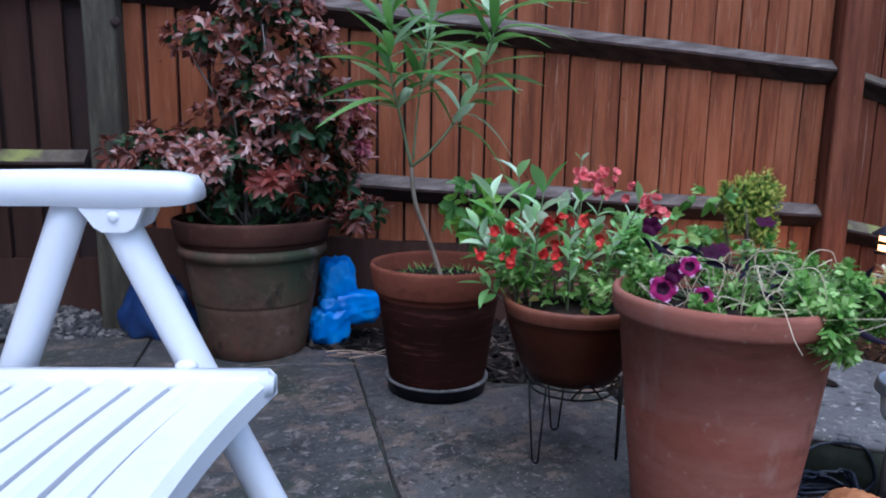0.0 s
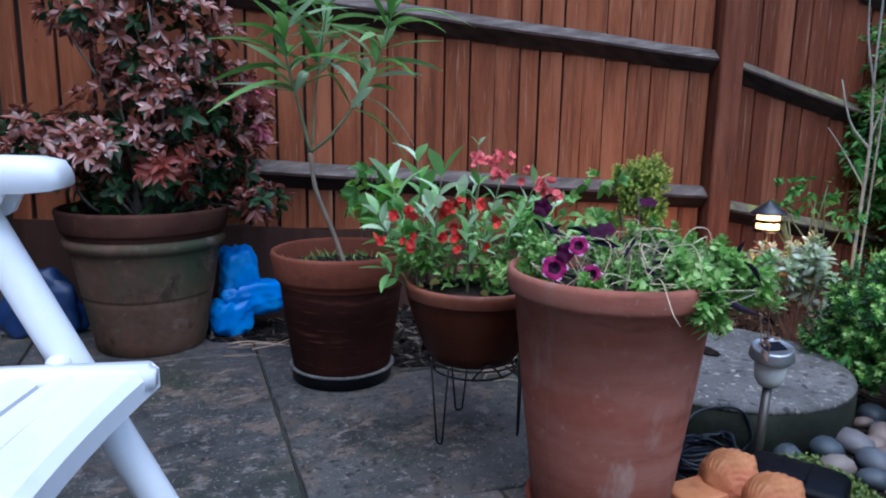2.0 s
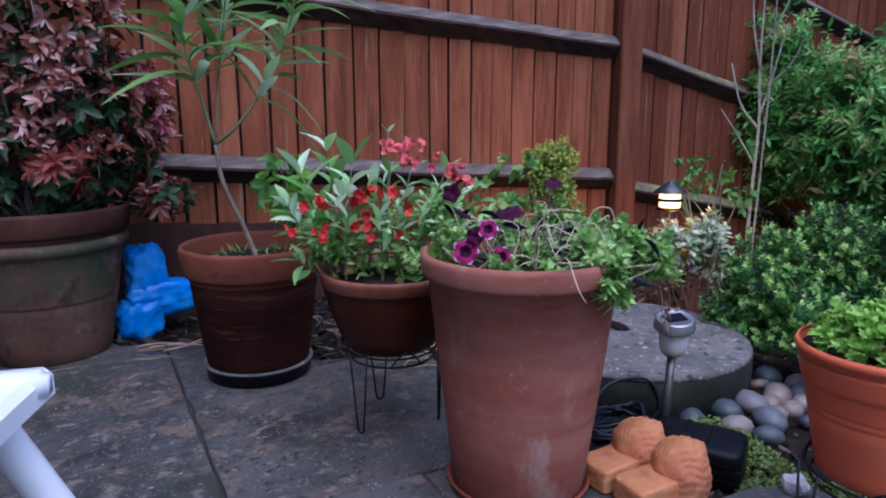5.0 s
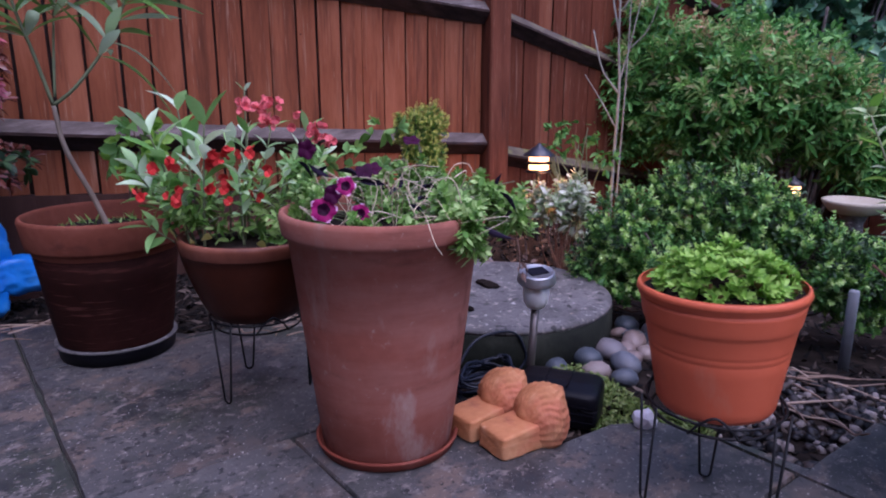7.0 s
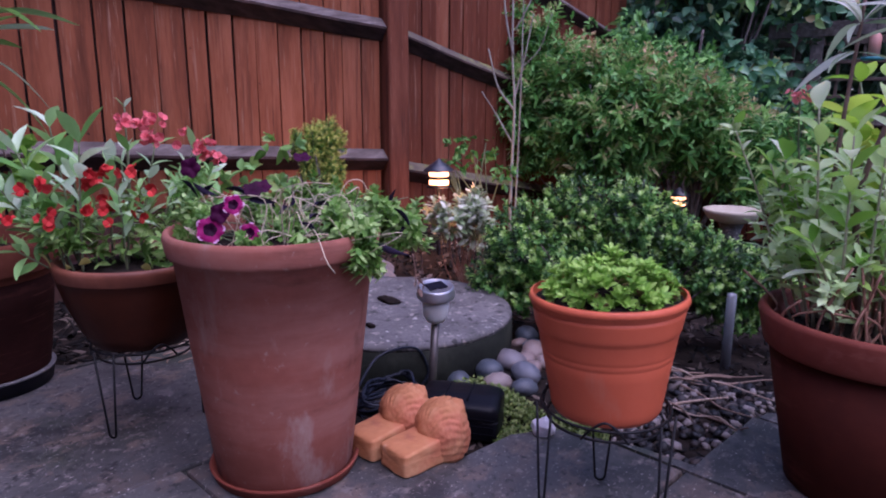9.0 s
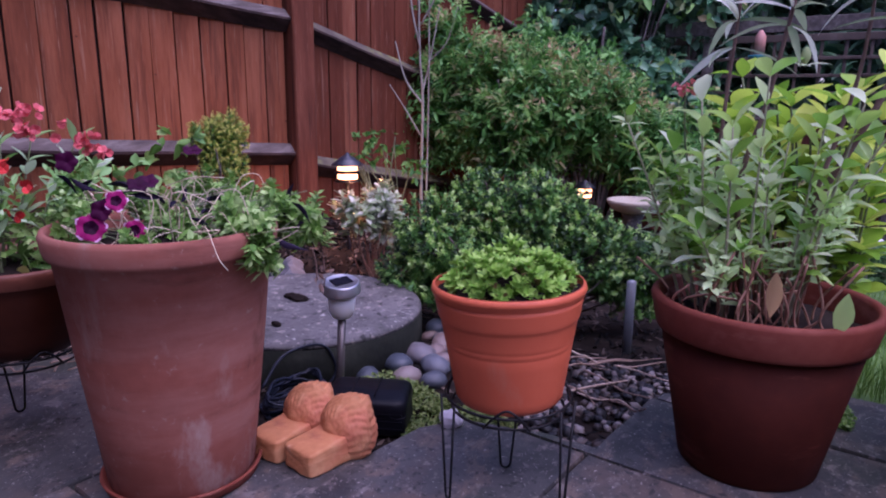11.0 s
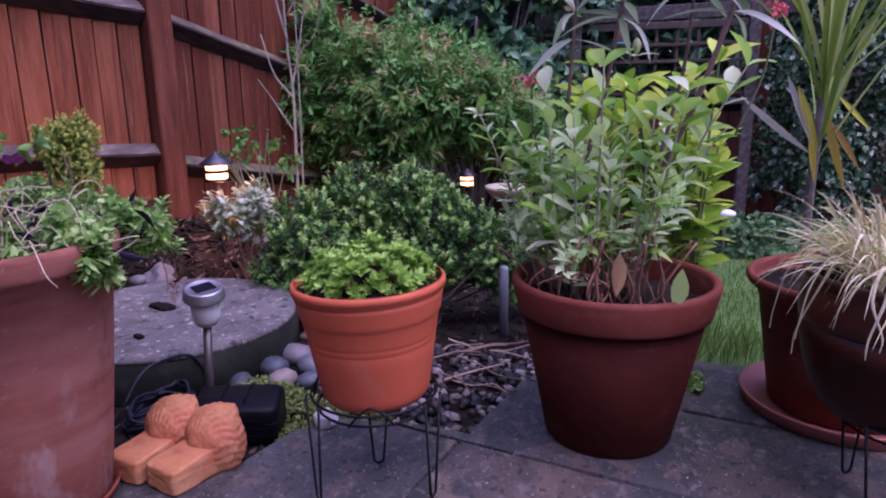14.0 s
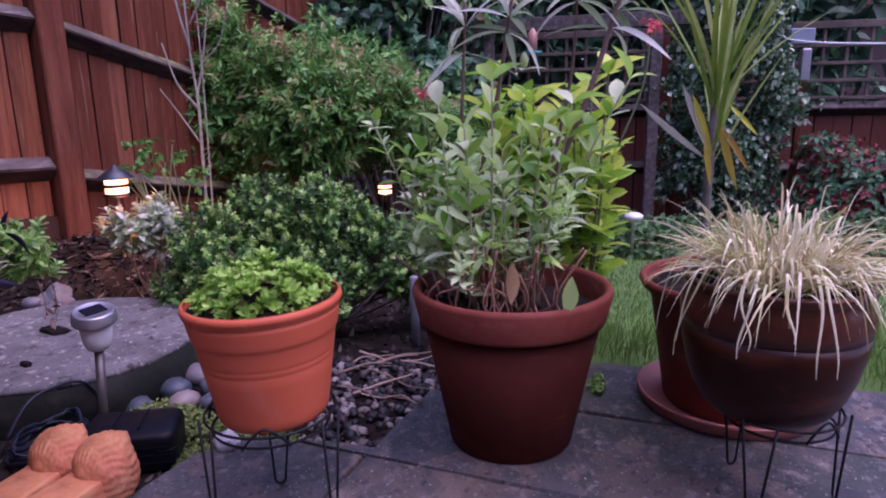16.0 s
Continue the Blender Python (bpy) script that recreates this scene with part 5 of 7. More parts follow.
for a, z, cnt in ((0.02, 0.621, 5), (0.066, 0.618, 6), (0.064, 0.591, 4), (0.154, 0.578, 6), (0.174, 0.552, 6), (0.12, 0.60, 2)):
    for q in range(cnt * 2):
        put_flower(redplant, "flower", coral, S3(a + rng.normal() * 0.011, rng.normal() * 0.012, z + rng.normal() * 0.008), (-u.x * .7 + rng.normal() * .9, -u.y * .7 + rng.normal() * .9, 0.4 + rng.normal() * .6), rng.uniform(0.7, 1.05))

# Petunias in the tall pot.
rng = np.random.default_rng(24)
pet = thing("petunia_plant", (*P3, 0.42), "straggly petunia with purple flowers and dry stems in a pot", "flower")
S4 = lambda a, w, z: spot(P3, a, w, z - 0.42)
lobes = [(S4(0.125, -0.075, 0.465), (0.06, 0.05, 0.045)), (S4(0.145, -0.115, 0.44), (0.05, 0.04, 0.05)), (S4(0.235, 0.0, 0.45), (0.04, 0.045, 0.05)), (S4(0.13, 0.09, 0.48), (0.07, 0.05, 0.035)),
         (S4(0.18, 0.01, 0.485), (0.045, 0.045, 0.035)), (S4(0.07, 0.11, 0.50), (0.06, 0.04, 0.035)), (S4(-0.13, 0.02, 0.465), (0.045, 0.06, 0.045)), (S4(-0.03, -0.10, 0.45), (0.03, 0.03, 0.02)), (S4(-0.04, 0.08, 0.48), (0.05, 0.05, 0.03)), (S4(0.20, 0.08, 0.45), (0.05, 0.05, 0.045)), (S4(0.03, 0.0, 0.46), (0.06, 0.05, 0.03)), (S4(0.06, -0.10, 0.445), (0.04, 0.03, 0.025))]
tips, _ = lobes_points(rng, lobes, 50, 0.4)
each_bar("stem", branches(rng, (0, 0, 0.0), tips, 0.002, 0.02), M_STEM, pet, "", 5)
sprigs(pet, rng, lobes, 270, 0.042, 0.021, (L_PETUNIA, L_PETUNIA), 5, 4, 0.7, 0.52, 0.35, 0.35, 0.45)
dry = []
for k in range(44):
    a, w = rng.uniform(-0.12, 0.16), rng.uniform(-0.14, 0.12)
    p0 = S4(a, w, 0.425)
    p1 = p0 + np.array([rng.normal() * 0.035, rng.normal() * 0.035, rng.uniform(0.03, 0.10)])
    p2 = p1 + np.array([rng.normal() * 0.045, rng.normal() * 0.045, rng.uniform(-0.05, 0.025)])
    p2[:2] *= min(1.0, 0.165 / max(1e-6, math.hypot(p2[0], p2[1])))
    dry.append((smooth_line([tuple(p0), tuple(p1), tuple(p2)], 5), rng.uniform(0.0006, 0.0010), False))
for a, w, z in ((0.085, -0.20, 0.435), (0.155, 0.05, 0.526), (0.092, 0.0, 0.50), (0.0, -0.08, 0.50), (0.05, -0.12, 0.475), (0.11, -0.13, 0.46), (-0.03, 0.0, 0.52)):
    p0 = S4(a * 0.6, w * 0.5, 0.44)
    dry.append((smooth_line([tuple(p0), tuple((p0 + S4(a, w, z)) / 2 + [0, 0, 0.035]), tuple(S4(a, w, z)), tuple(S4(a + 0.012, w, z - 0.02))], 6), 0.0008, False))
each_bar("dry_stem", dry, M_DRY, pet, "dry pale brown stem", 5)
r, u = frame_at(P3)


def trumpet(name, size, rim_mat):
    """Ruffled five-lobed trumpet facing z, dark in its throat."""
    rings, seg = [0.0, 0.12, 0.3, 0.5, 0.72, 0.88, 1.0], 40
    V, F, tags = [(0, 0, -size * 0.35)], [], []
    for r in rings[1:]:
        for i in range(seg):
            a = 2 * math.pi * i / seg
            lobe = 1 + (0.10 * math.cos(5 * a) + 0.03 * math.sin(13 * a)) * r
            V.append((size * r * lobe * math.cos(a), size * r * lobe * math.sin(a), size * (-0.32 * (1 - r) ** 2 + 0.10 * r * r * math.cos(5 * a + 1) - 0.10 * r ** 3)))
    for i in range(seg):
        F.append((0, 1 + i, 1 + (i + 1) % seg))
        tags.append(0)
    for k in range(len(rings) - 2):
        for i in range(seg):
            a, b = 1 + k * seg + i, 1 + k * seg + (i + 1) % seg
            F.append((a, a + seg, b + seg, b))
            tags.append(0 if k < 2 or rim_mat is F_PURPLE else 2 if k == 4 and math.cos(5 * 2 * math.pi * i / seg) > 0.45 else 1)
    me = bpy.data.meshes.new(name)
    me.from_pydata(V, [], F)
    for mt in (F_PURPLE, rim_mat, F_PALE):
        me.materials.append(mt)
    me.polygons.foreach_set("material_index", tags)
    me.polygons.foreach_set("use_smooth", [True] * len(F))
    return me


dark, edged = trumpet("petunia_flower", 0.0155, F_PURPLE), trumpet("petunia_flower", 0.0215, F_MAGENTA)
mid = trumpet("petunia_flower", 0.0165, F_MAGENTA)
for (a, w, z, me, fz) in ((-0.095, -0.088, 0.467, edged, 0.3), (-0.058, -0.085, 0.506, mid, 0.3), (-0.120, -0.08, 0.565, dark, 0.15), (-0.027, -0.07, 0.528, dark, 1.2), (-0.034, -0.10, 0.462, mid, 0.2), (-0.080, -0.085, 0.492, dark, 0.2),
                          (0.052, 0.0, 0.575, dark, 2.2), (-0.015, -0.04, 0.53, dark, 1.6)):
    put_flower(pet, "flower", me, S4(a, w, z), (-u.x + rng.normal() * .15, -u.y + rng.normal() * .15, fz))
bud = leaf_mesh("bud", 0.046, 0.009, F_BUD, 0.2, 5, 0.65, 0.8)
for k in range(30):
    a = rng.uniform(-0.14, 0.24)
    hang_leaf("bud", bud, pet, S4(a, rng.uniform(-0.12, 0.1), 0.49 - 0.25 * max(0, a) + rng.uniform(-.02, .03)), (rng.normal(), rng.normal(), 0.5 + rng.normal() * .5), rng.uniform(0, 3), rng.uniform(0.8, 1.3))
put = [(S4(0.24, -0.02, 0.40), S4(0.245, -0.03, 0.345)), (S4(0.255, 0.0, 0.41), S4(0.262, 0.0, 0.35))]
for k, (p, q) in enumerate(put):
    bars("withered_shoot", [(smooth_line([tuple(p), tuple((p + q) / 2 + [0.004, 0, 0]), tuple(q)], 4), 0.0012, False)], M_WOODY, pet)
    C = np.repeat(q[None], 6, 0) + rng.normal(size=(6, 3)) * 0.008
    leaves("withered_leaves", C, rng.normal(size=(6, 3)) + [0, 0, -0.8], rng.normal(size=(6, 3)), 0.016, 0.008, M_WOODY, pet, rows=3)

# Bright low cushion in the orange pot.
rng = np.random.default_rng(25)
cress = thing("cushion_plant", (*P4, 0.345), "bright green low bushy seedlings filling an orange pot", "plant")
lobes = [((0, 0, 0.016), (0.112, 0.112, 0.046))]
C, O = lobes_points(rng, lobes, 500, 0.5)
C[:, :2] *= np.minimum(1, 0.108 / np.maximum(np.hypot(C[:, 0], C[:, 1]), 1e-6))[:, None]
C[:, 2] = np.maximum(C[:, 2], -0.005)
O[:, 2] = np.abs(O[:, 2])
rosettes("foliage", cress, C, unit(O + [0, 0, 0.9] + rng.normal(size=O.shape) * 0.2), L_CRESS, 0.024, rng, 9, 1.0, 0.33)
C, O = lobes_points(rng, lobes, 16, 0.8)
C[:, 2] = np.abs(C[:, 2])
rosettes("bronze_tips", cress, C, unit(np.abs(O) * [1, 1, 1] + [0, 0, 0.8]), L_CRESS_DARK, 0.026, rng, 6, 0.6, 0.36)

# The orange pot and its plant lean a little on their stand.
foot = Matrix.Translation((*P4, 0.155))
lean = foot @ Matrix.Rotation(radians(-2.0), 4, frame_at(P4)[1]) @ foot.inverted()
for ob in (orange_pot, cress):
    ob.matrix_world = lean @ Matrix.Translation(ob.location) @ Matrix.Diagonal((0.957, 0.957, 1, 1))

# Tall leafy plant in the dark red pot.
rng = np.random.default_rng(26)
tallp = thing("leafy_plant", (*P5, 0.285), "tall leafy plant with grey-green leaves in a dark pot", "plant")
S5 = lambda a, w, z: spot(P5, a, w, z - 0.285)
gl = [leaf_mesh("leaf", 0.062, 0.028, L_GREY, d, 5, 0.55) for d in (0.05, 0.25, 0.5)]
gs = [leaf_mesh("leaf", 0.046, 0.019, L_GREY, d, 4, 0.55) for d in (0.1, 0.3)]
stems, low = [], []
shoots = [(-0.264, 0.62, -0.14), (-0.129, 0.66, -0.10), (-0.025, 0.70, -0.03), (0.008, 0.59, -0.01), (-0.18, 0.57, -0.12), (0.207, 0.70, 0.02), (0.16, 0.56, 0.02), (-0.07, 0.62, -0.06), (0.06, 0.62, 0.03), (-0.22, 0.50, -0.13), (0.11, 0.66, 0.05)]
for k in range(23):
    if k < len(shoots):
        a, z, a0 = shoots[k]
    else:
        a, z = rng.uniform(-0.22, 0.10), rng.uniform(0.42, 0.58)
        a0 = a * 0.55
    w = rng.uniform(-0.12, 0.12)
    root = S5(a0, w * 0.6, 0.285)
    line = smooth_line([tuple(root), tuple((root * 0.5 + S5(a, w, z) * 0.5) + np.array([0, 0, 0.02])), tuple(S5(a, w, z))], 8)
    stems.append((line, list(np.linspace(0.0032, 0.0015, len(line))), False))
    whorls(tallp, line, 0.28, 1.0, 9 if z > 0.5 else 6, 2, gl if k % 3 else gs, rng, 1.0, (0.65, 1.15), "leaf", rng.uniform(0.25, 0.8))
for k in range(60):
    a, w = rng.normal() * 0.07 - 0.02, rng.uniform(-0.13, 0.10)
    p = S5(a, w, 0.282)
    low.append((smooth_line([tuple(p), tuple(p + [rng.normal() * 0.012, rng.normal() * 0.012, 0.04]), tuple(p + [rng.normal() * 0.025, rng.normal() * 0.025, rng.uniform(0.06, 0.15)])], 4), 0.0022, False))
each_bar("stem", stems, material("tan_green_stem", [(0.24, 0.24, 0.13), (0.42, 0.40, 0.27)], 12, 80, 0.7, 0.2), tallp, "", 6)
each_bar("red_stem", low, M_STEM_RED, tallp, "reddish brown lower stem", 5)
L_SMALL = leaf_material("small_grey_leaf", [(0.16, 0.38, 0.05), (0.34, 0.58, 0.13), (0.62, 0.78, 0.42)], 0.45, 0.4, single=0.85, spec=0.35)
sprigs(tallp, rng, [(tuple(S5(-0.17, -0.02, 0.45)), (0.09, 0.08, 0.07)), (tuple(S5(-0.08, -0.05, 0.41)), (0.09, 0.07, 0.05)), (tuple(S5(0.05, 0.0, 0.45)), (0.09, 0.09, 0.07)), (tuple(S5(-0.10, 0.0, 0.56)), (0.12, 0.09, 0.06))], 58, 0.085, 0.04, (L_SMALL, L_SMALL), 5, 2, 1.5, 0.3, 0.6, 0.4, 0.35)
yl = leaf_mesh("old_leaf", 0.075, 0.026, leaf_material("ageing_leaf", [(0.45, 0.24, 0.11), (0.6, 0.42, 0.2)]), 0.1, 4, 0.5)
hang_leaf("old_leaf", yl, tallp, S5(0.02, -0.15, 0.40), (0.1, 0, -1), 0.3, 1.0)
hang_leaf("leaf", gl[0], tallp, S5(0.12, -0.15, 0.38), (0.1, 0.1, -1), 1.3, 1.1)

# Swollen pale seed capsules at the tips of two shoots.
v, f = lathe([(0.0, -0.018), (0.006, -0.014), (0.010, -0.004), (0.0105, 0.004), (0.007, 0.014), (0.0025, 0.019), (0.0, 0.020)], 14)
L_CAPSULE = leaf_material("seed_capsule", [(0.34, 0.46, 0.16), (0.48, 0.58, 0.26)], 0.5, 0.2)
for a, z in ((-0.264, 0.632), (0.02, 0.735)):
    at = S5(a, 0.0, z)
    mesh_object("seed_capsule", [tuple(0.75 * np.array(p) + at) for p in v], f, L_CAPSULE, tallp, "pale green seed capsule")
    C = np.repeat((at + [0, 0, -0.016])[None], 4, 0)
    leaves("bract", C, np.array([(1, 0.2, 0.3), (-1, 0.1, 0.2), (0.1, 1, 0.4), (-0.2, -1, 0.3)]), np.tile([0, 0, 1.0], (4, 1)), 0.042, 0.009, L_GREY, tallp, rows=4)

# Woody oleander rising from the same pot.
woody = thing("woody_oleander", (*P5, 0.285), "tall woody oleander with grey hanging leaves above a dark pot", "shrub")
sl = [leaf_mesh("leaf", 0.112, 0.0155, L_SILVER, d) for d in (0.3, 0.6)]
for name, pts, r0 in (("stem", [(-0.03, 0, 0.28), (-0.06, 0.0, 0.5), (-0.03, 0, 0.66), (0.0, 0.0, 0.86)], 0.0065), ("stem", [(0.02, 0.02, 0.28), (0.06, 0.0, 0.48), (0.13, -0.02, 0.66), (0.19, 0.0, 0.86)], 0.0075),
                      ("stem", [(-0.06, 0.03, 0.28), (-0.10, 0.02, 0.5), (-0.09, 0.02, 0.84)], 0.0055), ("stem", [(0.06, 0.05, 0.5), (0.10, 0.05, 0.7), (0.11, 0.04, 0.88)], 0.0045)):
    line = smooth_line([tuple(S5(*p)) for p in pts], 8)
    v, f = sweep(line, list(np.linspace(r0, r0 * 0.5, len(line))), 7)
    mesh_object(name, v, f, M_WOODY, woody)
    whorls(woody, line, 0.90, 0.95, 2, 3, sl, rng, 0.9, (0.8, 1.1), "leaf", -0.6)
    whorls(woody, line, 0.95, 1.0, 3, 3, sl, rng, 0.8, (0.8, 1.1), "leaf", 0.3)
for a, z in ((0.237, 0.784), (-0.166, 0.684)):
    C = np.repeat(S5(a, 0, z)[None], 26, 0) + rng.normal(size=(26, 3)) * 0.007
    leaves("blossom", C, rng.normal(size=(26, 3)), rng.normal(size=(26, 3)), 0.012, 0.009, F_CORAL, woody, "small pink blossom", rows=3)
    bars("flower_stalk", [(smooth_line([tuple(S5(a * 0.8, 0, z - 0.2)), tuple(S5(a * 0.95, 0, z - 0.1)), tuple(S5(a, 0, z))], 5), 0.0018, False)], M_STEM, woody)

# Lime green plant standing behind.
rng = np.random.default_rng(27)
limep = thing("lime_shrub", (2.03, -0.28, ground_height(2.03, -0.28) + 0.02), "lime green large-leaved shrub growing at the lawn's edge", "shrub")
ll = [leaf_mesh("leaf", 0.086, 0.053, L_LIME, d, 5, 0.5, 0.14) for d in (0.1, 0.35)]
SL = lambda a, w, z: spot((2.03, -0.30), a, w, z)
stems = []
for k in range(32):
    a, w = rng.uniform(-0.26, 0.07), rng.uniform(-0.12, 0.12)
    z = rng.uniform(0.44, 0.70) - ground_height(2.03, -0.30)
    if k > 28:
        a, z = rng.uniform(-0.06, 0.04), rng.uniform(0.2, 0.3)
    line = smooth_line([(0, 0, 0), tuple(SL(a * 0.6, w * 0.6, z * 0.5)), tuple(SL(a, w, z))], 8)
    stems.append((line, list(np.linspace(0.005, 0.0025, len(line))), False))
    whorls(limep, line, 0.5, 1.0, 5, 3, ll, rng, 1.0, (0.6, 1.1), "leaf", 0.35)
each_bar("stem", stems, M_STEM, limep, "", 6)

# Cream striped sedge in the glazed bowl.
rng = np.random.default_rng(28)
sedge = thing("striped_sedge", (*B7, 0.368), "arching cream and green striped grass spilling over a glazed bowl", "grass plant")
n = 620
a = rng.uniform(0, 2 * math.pi, n)
r0 = 0.085 * np.sqrt(rng.random(n))
el = 0.5 + 1.0 * rng.random(n) ** 0.7
lead = np.stack([np.cos(a), np.sin(a)], 1)
lead = unit(lead + rng.normal(size=lead.shape) * 0.55)
P = np.stack([r0 * np.cos(a), r0 * np.sin(a), np.zeros(n)], 1)
D = np.stack([lead[:, 0] * np.cos(el), lead[:, 1] * np.cos(el), np.sin(el)], 1)
long_blade = rng.uniform(0.135, 0.21, n) + 0.20 * rng.random(n) * np.sin(el) ** 3
leaves("blade", P, D, np.tile([0, 0, 1.0], (n, 1)) + rng.normal(size=(n, 3)) * .4, long_blade, rng.uniform(0.0028, 0.0056, n), L_CAREX, sedge, "", "stuff", rows=8, droop=rng.uniform(0.5, 1.2, n) * np.sin(el), fold=0.25, shape=0.42)
for k, (c, drop) in enumerate(((1.40, 0.10), (1.98, 0.075), (2.08, 0.10), (2.55, 0.055), (2.64, 0.07), (2.92, 0.035), (3.2, 0.085), (3.27, 0.085), (3.7, 0.05), (4.4, 0.05))):
    p0 = np.array([0.08 * math.cos(c), 0.08 * math.sin(c), 0.01])
    e = c + rng.uniform(-.12, .12)
    bl = [tuple(p0), (0.130 * math.cos(c), 0.130 * math.sin(c), 0.052), (0.163 * math.cos(c), 0.163 * math.sin(c), 0.01), (0.178 * math.cos(e), 0.178 * math.sin(e), -drop * 0.6), (0.182 * math.cos(e), 0.182 * math.sin(e), -drop)]
    line = smooth_line(bl, 5)
    Vb, Fb = [], []
    for i, q in enumerate(line):
        t = i / (len(line) - 1)
        h = 0.0027 * (1 - 0.8 * t ** 2)
        tx = Vector((-math.sin(c), math.cos(c), 0)) * h
        Vb += [q - tx, q + Vector((math.cos(c), math.sin(c), 0.5)) * 0.0015, q + tx]
    for i in range(len(line) - 1):
        Fb += [(3 * i, 3 * i + 1, 3 * i + 4, 3 * i + 3), (3 * i + 1, 3 * i + 2, 3 * i + 5, 3 * i + 4)]
    mesh_object("blade", Vb, Fb, L_CAREX_EDGE, sedge)


# ---- beds: disc, stones, lights ----
DISC = (1.777, 1.044)
disc = thing("concrete_disc", (*DISC, -0.06), "round weathered concrete slab lying in the bed", "concrete slab")
# The side's shade is in its colour; the top keeps plain concrete.
turned("side", [(0.325, -0.02), (0.334, 0.0), (0.339, 0.06), (0.338, 0.131), (0.28, 0.132)], M_CONCRETE_SHADE, disc, "greenish concrete edge with dark shade painted in", 72, 0.004, 4)
turned("top", [(0.338, 0.1315), (0.335, 0.141), (0.327, 0.147), (0.28, 0.149), (0.14, 0.150), (0.0, 0.151)], M_CONCRETE, disc, "", 72, 0.004, 4)


def pebble_mesh(seed, flat=0.6):
    bm = bmesh.new()
    bmesh.ops.create_icosphere(bm, subdivisions=2, radius=1)
    off = Vector((seed * 3.7, seed * 1.3, 0))
    for v in bm.verts:
        v.co *= 1 + 0.16 * noise.noise(v.co * 0.9 + off)
        v.co.z *= flat
        v.co.y *= 0.78
    me = bpy.data.meshes.new("pebble")
    bm.to_mesh(me)
    bm.free()
    me.polygons.foreach_set("use_smooth", [True] * len(me.polygons))
    me.materials.append(M_PEBBLE)
    return me


rnd = random.Random(31)
PEB = [pebble_mesh(i, f) for i, f in enumerate((0.55, 0.62, 0.7, 0.58))]


def pebble(x, y, s, label="smooth rounded grey pebble beside the concrete slab", lift=0.0):
    ob = tagged(new("pebble", PEB[rnd.randrange(4)]), label, "pebble", "pebbles beside the slab")
    ob.matrix_world = pose(x, y, ground_height(x, y) + s * 0.42 + lift, rnd.uniform(-12, 12), rnd.uniform(-12, 12), rnd.uniform(0, 360)) @ Matrix.Diagonal((s, s, s, 1))


for x, y, s in ((1.70, 0.70, 0.050), (1.79, 0.68, 0.050), (1.72, 0.605, 0.046), (1.84, 0.655, 0.034), (1.90, 0.66, 0.046), (1.97, 0.69, 0.036), (2.05, 0.75, 0.048), (1.985, 0.745, 0.028), (1.64, 0.645, 0.040), (1.61, 0.74, 0.038),
                (1.65, 0.575, 0.036), (1.78, 0.61, 0.030), (1.84, 0.60, 0.032), (1.91, 0.60, 0.034), (1.99, 0.64, 0.034), (2.08, 0.68, 0.038), (1.79, 0.54, 0.028)):
    pebble(x, y, s)


def scatter(name, label, category, mat, count, region, size, seed, shape="stone", lift=0.0):
    """Many small stones or chips in one mesh."""
    rng = np.random.default_rng(seed)
    base = [(1, 0, 0), (-1, 0, 0), (0, 1, 0), (0, -1, 0), (0, 0, 1), (0, 0, -1), (.6, .6, .4), (-.6, .55, .45), (.55, -.6, .45), (-.6, -.6, .4)]
    bm = bmesh.new()
    for b in base:
        bm.verts.new(b)
    hull = bmesh.ops.convex_hull(bm, input=bm.verts)
    bm.verts.ensure_lookup_table()
    bm.verts.index_update()
    TV = np.array([v.co for v in bm.verts])
    TF = np.array([[v.index for v in f.verts] for f in bm.faces if len(f.verts) == 3])
    bm.free()
    pts = []
    while len(pts) < count:
        x, y = rng.uniform(region[0], region[2]), rng.uniform(region[1], region[3])
        if region[4](x, y):
            pts.append((x, y))
    V, F = [], []
    for k, (x, y) in enumerate(pts):
        s = rng.uniform(*size)
        sc = np.array([1, rng.uniform(.6, .95), rng.uniform(.5, .8)]) if shape == "stone" else np.array([1.5, rng.uniform(.25, .5), rng.uniform(.1, .25)])
        e = Euler((rng.normal() * .4, rng.normal() * .4, rng.uniform(0, 6.28))).to_matrix()
        v = (TV * sc * s * (1 + 0.15 * rng.normal(size=TV.shape))) @ np.array(e).T
        V.append(v + [x, y, ground_height(x, y) + lift + s * sc[2] * 0.5])
        F.append(TF + len(TV) * k)
    ob = leaf_object(name, np.concatenate(V), np.concatenate(F), mat)
    ob.data.polygons.foreach_set("use_smooth", [shape == "stone"] * len(ob.data.polygons))
    return tagged(ob, label, category, "", "stuff")


def off_patio(x, y):
    return not inside(x, y, PATIO) and (x - DISC[0]) ** 2 + (y - DISC[1]) ** 2 > 0.335 ** 2


def fence_gap(x, y):
    return (Vector((x, y, 0)) - FA).dot(FNORM)


scatter("gravel", "grey gravel between the patio and the fence", "gravel", M_GRAVEL, 4200, (-1.4, 2.1, 0.62, 3.0, lambda x, y: off_patio(x, y) and fence_gap(x, y) > 0.0), (0.009, 0.024), 1)
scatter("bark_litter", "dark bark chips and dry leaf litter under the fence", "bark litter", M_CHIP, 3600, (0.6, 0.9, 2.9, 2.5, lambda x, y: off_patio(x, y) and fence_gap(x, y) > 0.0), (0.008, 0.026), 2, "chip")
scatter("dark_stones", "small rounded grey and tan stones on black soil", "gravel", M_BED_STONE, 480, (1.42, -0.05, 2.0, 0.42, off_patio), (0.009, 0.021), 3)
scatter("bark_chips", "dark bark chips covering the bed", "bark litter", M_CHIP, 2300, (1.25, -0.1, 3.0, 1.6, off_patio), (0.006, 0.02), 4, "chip")

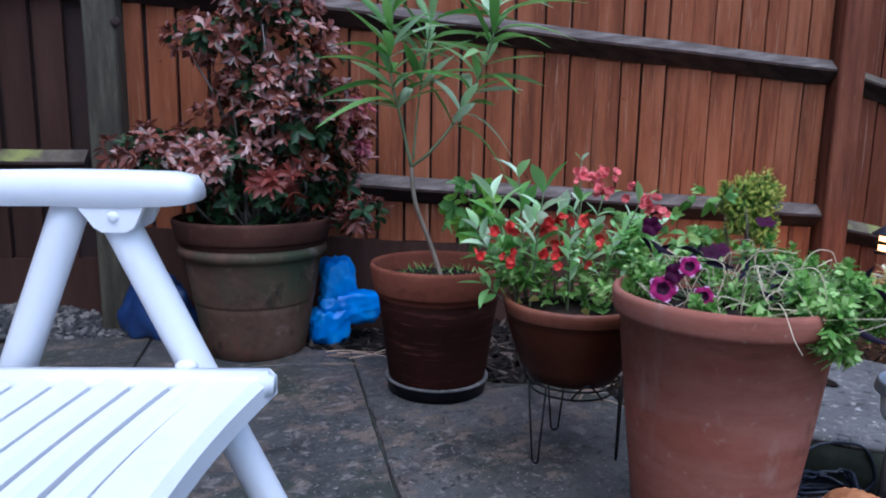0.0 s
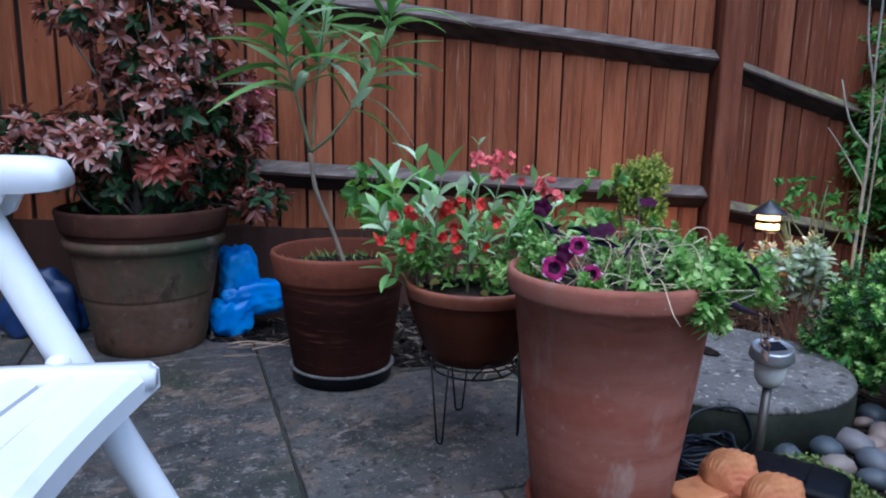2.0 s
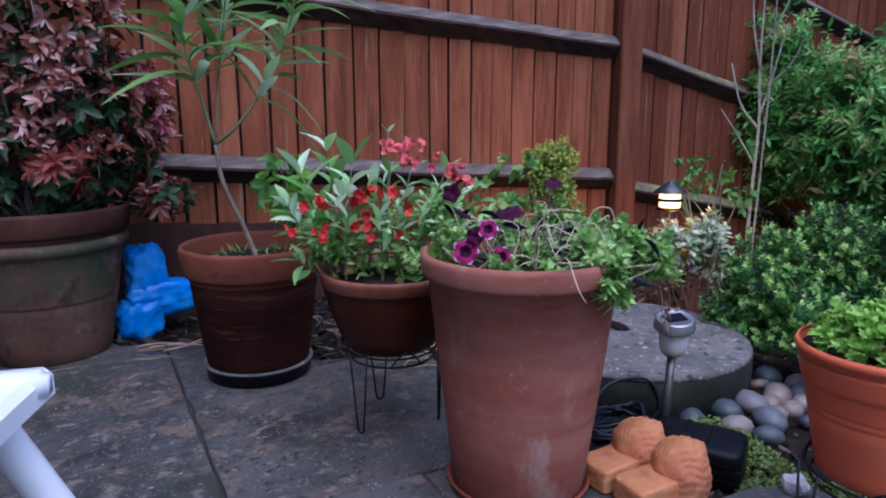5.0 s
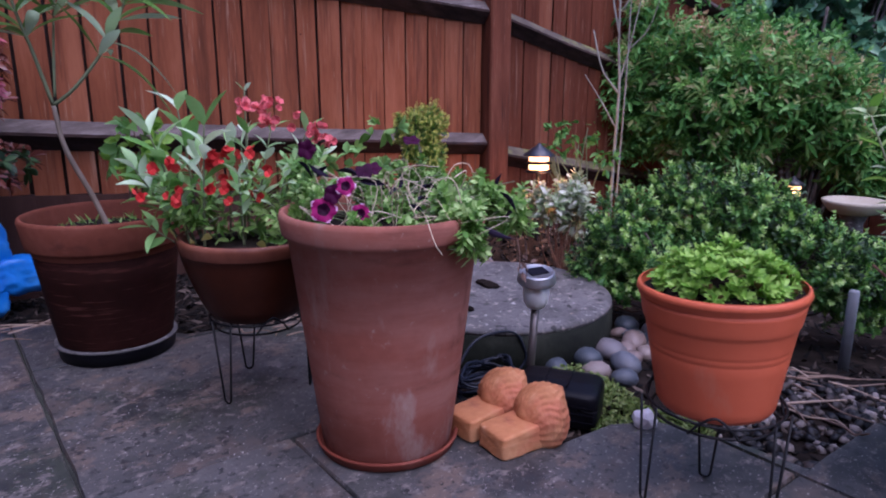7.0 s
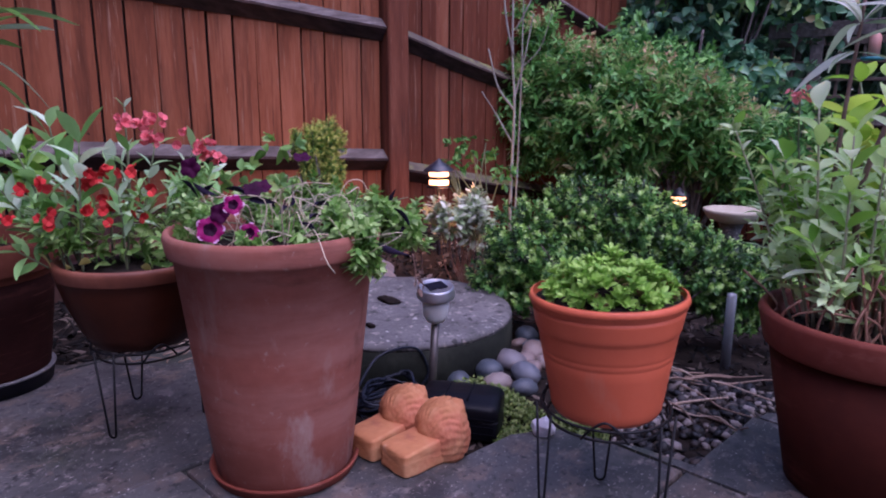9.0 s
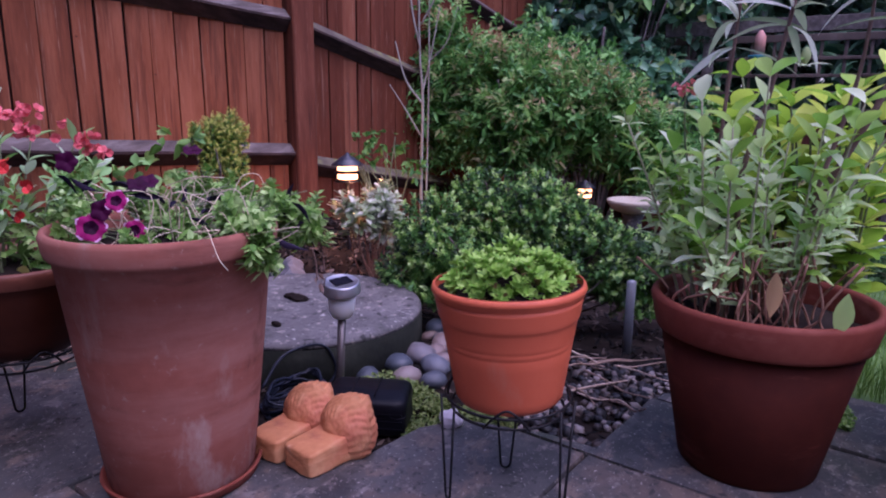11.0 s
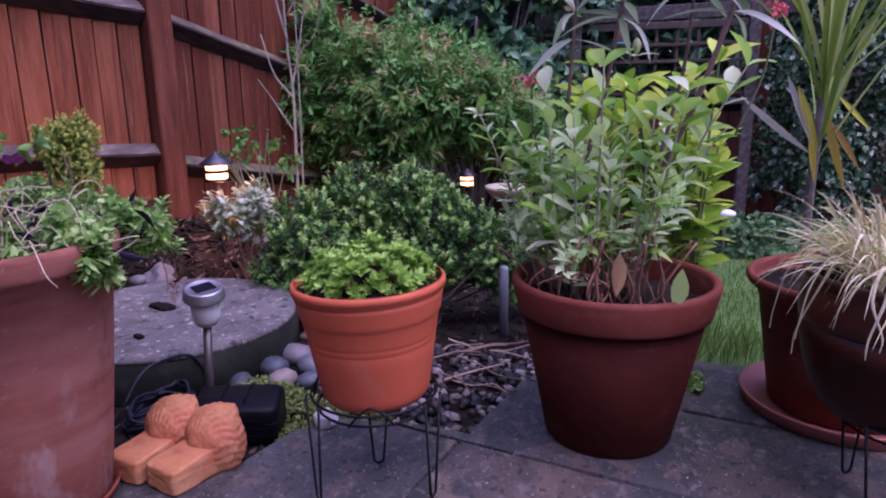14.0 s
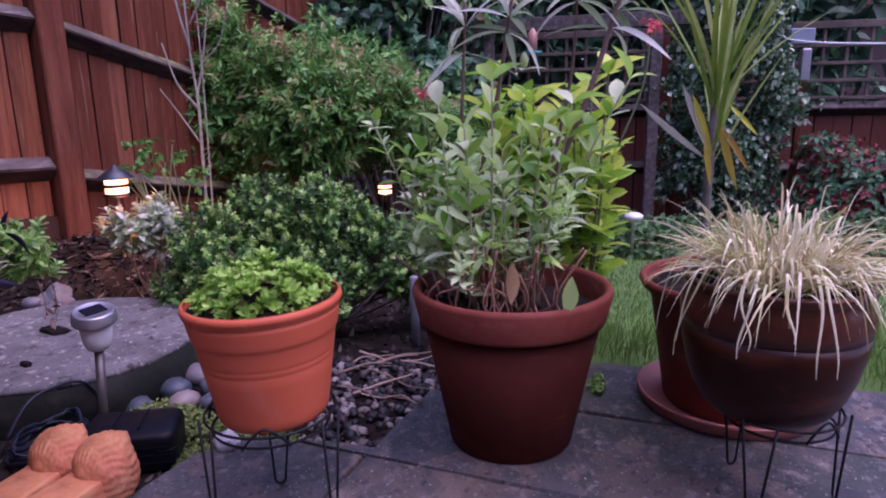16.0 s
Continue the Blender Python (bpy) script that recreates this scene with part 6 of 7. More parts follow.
# Twigs on the beds.
rng = np.random.default_rng(33)


def twig(p, length, way, mat=M_TWIG, radius=0.0035, label="pale dry twig lying on the bed"):
    way = np.array([math.cos(way), math.sin(way)])
    pts = []
    for i in range(4):
        q = np.array(p[:2]) + way * length * i / 3 + rng.normal(size=2) * 0.008
        inside_z = 0.0 if inside(q[0], q[1], PATIO) else ground_height(*q)
        pts.append((q[0], q[1], max(inside_z, ground_height(*p[:2])) + 0.012 + rng.random() * 0.012))
    v, f = sweep(smooth_line(pts, 4), list(np.linspace(radius, radius * 0.5, 13)), 6)
    return tagged(mesh_object("twig", v, f, mat), label, "twig", "twigs")


for k in range(13):
    twig((rng.uniform(1.72, 2.05), rng.uniform(0.12, 0.36)), rng.uniform(0.08, 0.22), rng.uniform(-2.6, -0.6), radius=rng.uniform(0.0022, 0.0044))
for k in range(6):
    twig((0.74 + rng.uniform(-.03, .1), 1.95 + rng.uniform(-.06, .12)), rng.uniform(0.12, 0.2), rng.uniform(-0.6, 0.1), radius=0.0024)
for k in range(7):
    twig((rng.uniform(1.18, 1.5), rng.uniform(1.3, 1.65)), rng.uniform(0.08, 0.16), rng.uniform(-1.5, 1), radius=0.0022)

# Low moss-like ground cover beside the patio edge.
moss = thing("ground_cover", (1.50, 0.56, -0.02), "low green creeping ground cover at the patio edge", "ground cover")
n = 5200
c = rng.uniform(0, 6.28, n)
q = np.sqrt(rng.random(n))
P = np.stack([0.10 * q * np.cos(c) + 0.03 * np.sin(c * 3), 0.22 * q * np.sin(c) + 0.03 * np.cos(c * 2), rng.uniform(0, 0.016, n)], 1)
P[:, 0] += P[:, 1] * 0.15
keep = np.array([off_patio(x + 1.50, y + 0.56) or rng.random() < 0.12 for x, y, _ in P])
P = P[keep]
leaves("foliage", P, np.stack([rng.normal(size=len(P)), rng.normal(size=len(P)), np.full(len(P), 0.8)], 1), rng.normal(size=(len(P), 3)) * .4 + [0, 0, 1], 0.012, 0.008, L_MOSS, moss, "", "stuff", rows=2)


# Solar stake light.
solar = thing("solar_light", (1.473, 0.734, -0.04), "stainless steel solar stake light with frosted lens", "garden light")
ax = Vector((0.046, 0.010, 0.31))


def along(profile, at, ax_v):
    q = ax_v.to_track_quat('Z', 'Y').to_matrix().to_4x4()
    v, f = lathe(profile, 32)
    m = Matrix.Translation(at) @ q
    return [m @ Vector(p) for p in v], f


v, f = along([(0.0095, 0), (0.0095, 0.225), (0.0, 0.226)], Vector((0, 0, 0)), ax)
mesh_object("stake", v, f, material("dull_steel", [(0.11, 0.095, 0.09), (0.19, 0.17, 0.16)], 8, 60, 0.45, 0.1, metal=0.7), solar)
hx = Vector((-0.045, -0.030, 0.31))
neck = ax.normalized() * 0.215
v, f = along([(0.014, 0.0), (0.022, 0.001), (0.0285, 0.014), (0.033, 0.064), (0.0, 0.065)], neck, hx)
mesh_object("lens", v, f, M_FROST, solar, "frosted glass lens")
v, f = along([(0.031, 0.062), (0.042, 0.062), (0.0424, 0.0621), (0.0445, 0.0645), (0.0445, 0.065), (0.0441, 0.0715), (0.0438, 0.0722), (0.0415, 0.0842), (0.0412, 0.0848), (0.0395, 0.0872), (0.0392, 0.0874), (0.0372, 0.0878), (0.0370, 0.0876), (0.0362, 0.0870), (0.0, 0.0870)], neck, hx)
solar_cap = mesh_object("cap", v, f, M_STEEL, solar)
m = Matrix.Translation(neck + hx.normalized() * 0.0882) @ hx.to_track_quat('Z', 'Y').to_matrix().to_4x4() @ Matrix.Rotation(radians(25), 4, 'Z')
part("solar_panel", box_mesh((0.044, 0.034, 0.003), 0.0005, m=m), M_PANEL, solar_cap, "dark solar cell")
stake2 = tagged(turned("metal_stake", [(0.013, 0), (0.013, 0.235), (0.010, 0.239), (0.0, 0.239)], material("galvanised", [(0.20, 0.205, 0.22), (0.30, 0.305, 0.32)], 9, 60, 0.5, 0.1, metal=0.2), None, "", 20), "grey metal stake standing in the bed", "stake")
stake2.matrix_world = pose(2.17, 0.195, ground_height(2.17, 0.195) - 0.02)

# Terracotta pot feet shaped with a scrolled, grooved head.



def pot_foot(x, y, turn):
    ob = thing("pot_foot", (x, y, 0), "orange terracotta pot foot with carved rounded head", "pot foot", "pot feet", "", turn)
    bm = rounded_box((0.064, 0.039, 0.026), 11, 0.022, 6, x * 9)
    for v in bm.verts:
        v.co.x += 0.060
        v.co.z *= 0.92 + 1.2 * v.co.x
    part("step", bm, M_FOOT, ob, smooth=True)
    bm = bmesh.new()
    bmesh.ops.create_icosphere(bm, subdivisions=6, radius=1)
    for v in bm.verts:
        p = v.co.copy()
        ang = math.atan2(p.y, p.z)
        groove = 0.020 * math.sin(ang * 26 + 2.6 * math.sin(p.x * 5 + p.z * 2)) * (1 - abs(p.x) ** 4) * (0.7 + 0.8 * noise.noise(p * 4))
        curl = 0.06 * noise.noise(p * 2.2) + 0.02 * noise.noise(p * 9) + 0.16 * math.exp(-((p - Vector((0.55, -0.25, 0.8))).length / 0.22) ** 2)
        v.co = p * (1 + groove + curl)
        v.co = Vector((v.co.x * 0.050 + 0.118, v.co.y * 0.060, max(0.0, v.co.z * 0.070 + 0.040)))
        if v.co.z > 0.06:
            v.co.x += 0.1 * (v.co.z - 0.06)
    part("head", bm, M_FOOT, ob, smooth=True)
    return ob


pot_foot(1.152, 0.612, -17)
pot_foot(1.163, 0.697, -12)

# Transformer, cable coil.
box = thing("transformer", (1.400, 0.611, -0.02), "black plastic garden transformer box with fine grooves", "transformer", "", "", -72)
bm = rounded_box((0.088, 0.058, 0.043), 8, 0.01)
for v in bm.verts:
    if v.co.z > 0.05:
        v.co.z -= 0.16 * max(0.0, -0.01 - v.co.y)
part("casing", bm, M_BLACK, box, smooth=True)
for k in range(3):
    part("rib", box_mesh((0.164, 0.004, 0.006), 0.0018, (0, -0.059, 0.022 + 0.016 * k), 2), M_BLACK, box)
part("groove_rail", box_mesh((0.004, 0.09, 0.004), 0.0015, (0.02, 0.005, 0.0865), 2), M_BLACK, box)
part("groove_rail", box_mesh((0.004, 0.09, 0.004), 0.0015, (-0.03, 0.005, 0.0865), 2), M_BLACK, box)
coil = thing("cable_coil", (1.415, 0.813, -0.02), "loose coil of dark blue garden cable", "cable")
runs = []
for k in range(9):
    pts = []
    ra, rb, z = rng.uniform(0.06, 0.095), rng.uniform(0.04, 0.065), -0.012 + 0.006 * k
    for i in range(26):
        t = 2 * math.pi * i / 26
        pts.append((ra * math.cos(t) + rng.normal() * 0.003, rb * math.sin(t) + rng.normal() * 0.003, z + 0.006 * math.sin(3 * t + k) + 0.012))
    runs.append((pts, 0.004, True))
each_bar("loop", runs, M_CABLE, coil, "", 6)
v, f = sweep(smooth_line([(1.36, 0.86, 0.03), (1.43, 0.85, 0.085), (1.52, 0.81, 0.085), (1.55, 0.79, 0.02), (1.53, 0.80, -0.02)], 8), 0.0035, 6)
tagged(mesh_object("cable", v, f, M_CABLE), "dark blue cable looping past the concrete slab", "cable")
bm = bmesh.new()
bmesh.ops.create_icosphere(bm, subdivisions=2, radius=0.024)
for v in bm.verts:
    v.co *= 1 + 0.35 * noise.noise(v.co * 60)
quartz = tagged(part("quartz_stone", bm, material("quartz", [(0.4, 0.37, 0.4), (0.62, 0.58, 0.6)], 40, 90, 0.4, 0.4)), "pale lumpy quartz stone on the patio edge", "stone")
quartz.matrix_world = pose(1.44, 0.437, 0.010)
bm = bmesh.new()
bmesh.ops.create_icosphere(bm, subdivisions=3, radius=1)
for v in bm.verts:
    v.co = Vector((v.co.x * 0.10, v.co.y * 0.07, v.co.z * 0.075)) * (1 + 0.3 * noise.noise(v.co * 1.7))
rock = tagged(part("rock", bm, material("blue_grey_rock", [(0.06, 0.065, 0.08), (0.13, 0.135, 0.155)], 9, 70, 0.7, 0.6), smooth=False), "grey angular rock behind the concrete slab", "stone")
rock.matrix_world = pose(2.30, 1.49, -0.02, 0, 0, 30)
pebble(2.20, 1.50, 0.035, "pale rounded pebble beside a rock", 0.02)

# Flat soil-coloured patches added in place of dark mossy holes in the slab.
for x, y, s in ((1.79, 1.08, 0.042), (1.575, 0.985, 0.015)):
    bm = rounded_box((s, s * 0.55, 0.005), 3, 0.3, 3, x)
    bit = tagged(part("hole_patch", bm, M_SOIL, smooth=True), "dark flat patch standing in for a mossy hole in the slab", "stone")
    bit.matrix_world = pose(x, y, 0.090, 0, 0, 70)
twig((2.24, 1.16), 0.14, 2.6, radius=0.003, label="pale twig lying at the slab edge")
twig((2.28, 1.28), 0.14, -1.1, radius=0.003, label="pale curved root behind the slab")
twig((2.12, 0.95), 0.12, -1.4, radius=0.0035, label="pale twig lying at the slab edge")
twig((2.20, 0.92), 0.16, -1.2, radius=0.003, label="pale twig lying at the slab edge")

weed = thing("weed", (1.80, -0.305, 0.0), "small green weed growing from a patio joint", "weeds")
sprigs(weed, rng, [((0, 0, 0.015), (0.05, 0.025, 0.012))], 18, 0.03, 0.016, (L_PETUNIA, L_PETUNIA), 3, 3, 1.0, 0.6)


# Tier lights.
M_CAP = material("painted_cap", [(0.012, 0.013, 0.020), (0.024, 0.026, 0.038)], 12, 90, 0.35, 0.1, spec=0.5)


def tier_light(place, size, label):
    ob = thing("tier_light", place, label, "garden light", "lit garden lights")
    s = size
    turned("stake", [(0.10 * s, 0), (0.10 * s, 1.0 * s), (0.0, 1.0 * s)], M_BLACK, ob, "", 16)
    glass = turned("lamp", [(0.36 * s, 1.0 * s), (0.43 * s, 1.04 * s), (0.43 * s, 1.78 * s), (0.0, 1.8 * s)], M_LAMP, ob, "glowing warm lamp glass", 32)
    for z in (0.98, 1.34):
        turned("louvre", [(0.435 * s, z * s), (0.56 * s, z * s), (0.56 * s, (z + .04) * s), (0.435 * s, (z + .12) * s)], M_BLACK, glass, "black louvre ring", 32)
    turned("cap", [(0.435 * s, 1.70 * s), (0.68 * s, 1.68 * s), (0.68 * s, 1.73 * s), (0.34 * s, 1.98 * s), (0.12 * s, 2.12 * s), (0.04 * s, 2.22 * s), (0.0, 2.23 * s)], M_CAP, ob, "blue-grey conical cap", 32)
    return ob


z1 = 0.449 - 2.23 * 0.092
tier_light((2.536, 1.368, z1), 0.092, "lit black tiered garden lamp with conical cap")
lamp_stake = tagged(turned("lamp_stake", [(0.007, 0), (0.007, 0.5), (0.0, 0.5)], M_BLACK, None, "", 12), "thin black stake below a garden lamp", "stake")
lamp_stake.matrix_world = pose(2.536, 1.368, z1 - 0.49)
tier_light((4.58, 0.86, 0.105 - 1.70 * 0.10), 0.10, "lit garden lamp half hidden behind shrubs")
for p, e in (((2.485, 1.305, 0.315), 3.2), ((4.52, 0.84, 0.05), 0.5)):
    lp = new("lamp_light", bpy.data.lights.new("lamp_light", 'POINT'))
    lp.data.energy, lp.data.color, lp.data.shadow_soft_size = e, (1.0, 0.45, 0.14), 0.03
    lp.location = p

# Blue plastic bag behind the pots: crumpled, creased lumps.
bag = thing("plastic_bag", (0.88, 2.28, -0.03), "crumpled bright blue plastic bag behind the pots", "plastic bag")


def crumple(name, at, half, seed, floor_z):
    bm = bmesh.new()
    bmesh.ops.create_icosphere(bm, subdivisions=4, radius=1)
    off = Vector((seed * 3.1, seed * 1.7, seed * 0.9))
    for v in bm.verts:
        p = v.co.copy()
        box_out = (abs(p.x) ** 4 + abs(p.y) ** 4 + abs(p.z) ** 4) ** -0.25
        cell = noise.voronoi(p * 1.9 + off)[0]
        q = box_out * (0.96 + 0.14 * (cell[1] - cell[0]) - 0.26 * abs(noise.noise(p * 1.7 + off)) - 0.20 * abs(noise.noise(p * 4.2 + off)) - 0.10 * abs(noise.noise(p * 9 + off)))
        v.co = Vector((at[0] + p.x * half[0] * q, at[1] + p.y * half[1] * q, max(floor_z, at[2] + p.z * half[2] * q)))
    return part(name, bm, M_BAG, bag, smooth=True)


crumple("upper_fold", (-0.010, 0.01, 0.212), (0.070, 0.05, 0.108), 1, 0.0)
crumple("lower_fold", (0.030, 0.0, 0.122), (0.128, 0.055, 0.066), 2, 0.0)
crumple("loose_end", (-0.045, -0.01, 0.066), (0.082, 0.045, 0.080), 3, 0.0)
bm = bmesh.new()
bmesh.ops.create_icosphere(bm, subdivisions=4, radius=1)
for v in bm.verts:
    p = v.co.copy()
    q = 1 + 0.35 * noise.noise(p * 1.9 + Vector((5, 0, 0))) - 0.12 * abs(noise.noise(p * 7.0))
    v.co = Vector((p.x * 0.12 * q, p.y * 0.06 * q, max(-0.5, p.z) * 0.15 * q))
bag = tagged(part("plastic_bag", bm, material("navy_bag", [(0.01, 0.025, 0.09), (0.02, 0.05, 0.16)], 7, 60, 0.35, 0.15), smooth=True), "dark blue plastic sack behind a terracotta pot", "plastic bag")
bag.matrix_world = pose(0.29, 2.50, 0.07, 0, 0, -20)


# ---- shrubs and background ----
def g(x, y):
    return ground_height(x, y)


rng = np.random.default_rng(41)
SC = lambda a, w, z: tuple(spot((1.977, 1.466), a, w, z - g(1.977, 1.466)))
coni = thing("conifer", (1.977, 1.466, g(1.977, 1.466)), "small golden-tipped dwarf conifer beside the fence", "conifer")
lobes = [(SC(0.005, 0, 0.545), (0.060, 0.060, 0.075)), (SC(-0.045, 0, 0.50), (0.065, 0.06, 0.10)), (SC(-0.10, 0.02, 0.53), (0.026, 0.026, 0.06)), (SC(0.02, -0.02, 0.44), (0.05, 0.05, 0.06))]
tips, _ = lobes_points(rng, lobes, 14, 0.4)
each_bar("stem", branches(rng, (0, 0, 0), tips, 0.004, 0.01), M_BARK, coni, "", 5)
sprigs(coni, rng, lobes, 950, 0.030, 0.012, (L_CONIFER, L_CONIFER_TIP), 8, 3, 0.3, 0.3, 0.9, 0.35, 0.35, 2, 0.5)
sprigs(coni, rng, [(c, tuple(0.8 * q for q in r)) for c, r in lobes], 200, 0.03, 0.013, (L_PIERIS_GREEN, L_BUSH), 6, 3, 0.3, 0.3, 0.9, 0.3, 0.35, 2, 0.3)
rng = np.random.default_rng(42)
BOX = (2.225, 0.565)
SB = lambda a, w, z: tuple(spot(BOX, a, w, z - 0.028 - g(*BOX)))
lobes = [(SB(-0.25, 0.0, 0.26), (0.14, 0.15, 0.13)), (SB(-0.10, 0.06, 0.345), (0.10, 0.12, 0.13)), (SB(0.07, 0.0, 0.35), (0.10, 0.10, 0.125)), (SB(0.25, 0.02, 0.22), (0.12, 0.14, 0.125)), (SB(0.0, -0.03, 0.17), (0.29, 0.2, 0.14)),
         (SB(-0.33, -0.03, 0.15), (0.08, 0.11, 0.10)), (SB(0.16, 0.06, 0.31), (0.08, 0.1, 0.10)), (SB(0.36, 0.04, 0.17), (0.1, 0.12, 0.13)), (SB(0.46, 0.10, 0.16), (0.09, 0.12, 0.13))]
boxs = shrub("box_shrub", (*BOX, g(*BOX)), "dense dark green small-leaved evergreen shrub behind the pots", [(c, tuple(0.8 * q for q in r)) for c, r in lobes],
             16000, 0.018, [(L_YEW, 0.5), (L_PIERIS_GREEN, 0.5)], 42, 50, M_BARK, up=0.6, spread=0.5, width=0.45, tuft=6, tuft_step=0.006, shell=0.5, rows=2)
lobes += [((2.06 - BOX[0], 0.88 - BOX[1], 0.082 - g(*BOX)), (0.05, 0.10, 0.014)), ((2.10 - BOX[0], 0.78 - BOX[1], 0.10 - g(*BOX)), (0.08, 0.10, 0.05))]
sprigs(boxs, rng, lobes, 1150, 0.062, 0.021, (L_YEW, L_YEW_TIP), 8, 4, 0.9, 0.45, 0.5, 0.72, 0.3, 2)
spires = [(SB(a, w, z), (0.012, 0.012, 0.03)) for a, w, z in ((0.075, -0.02, 0.475), (0.05, 0.0, 0.46), (0.12, 0.0, 0.445), (0.02, 0.0, 0.45), (0.165, 0.02, 0.42), (0.10, -0.05, 0.43), (-0.15, 0.0, 0.44), (-0.07, 0.05, 0.46), (0.29, 0.0, 0.335), (-0.25, 0.0, 0.385))]
sprigs(boxs, rng, spires, 45, 0.075, 0.015, (L_YEW, L_YEW_TIP), 9, 4, 3.0, 0.45, 0.5, 0.3, 0.15, 2)
SU = lambda a, w, z: tuple(spot((3.976, 1.053), a, w, z - 0.043 - g(3.976, 1.05)))
BUSH_LOBES = [(SU(-0.45, 0.0, 0.78), (0.24, 0.28, 0.42)), (SU(-0.08, 0.0, 0.66), (0.36, 0.38, 0.38)), (SU(0.33, 0.0, 0.66), (0.28, 0.30, 0.22)), (SU(0.58, 0.0, 0.50), (0.18, 0.24, 0.22)), (SU(-0.68, 0.12, 0.55), (0.18, 0.25, 0.36)), (SU(0.12, 0.15, 0.82), (0.26, 0.26, 0.16))]
bush = shrub("leafy_bush", (3.976, 1.053, g(3.976, 1.05)), "large rounded leafy green bush with reddish tips",
      [(c, tuple(0.9 * q for q in r)) for c, r in BUSH_LOBES],
      13000, 0.046, [(L_BUSH, 1.0)], 43, 40, M_BARK, up=0.35, spread=0.6, width=0.36, tuft=5, tuft_step=0.010, shell=0.6, droop=0.15, clump=(110, 0.14))
rng = np.random.default_rng(43)
sprigs(bush, rng, BUSH_LOBES, 900, 0.18, 0.078, (L_BUSH, L_BUSH_TIP), 8, 3, 0.8, 0.23, 0.6, 0.8, 0.45, 3, 0.3, 0.5)
long_shoots = [(SU(-0.5, 0.0, 1.15), (0.16, 0.1, 0.12)), (SU(-0.15, 0.0, 1.02), (0.2, 0.1, 0.08)), (SU(0.15, -0.05, 0.96), (0.2, 0.1, 0.07)), (SU(0.55, -0.05, 0.70), (0.15, 0.1, 0.12)), (SU(0.38, -0.12, 0.84), (0.18, 0.12, 0.08))]
sprigs(bush, rng, long_shoots, 170, 0.28, 0.055, (L_BUSH_TIP, L_BUSH_NEW), 10, 2, 1.2, 0.27, 0.6, 0.5, 0.35, 3, 0.25, 0.5)
rng = np.random.default_rng(44)
sapling = thing("sapling", (2.942, 1.241, g(2.942, 1.241)), "bare pale-barked sapling beside the fence", "tree")
for pts, r0 in (([(0, 0, 0), (0.0, 0.0, 0.4), (0.003, -0.005, 0.74), (0.0, 0.01, 1.0), (0.01, 0.02, 1.7)], 0.0082), ([(0.003, -0.005, 0.72), (-0.03, 0.06, 0.82), (-0.03, 0.11, 0.98)], 0.006),
                ([(0.003, 0, 0.76), (0.02, -0.03, 0.9), (0.03, -0.07, 1.12)], 0.005), ([(0.0, 0.005, 0.95), (0.0, 0.05, 1.15), (0, 0.07, 1.5)], 0.0055), ([(0.012, -0.012, 0.0), (0.02, -0.02, 0.5), (0.012, -0.03, 0.9), (0.02, -0.025, 1.6)], 0.0048), ([(0.0, 0.0, 0.58), (-0.02, 0.07, 0.70), (-0.01, 0.15, 0.80)], 0.004), ([(0.0, 0.0, 1.05), (0.02, -0.07, 1.2), (0.02, -0.10, 1.42)], 0.004), ([(0.02, -0.03, 0.9), (0.04, -0.10, 0.98), (0.04, -0.15, 1.12)], 0.003)):
    line = smooth_line(pts, 7)
    v, f = sweep(line, list(np.linspace(r0, r0 * 0.4, len(line))), 7)
    mesh_object("branch", v, f, M_PALE_BARK, sapling)
blades = thing("grass_tuft", (2.84, 1.11, g(2.84, 1.11)), "few upright yellow-green grass blades beside the fence", "grass plant")
bm5 = [leaf_mesh("blade", 0.36, 0.010, L_CORDY, d, 6, 0.45, 0.3) for d in (0.03, 0.1)]
for k in range(6):
    hang_leaf("blade", bm5[k % 2], blades, (rng.normal() * 0.02, rng.normal() * 0.03, 0), (rng.normal() * .1, rng.normal() * .1, 1), rng.uniform(-1, 1), rng.uniform(0.7, 1.1))
shrub("rose_shoots", (2.89, 1.37, g(2.89, 1.37)), "thin leafy shoots beside the fence", [((0, 0.12, 0.50), (0.05, 0.05, 0.05)), ((0.02, 0.02, 0.47), (0.06, 0.06, 0.06)), ((0, 0.15, 0.40), (0.05, 0.06, 0.05)), ((0.0, -0.12, 0.38), (0.04, 0.04, 0.05))], 230, 0.034, [(L_BUSH, 1.0)], 45, 14, M_STEM, width=0.5, category="plant", tuft=4)
vari = thing("variegated_plant", (2.36, 1.14, g(2.36, 1.14)), "cream-variegated low plant in front of the lamp", "plant")
SV = lambda a, w, z: tuple(spot((2.36, 1.14), a, w, z - g(2.36, 1.14)))
lobes = [(SV(-0.07, 0, 0.26), (0.07, 0.09, 0.08)), (SV(0.02, 0.03, 0.31), (0.08, 0.08, 0.06)), (SV(0.04, 0, 0.22), (0.06, 0.08, 0.06))]
tips, _ = lobes_points(rng, lobes, 24, 0.4)
each_bar("stem", branches(rng, (0, 0, 0), tips, 0.003, 0.02), M_STEM_RED, vari, "", 5)
sprigs(vari, rng, lobes, 60, 0.06, 0.050, (L_VARI, L_VARI), 5, 3, 1.0, 0.36, 0.6, 0.5, 0.3, 4, 0.2)
rosettes("red_leaves", vari, np.array([(0.02, 0.14, 0.34), (-0.02, 0.10, 0.33), (-0.08, -0.1, 0.1), (0.03, 0.17, 0.31)]), np.array([(0, 0, 1.0)] * 4), L_PIERIS_RED, 0.05, rng, 5)
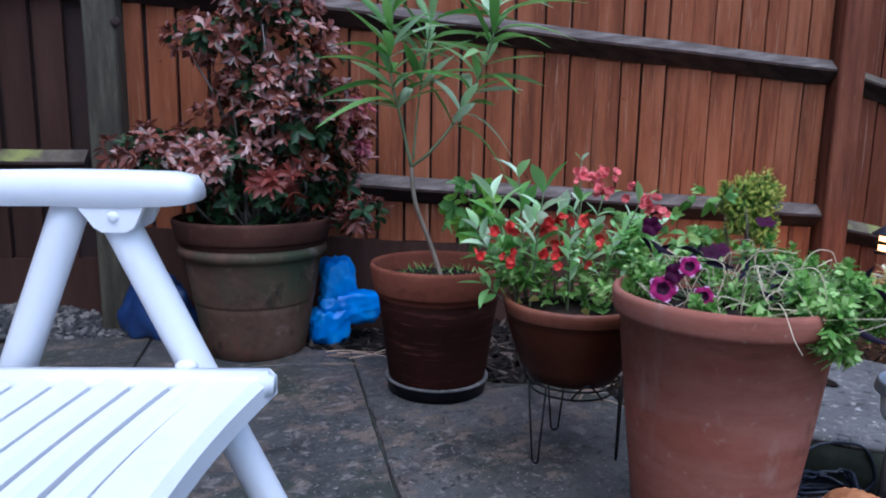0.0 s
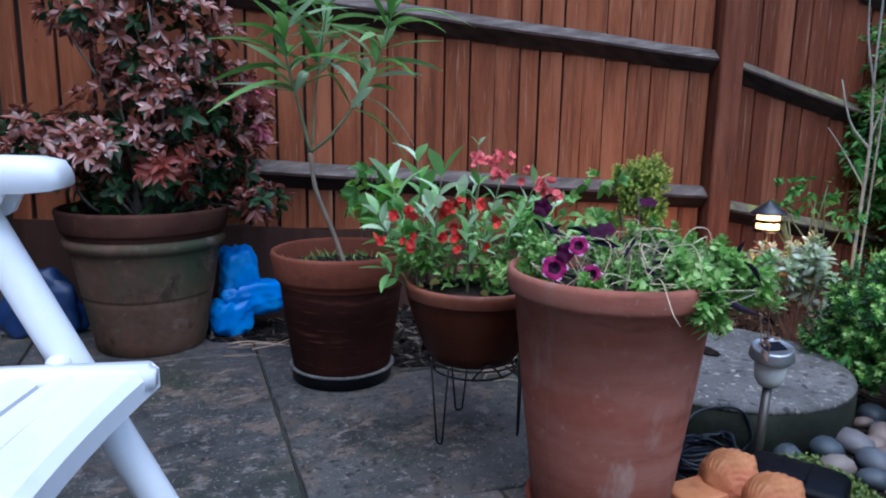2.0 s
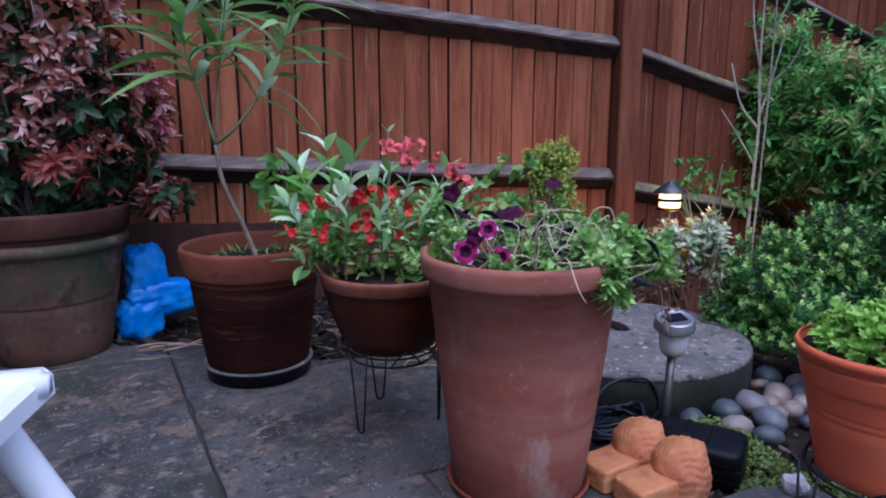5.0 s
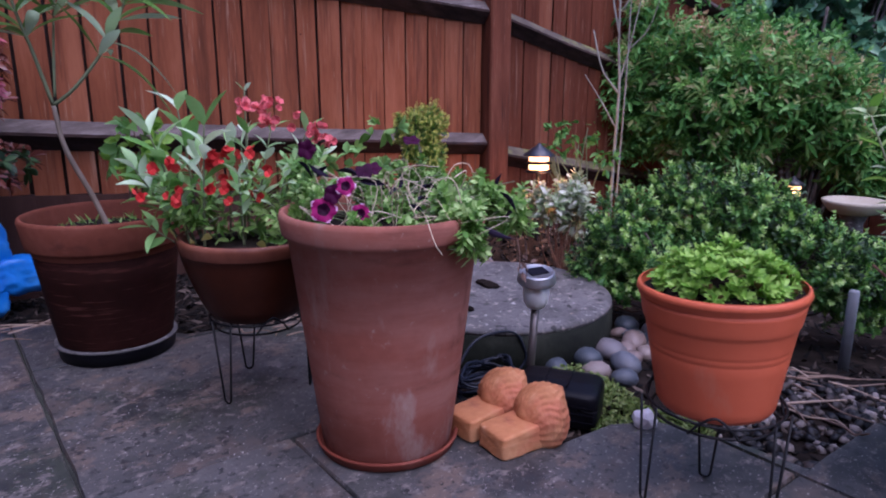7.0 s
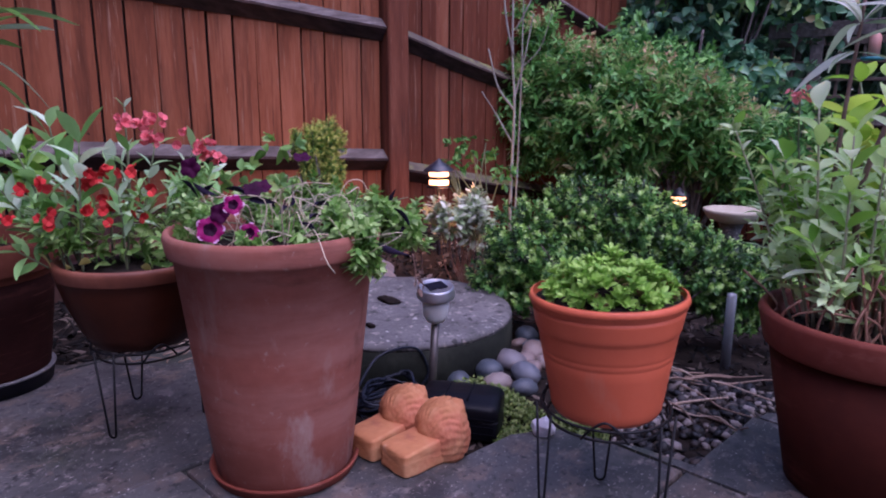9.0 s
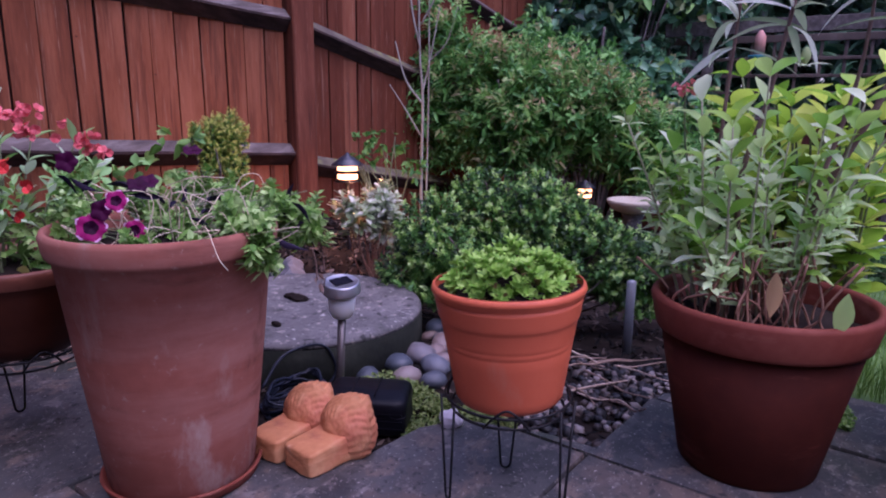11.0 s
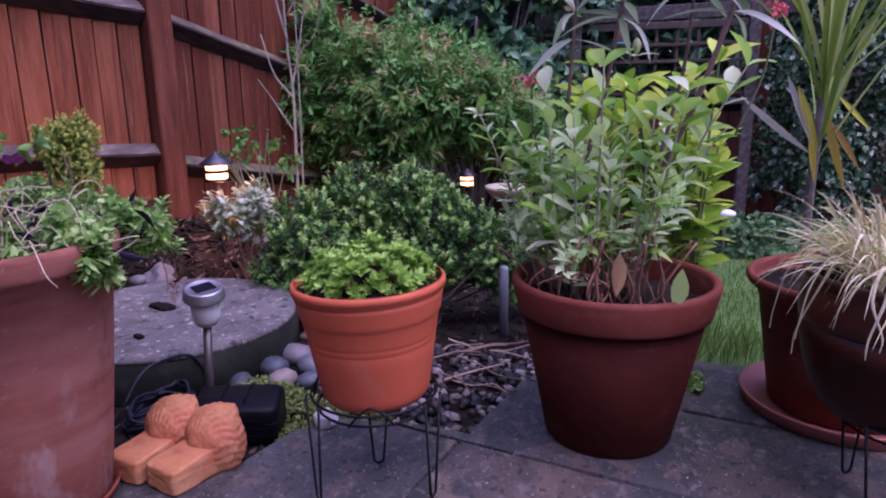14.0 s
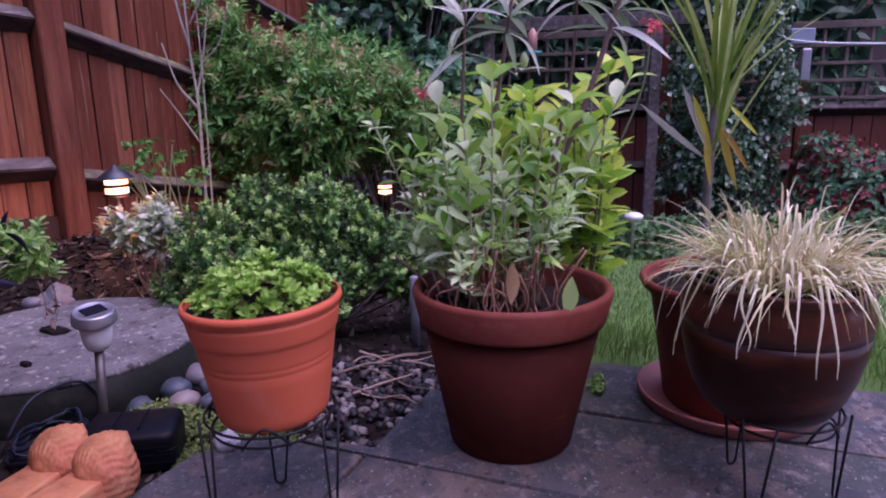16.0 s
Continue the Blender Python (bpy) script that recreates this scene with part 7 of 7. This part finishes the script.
shrub("bed_plant", (1.95, 1.72, g(1.95, 1.72)), "leafy green climber growing against the fence", [((-0.18, -0.20, 0.58), (0.08, 0.05, 0.045)), ((-0.25, 0.05, 0.44), (0.12, 0.06, 0.06)), ((-0.05, -0.08, 0.44), (0.12, 0.08, 0.07)), ((0.0, 0.0, 0.30), (0.3, 0.06, 0.14))], 420, 0.05,
      [(L_SAGE, 0.5), (L_PETUNIA, 0.5)], 47, 8, M_WOODY, width=0.55, category="plant", tuft=4)
shrub("bed_plant", (1.15, 1.84, g(1.15, 1.84)), "bright green rounded leaves in front of the fence", [((0.0, 0.0, 0.53), (0.07, 0.06, 0.07)), ((0.03, 0.0, 0.46), (0.05, 0.05, 0.05))], 150, 0.05,
      [(L_SAGE, 0.5), (L_CRESS, 0.5)], 48, 5, M_WOODY, width=0.6, category="plant", tuft=4)

bath = thing("bird_bath", (3.61, 0.41, g(3.61, .41)), "pale stone bird bath bowl on a pedestal", "bird bath")
zt = 0.185 - g(3.61, .41)
turned("pedestal", [(0.09, 0), (0.09, 0.03), (0.05, 0.06), (0.045, zt - 0.1), (0.06, zt - 0.06), (0.0, zt - 0.06)], M_CONCRETE, bath, "", 24)
turned("bowl", [(0.05, zt - 0.065), (0.10, zt - 0.05), (0.128, zt - 0.012), (0.13, zt), (0.115, zt), (0.09, zt - 0.02), (0.0, zt - 0.03)], material("pale_stone", [(0.30, 0.26, 0.18), (0.42, 0.37, 0.28)], 8, 70, 0.8, 0.3), bath, "", 32)

# Dense hedge and climbers at the back.
shrub("hedge", (5.17, 0.93, -0.49), "tall dense dark green hedge at the back of the garden",
      [((0.1, 1.3, 1.2), (0.5, 0.8, 1.3)), ((0.1, 0.3, 1.5), (0.5, 0.8, 1.1)), ((0.2, -0.35, 1.7), (0.5, 0.45, 0.9)), ((0.0, 0.7, 2.2), (0.6, 1.0, 0.7)), ((0.3, -0.3, 2.3), (0.5, 0.6, 0.5))],
      30000, 0.08, [(L_HEDGE, 0.66), (L_FAR, 0.2), (L_BUSH_TIP, 0.14)], 51, 40, M_BARK, up=0.3, spread=0.6, width=0.6, tuft=3, shell=0.6, category="hedge", stem_radius=0.02, clump=(150, 0.2))
shrub("ivy_column", (5.15, -1.347, -0.47), "thick column of ivy climbing at the back fence",
      [((0, 0, 0.5), (0.22, 0.36, 0.55)), ((0, 0, 1.1), (0.22, 0.36, 0.6)), ((0, -0.05, 1.7), (0.24, 0.4, 0.5))], 22000, 0.038,
      [(L_IVY, 1.0)], 52, 20, M_BARK, up=-0.2, spread=0.5, width=0.8, tuft=3, shell=0.6, category="ivy", stem_radius=0.015, clump=(110, 0.12))
shrub("red_shrub", (4.82, -2.14, -0.46), "dark red and green leafy shrub before the back fence",
      [((0, 0, 0.38), (0.3, 0.36, 0.36)), ((0.1, -0.6, 0.34), (0.3, 0.5, 0.34)), ((0.2, 0.15, 0.65), (0.15, 0.15, 0.2))], 9000, 0.055, [(L_REDBUSH, 0.4), (L_HEDGE, 0.6)], 53, 30, M_BARK, up=0.1, spread=0.6, width=0.5, tuft=3, shell=0.6)
shrub("ground_cover_bed", (4.21, -0.95, g(4.21, -.95)), "low leafy ground cover along the far lawn edge",
      [((0, 0, 0.09), (0.28, 0.5, 0.11)), ((0.15, 0.5, 0.1), (0.2, 0.4, 0.12)), ((0.15, -0.9, 0.1), (0.25, 0.7, 0.12))], 6500, 0.045, [(L_COVER, 1.0)], 54, 10, M_STEM, up=0.8, spread=0.5, width=0.6, tuft=3, category="ground cover")
shrub("yellow_shrub", (4.81, 0.17, -0.44), "yellow-green leafy shrub in front of the hedge", [((0, 0, 0.75), (0.25, 0.3, 0.35)), ((0.1, -0.2, 0.5), (0.25, 0.4, 0.35))], 4500, 0.06, [(L_BUSH_TIP, 0.3), (L_BUSH, 0.7)], 55, 20, M_BARK, width=0.45, tuft=3)
# Cordyline.
rng = np.random.default_rng(56)
cordy = thing("cordyline", (3.226, -0.863, g(3.226, -0.863)), "spiky cordyline with sword-shaped green and yellowing leaves", "cordyline")
line = smooth_line([(0, 0, 0), (0, 0.01, 0.4), (0, 0, 0.85)], 6)
v, f = sweep(line, 0.018, 10)
mesh_object("trunk", v, f, M_BARK, cordy)
cm = [leaf_mesh("leaf", 0.60, 0.021, L_CORDY, d, 8, 0.45, 0.3) for d in (0.03, 0.10, 0.2)]
co = [leaf_mesh("old_leaf", 0.34, 0.040, L_CORDY_OLD, d, 6, 0.45, 0.2) for d in (0.0, 0.05)]
for k in range(34):
    c = rng.uniform(0, 6.28)
    e = rng.uniform(0.9, 1.52)
    hang_leaf("leaf", cm[rng.integers(3)], cordy, (0, 0, rng.uniform(0.48, 0.90)), (math.cos(c) * math.cos(e), math.sin(c) * math.cos(e), math.sin(e)), rng.uniform(-1, 1), rng.uniform(0.8, 1.15))
SK = lambda a, z: Vector(spot((3.226, -0.863), a, -0.03, z - g(3.226, -0.863)))
cd = [leaf_mesh("old_leaf", 0.34, 0.030, L_CORDY_DRY, d, 6, 0.45, 0.2) for d in (0.0, 0.03)]
for a0, z0, a1, z1, me in ((0.02, 0.55, 0.10, 0.29, co[0]), (-0.09, 0.66, 0.0, 0.42, co[1]), (-0.13, 0.70, -0.02, 0.44, cd[0]), (-0.29, 0.62, -0.03, 0.40, cd[1]), (0.04, 0.52, 0.14, 0.36, co[1]), (-0.03, 0.50, 0.0, 0.30, co[0]), (0.05, 0.62, 0.16, 0.50, co[0])):
    p, q = SK(a0, z0), SK(a1, z1)
    hang_leaf("old_leaf", me, cordy, p, q - p, math.pi / 2 + rng.uniform(-0.5, 0.5), (q - p).length / 0.32)

# Pergola post and beam, bird table, cord, distant trees and house.
perg = thing("pergola", (0, 0, 0), "grey weathered timber post and beam of a small pergola", "pergola")
beam("post", (5.29, 0.23, -0.55), (5.29, 0.23, 1.16), 0.07, 0.07, M_RAIL, perg)
beam("post", (5.07, -0.89, -0.55), (5.07, -0.89, 1.16), 0.07, 0.07, M_RAIL, perg)
beam("crossbeam", (5.33, 0.52, 1.13), (5.02, -1.14, 1.13), 0.05, 0.09, M_RAIL, perg)
bird = thing("bird_feeder", (5.21, -1.86, -0.42), "grey-blue bird feeder house on a post", "bird feeder")
beam("pole", (0, 0, 0), (0, 0, 1.35), 0.04, 0.04, M_POST, bird)
part("feeder_box", box_mesh((0.12, 0.15, 0.10), 0.006, (0, 0.04, 1.42)), material("feeder_grey", [(0.16, 0.19, 0.25), (0.24, 0.28, 0.34)], 8, 60, 0.6, 0.1), bird)
part("seed_tube", box_mesh((0.05, 0.06, 0.2), 0.006, (-0.08, 0.02, 1.24)), M_STEEL, bird)
tube = thing("hanging_feeder", (5.10, -0.08, 0.0), "small hanging seed feeder with an orange tube and teal tray", "bird feeder")
turned("tube", [(0.0, 0.95), (0.032, 0.95), (0.032, 1.06), (0.012, 1.09), (0.0, 1.10)], material("orange_tube", [(0.40, 0.16, 0.12), (0.5, 0.24, 0.18)], 8, 60, 0.5, 0.1), tube, "", 16)
turned("tray", [(0.0, 0.925), (0.06, 0.925), (0.065, 0.945), (0.0, 0.948)], material("teal_tray", [(0.03, 0.16, 0.17), (0.05, 0.24, 0.25)], 8, 60, 0.5, 0.1), tube, "", 16)
bars("hanger", [([(0, 0, 1.095), (0, 0, 1.20)], 0.003, False)], M_WIRE, tube)
v, f = lathe([(0.0, -0.4), (0.008, -0.4), (0.008, 0.0), (0.02, 0.0), (0.05, 0.025), (0.052, 0.04), (0.03, 0.052), (0.0, 0.055)], 20)
lawn_lamp = tagged(mesh_object("lawn_light", v, f, M_WHITE), "small white dome light on a stake at the lawn's edge", "garden light")
lawn_lamp.location = (4.04, -0.665, -0.03)
v, f = sweep(smooth_line([(5.17, -1.64, 1.06), (5.12, -1.85, 0.96), (4.97, -2.9, 0.93), (4.77, -4.2, 1.0)], 6), 0.006, 6)
tagged(mesh_object("washing_line", v, f, M_WHITE), "thin white washing line cord", "cord")

for k, (x, y, h, r) in enumerate(((8.5, 4.0, 6.0, 2.0), (9.0, 1.0, 6.5, 2.1), (8.6, -1.6, 5.5, 1.7), (9.5, -7.2, 6.0, 2.0), (7.5, 6.5, 6, 2.0))):
    shrub("tree", (x, y, -0.6), "tall dark leafy tree beyond the garden", [((0, 0, h * 0.6), (r, r, h * 0.36)), ((0.3, 0.9, h * 0.4), (r * 0.7, r * 0.8, h * 0.3)), ((0, -0.8, h * 0.45), (r * 0.7, r * 0.8, h * 0.3)), ((-0.5, 0, h * 0.25), (r * .8, r * .9, h * 0.22))],
          8000, 0.22, [(L_FAR, 0.7), (L_HEDGE, 0.3)], 60 + k, 26, M_BARK, up=-0.1, spread=0.7, width=0.5, tuft=4, shell=0.4, category="tree", stem_radius=0.06, clump=(90, 0.55))
house = thing("house", (15.5, -8.6, -0.6), "distant brick house with an orange tiled roof", "house", "", "", 20)
M_BRICK = material("far_brick", [(0.2, 0.10, 0.08), (0.3, 0.15, 0.11)], 6, 60, 0.85, 0.3)
part("wall", box_mesh((4, 7, 2.4), 0.02, (0, 0, 1.2)), M_BRICK, house)
bm = bmesh.new()
q = [bm.verts.new(p) for p in ((-2.3, -3.7, 2.35), (2.3, -3.7, 2.35), (2.3, 3.7, 2.35), (-2.3, 3.7, 2.35), (0, -3.7, 4.2), (0, 3.7, 4.2))]
for fc in ((0, 1, 4), (3, 5, 2), (0, 4, 5, 3), (1, 2, 5, 4), (0, 3, 2, 1)):
    bm.faces.new([q[i] for i in fc])
bmesh.ops.recalc_face_normals(bm, faces=bm.faces)
part("roof", bm, material("roof_tile", [(0.28, 0.10, 0.06), (0.4, 0.16, 0.10)], 5, 50, 0.8, 0.4), house, "orange tiled roof")
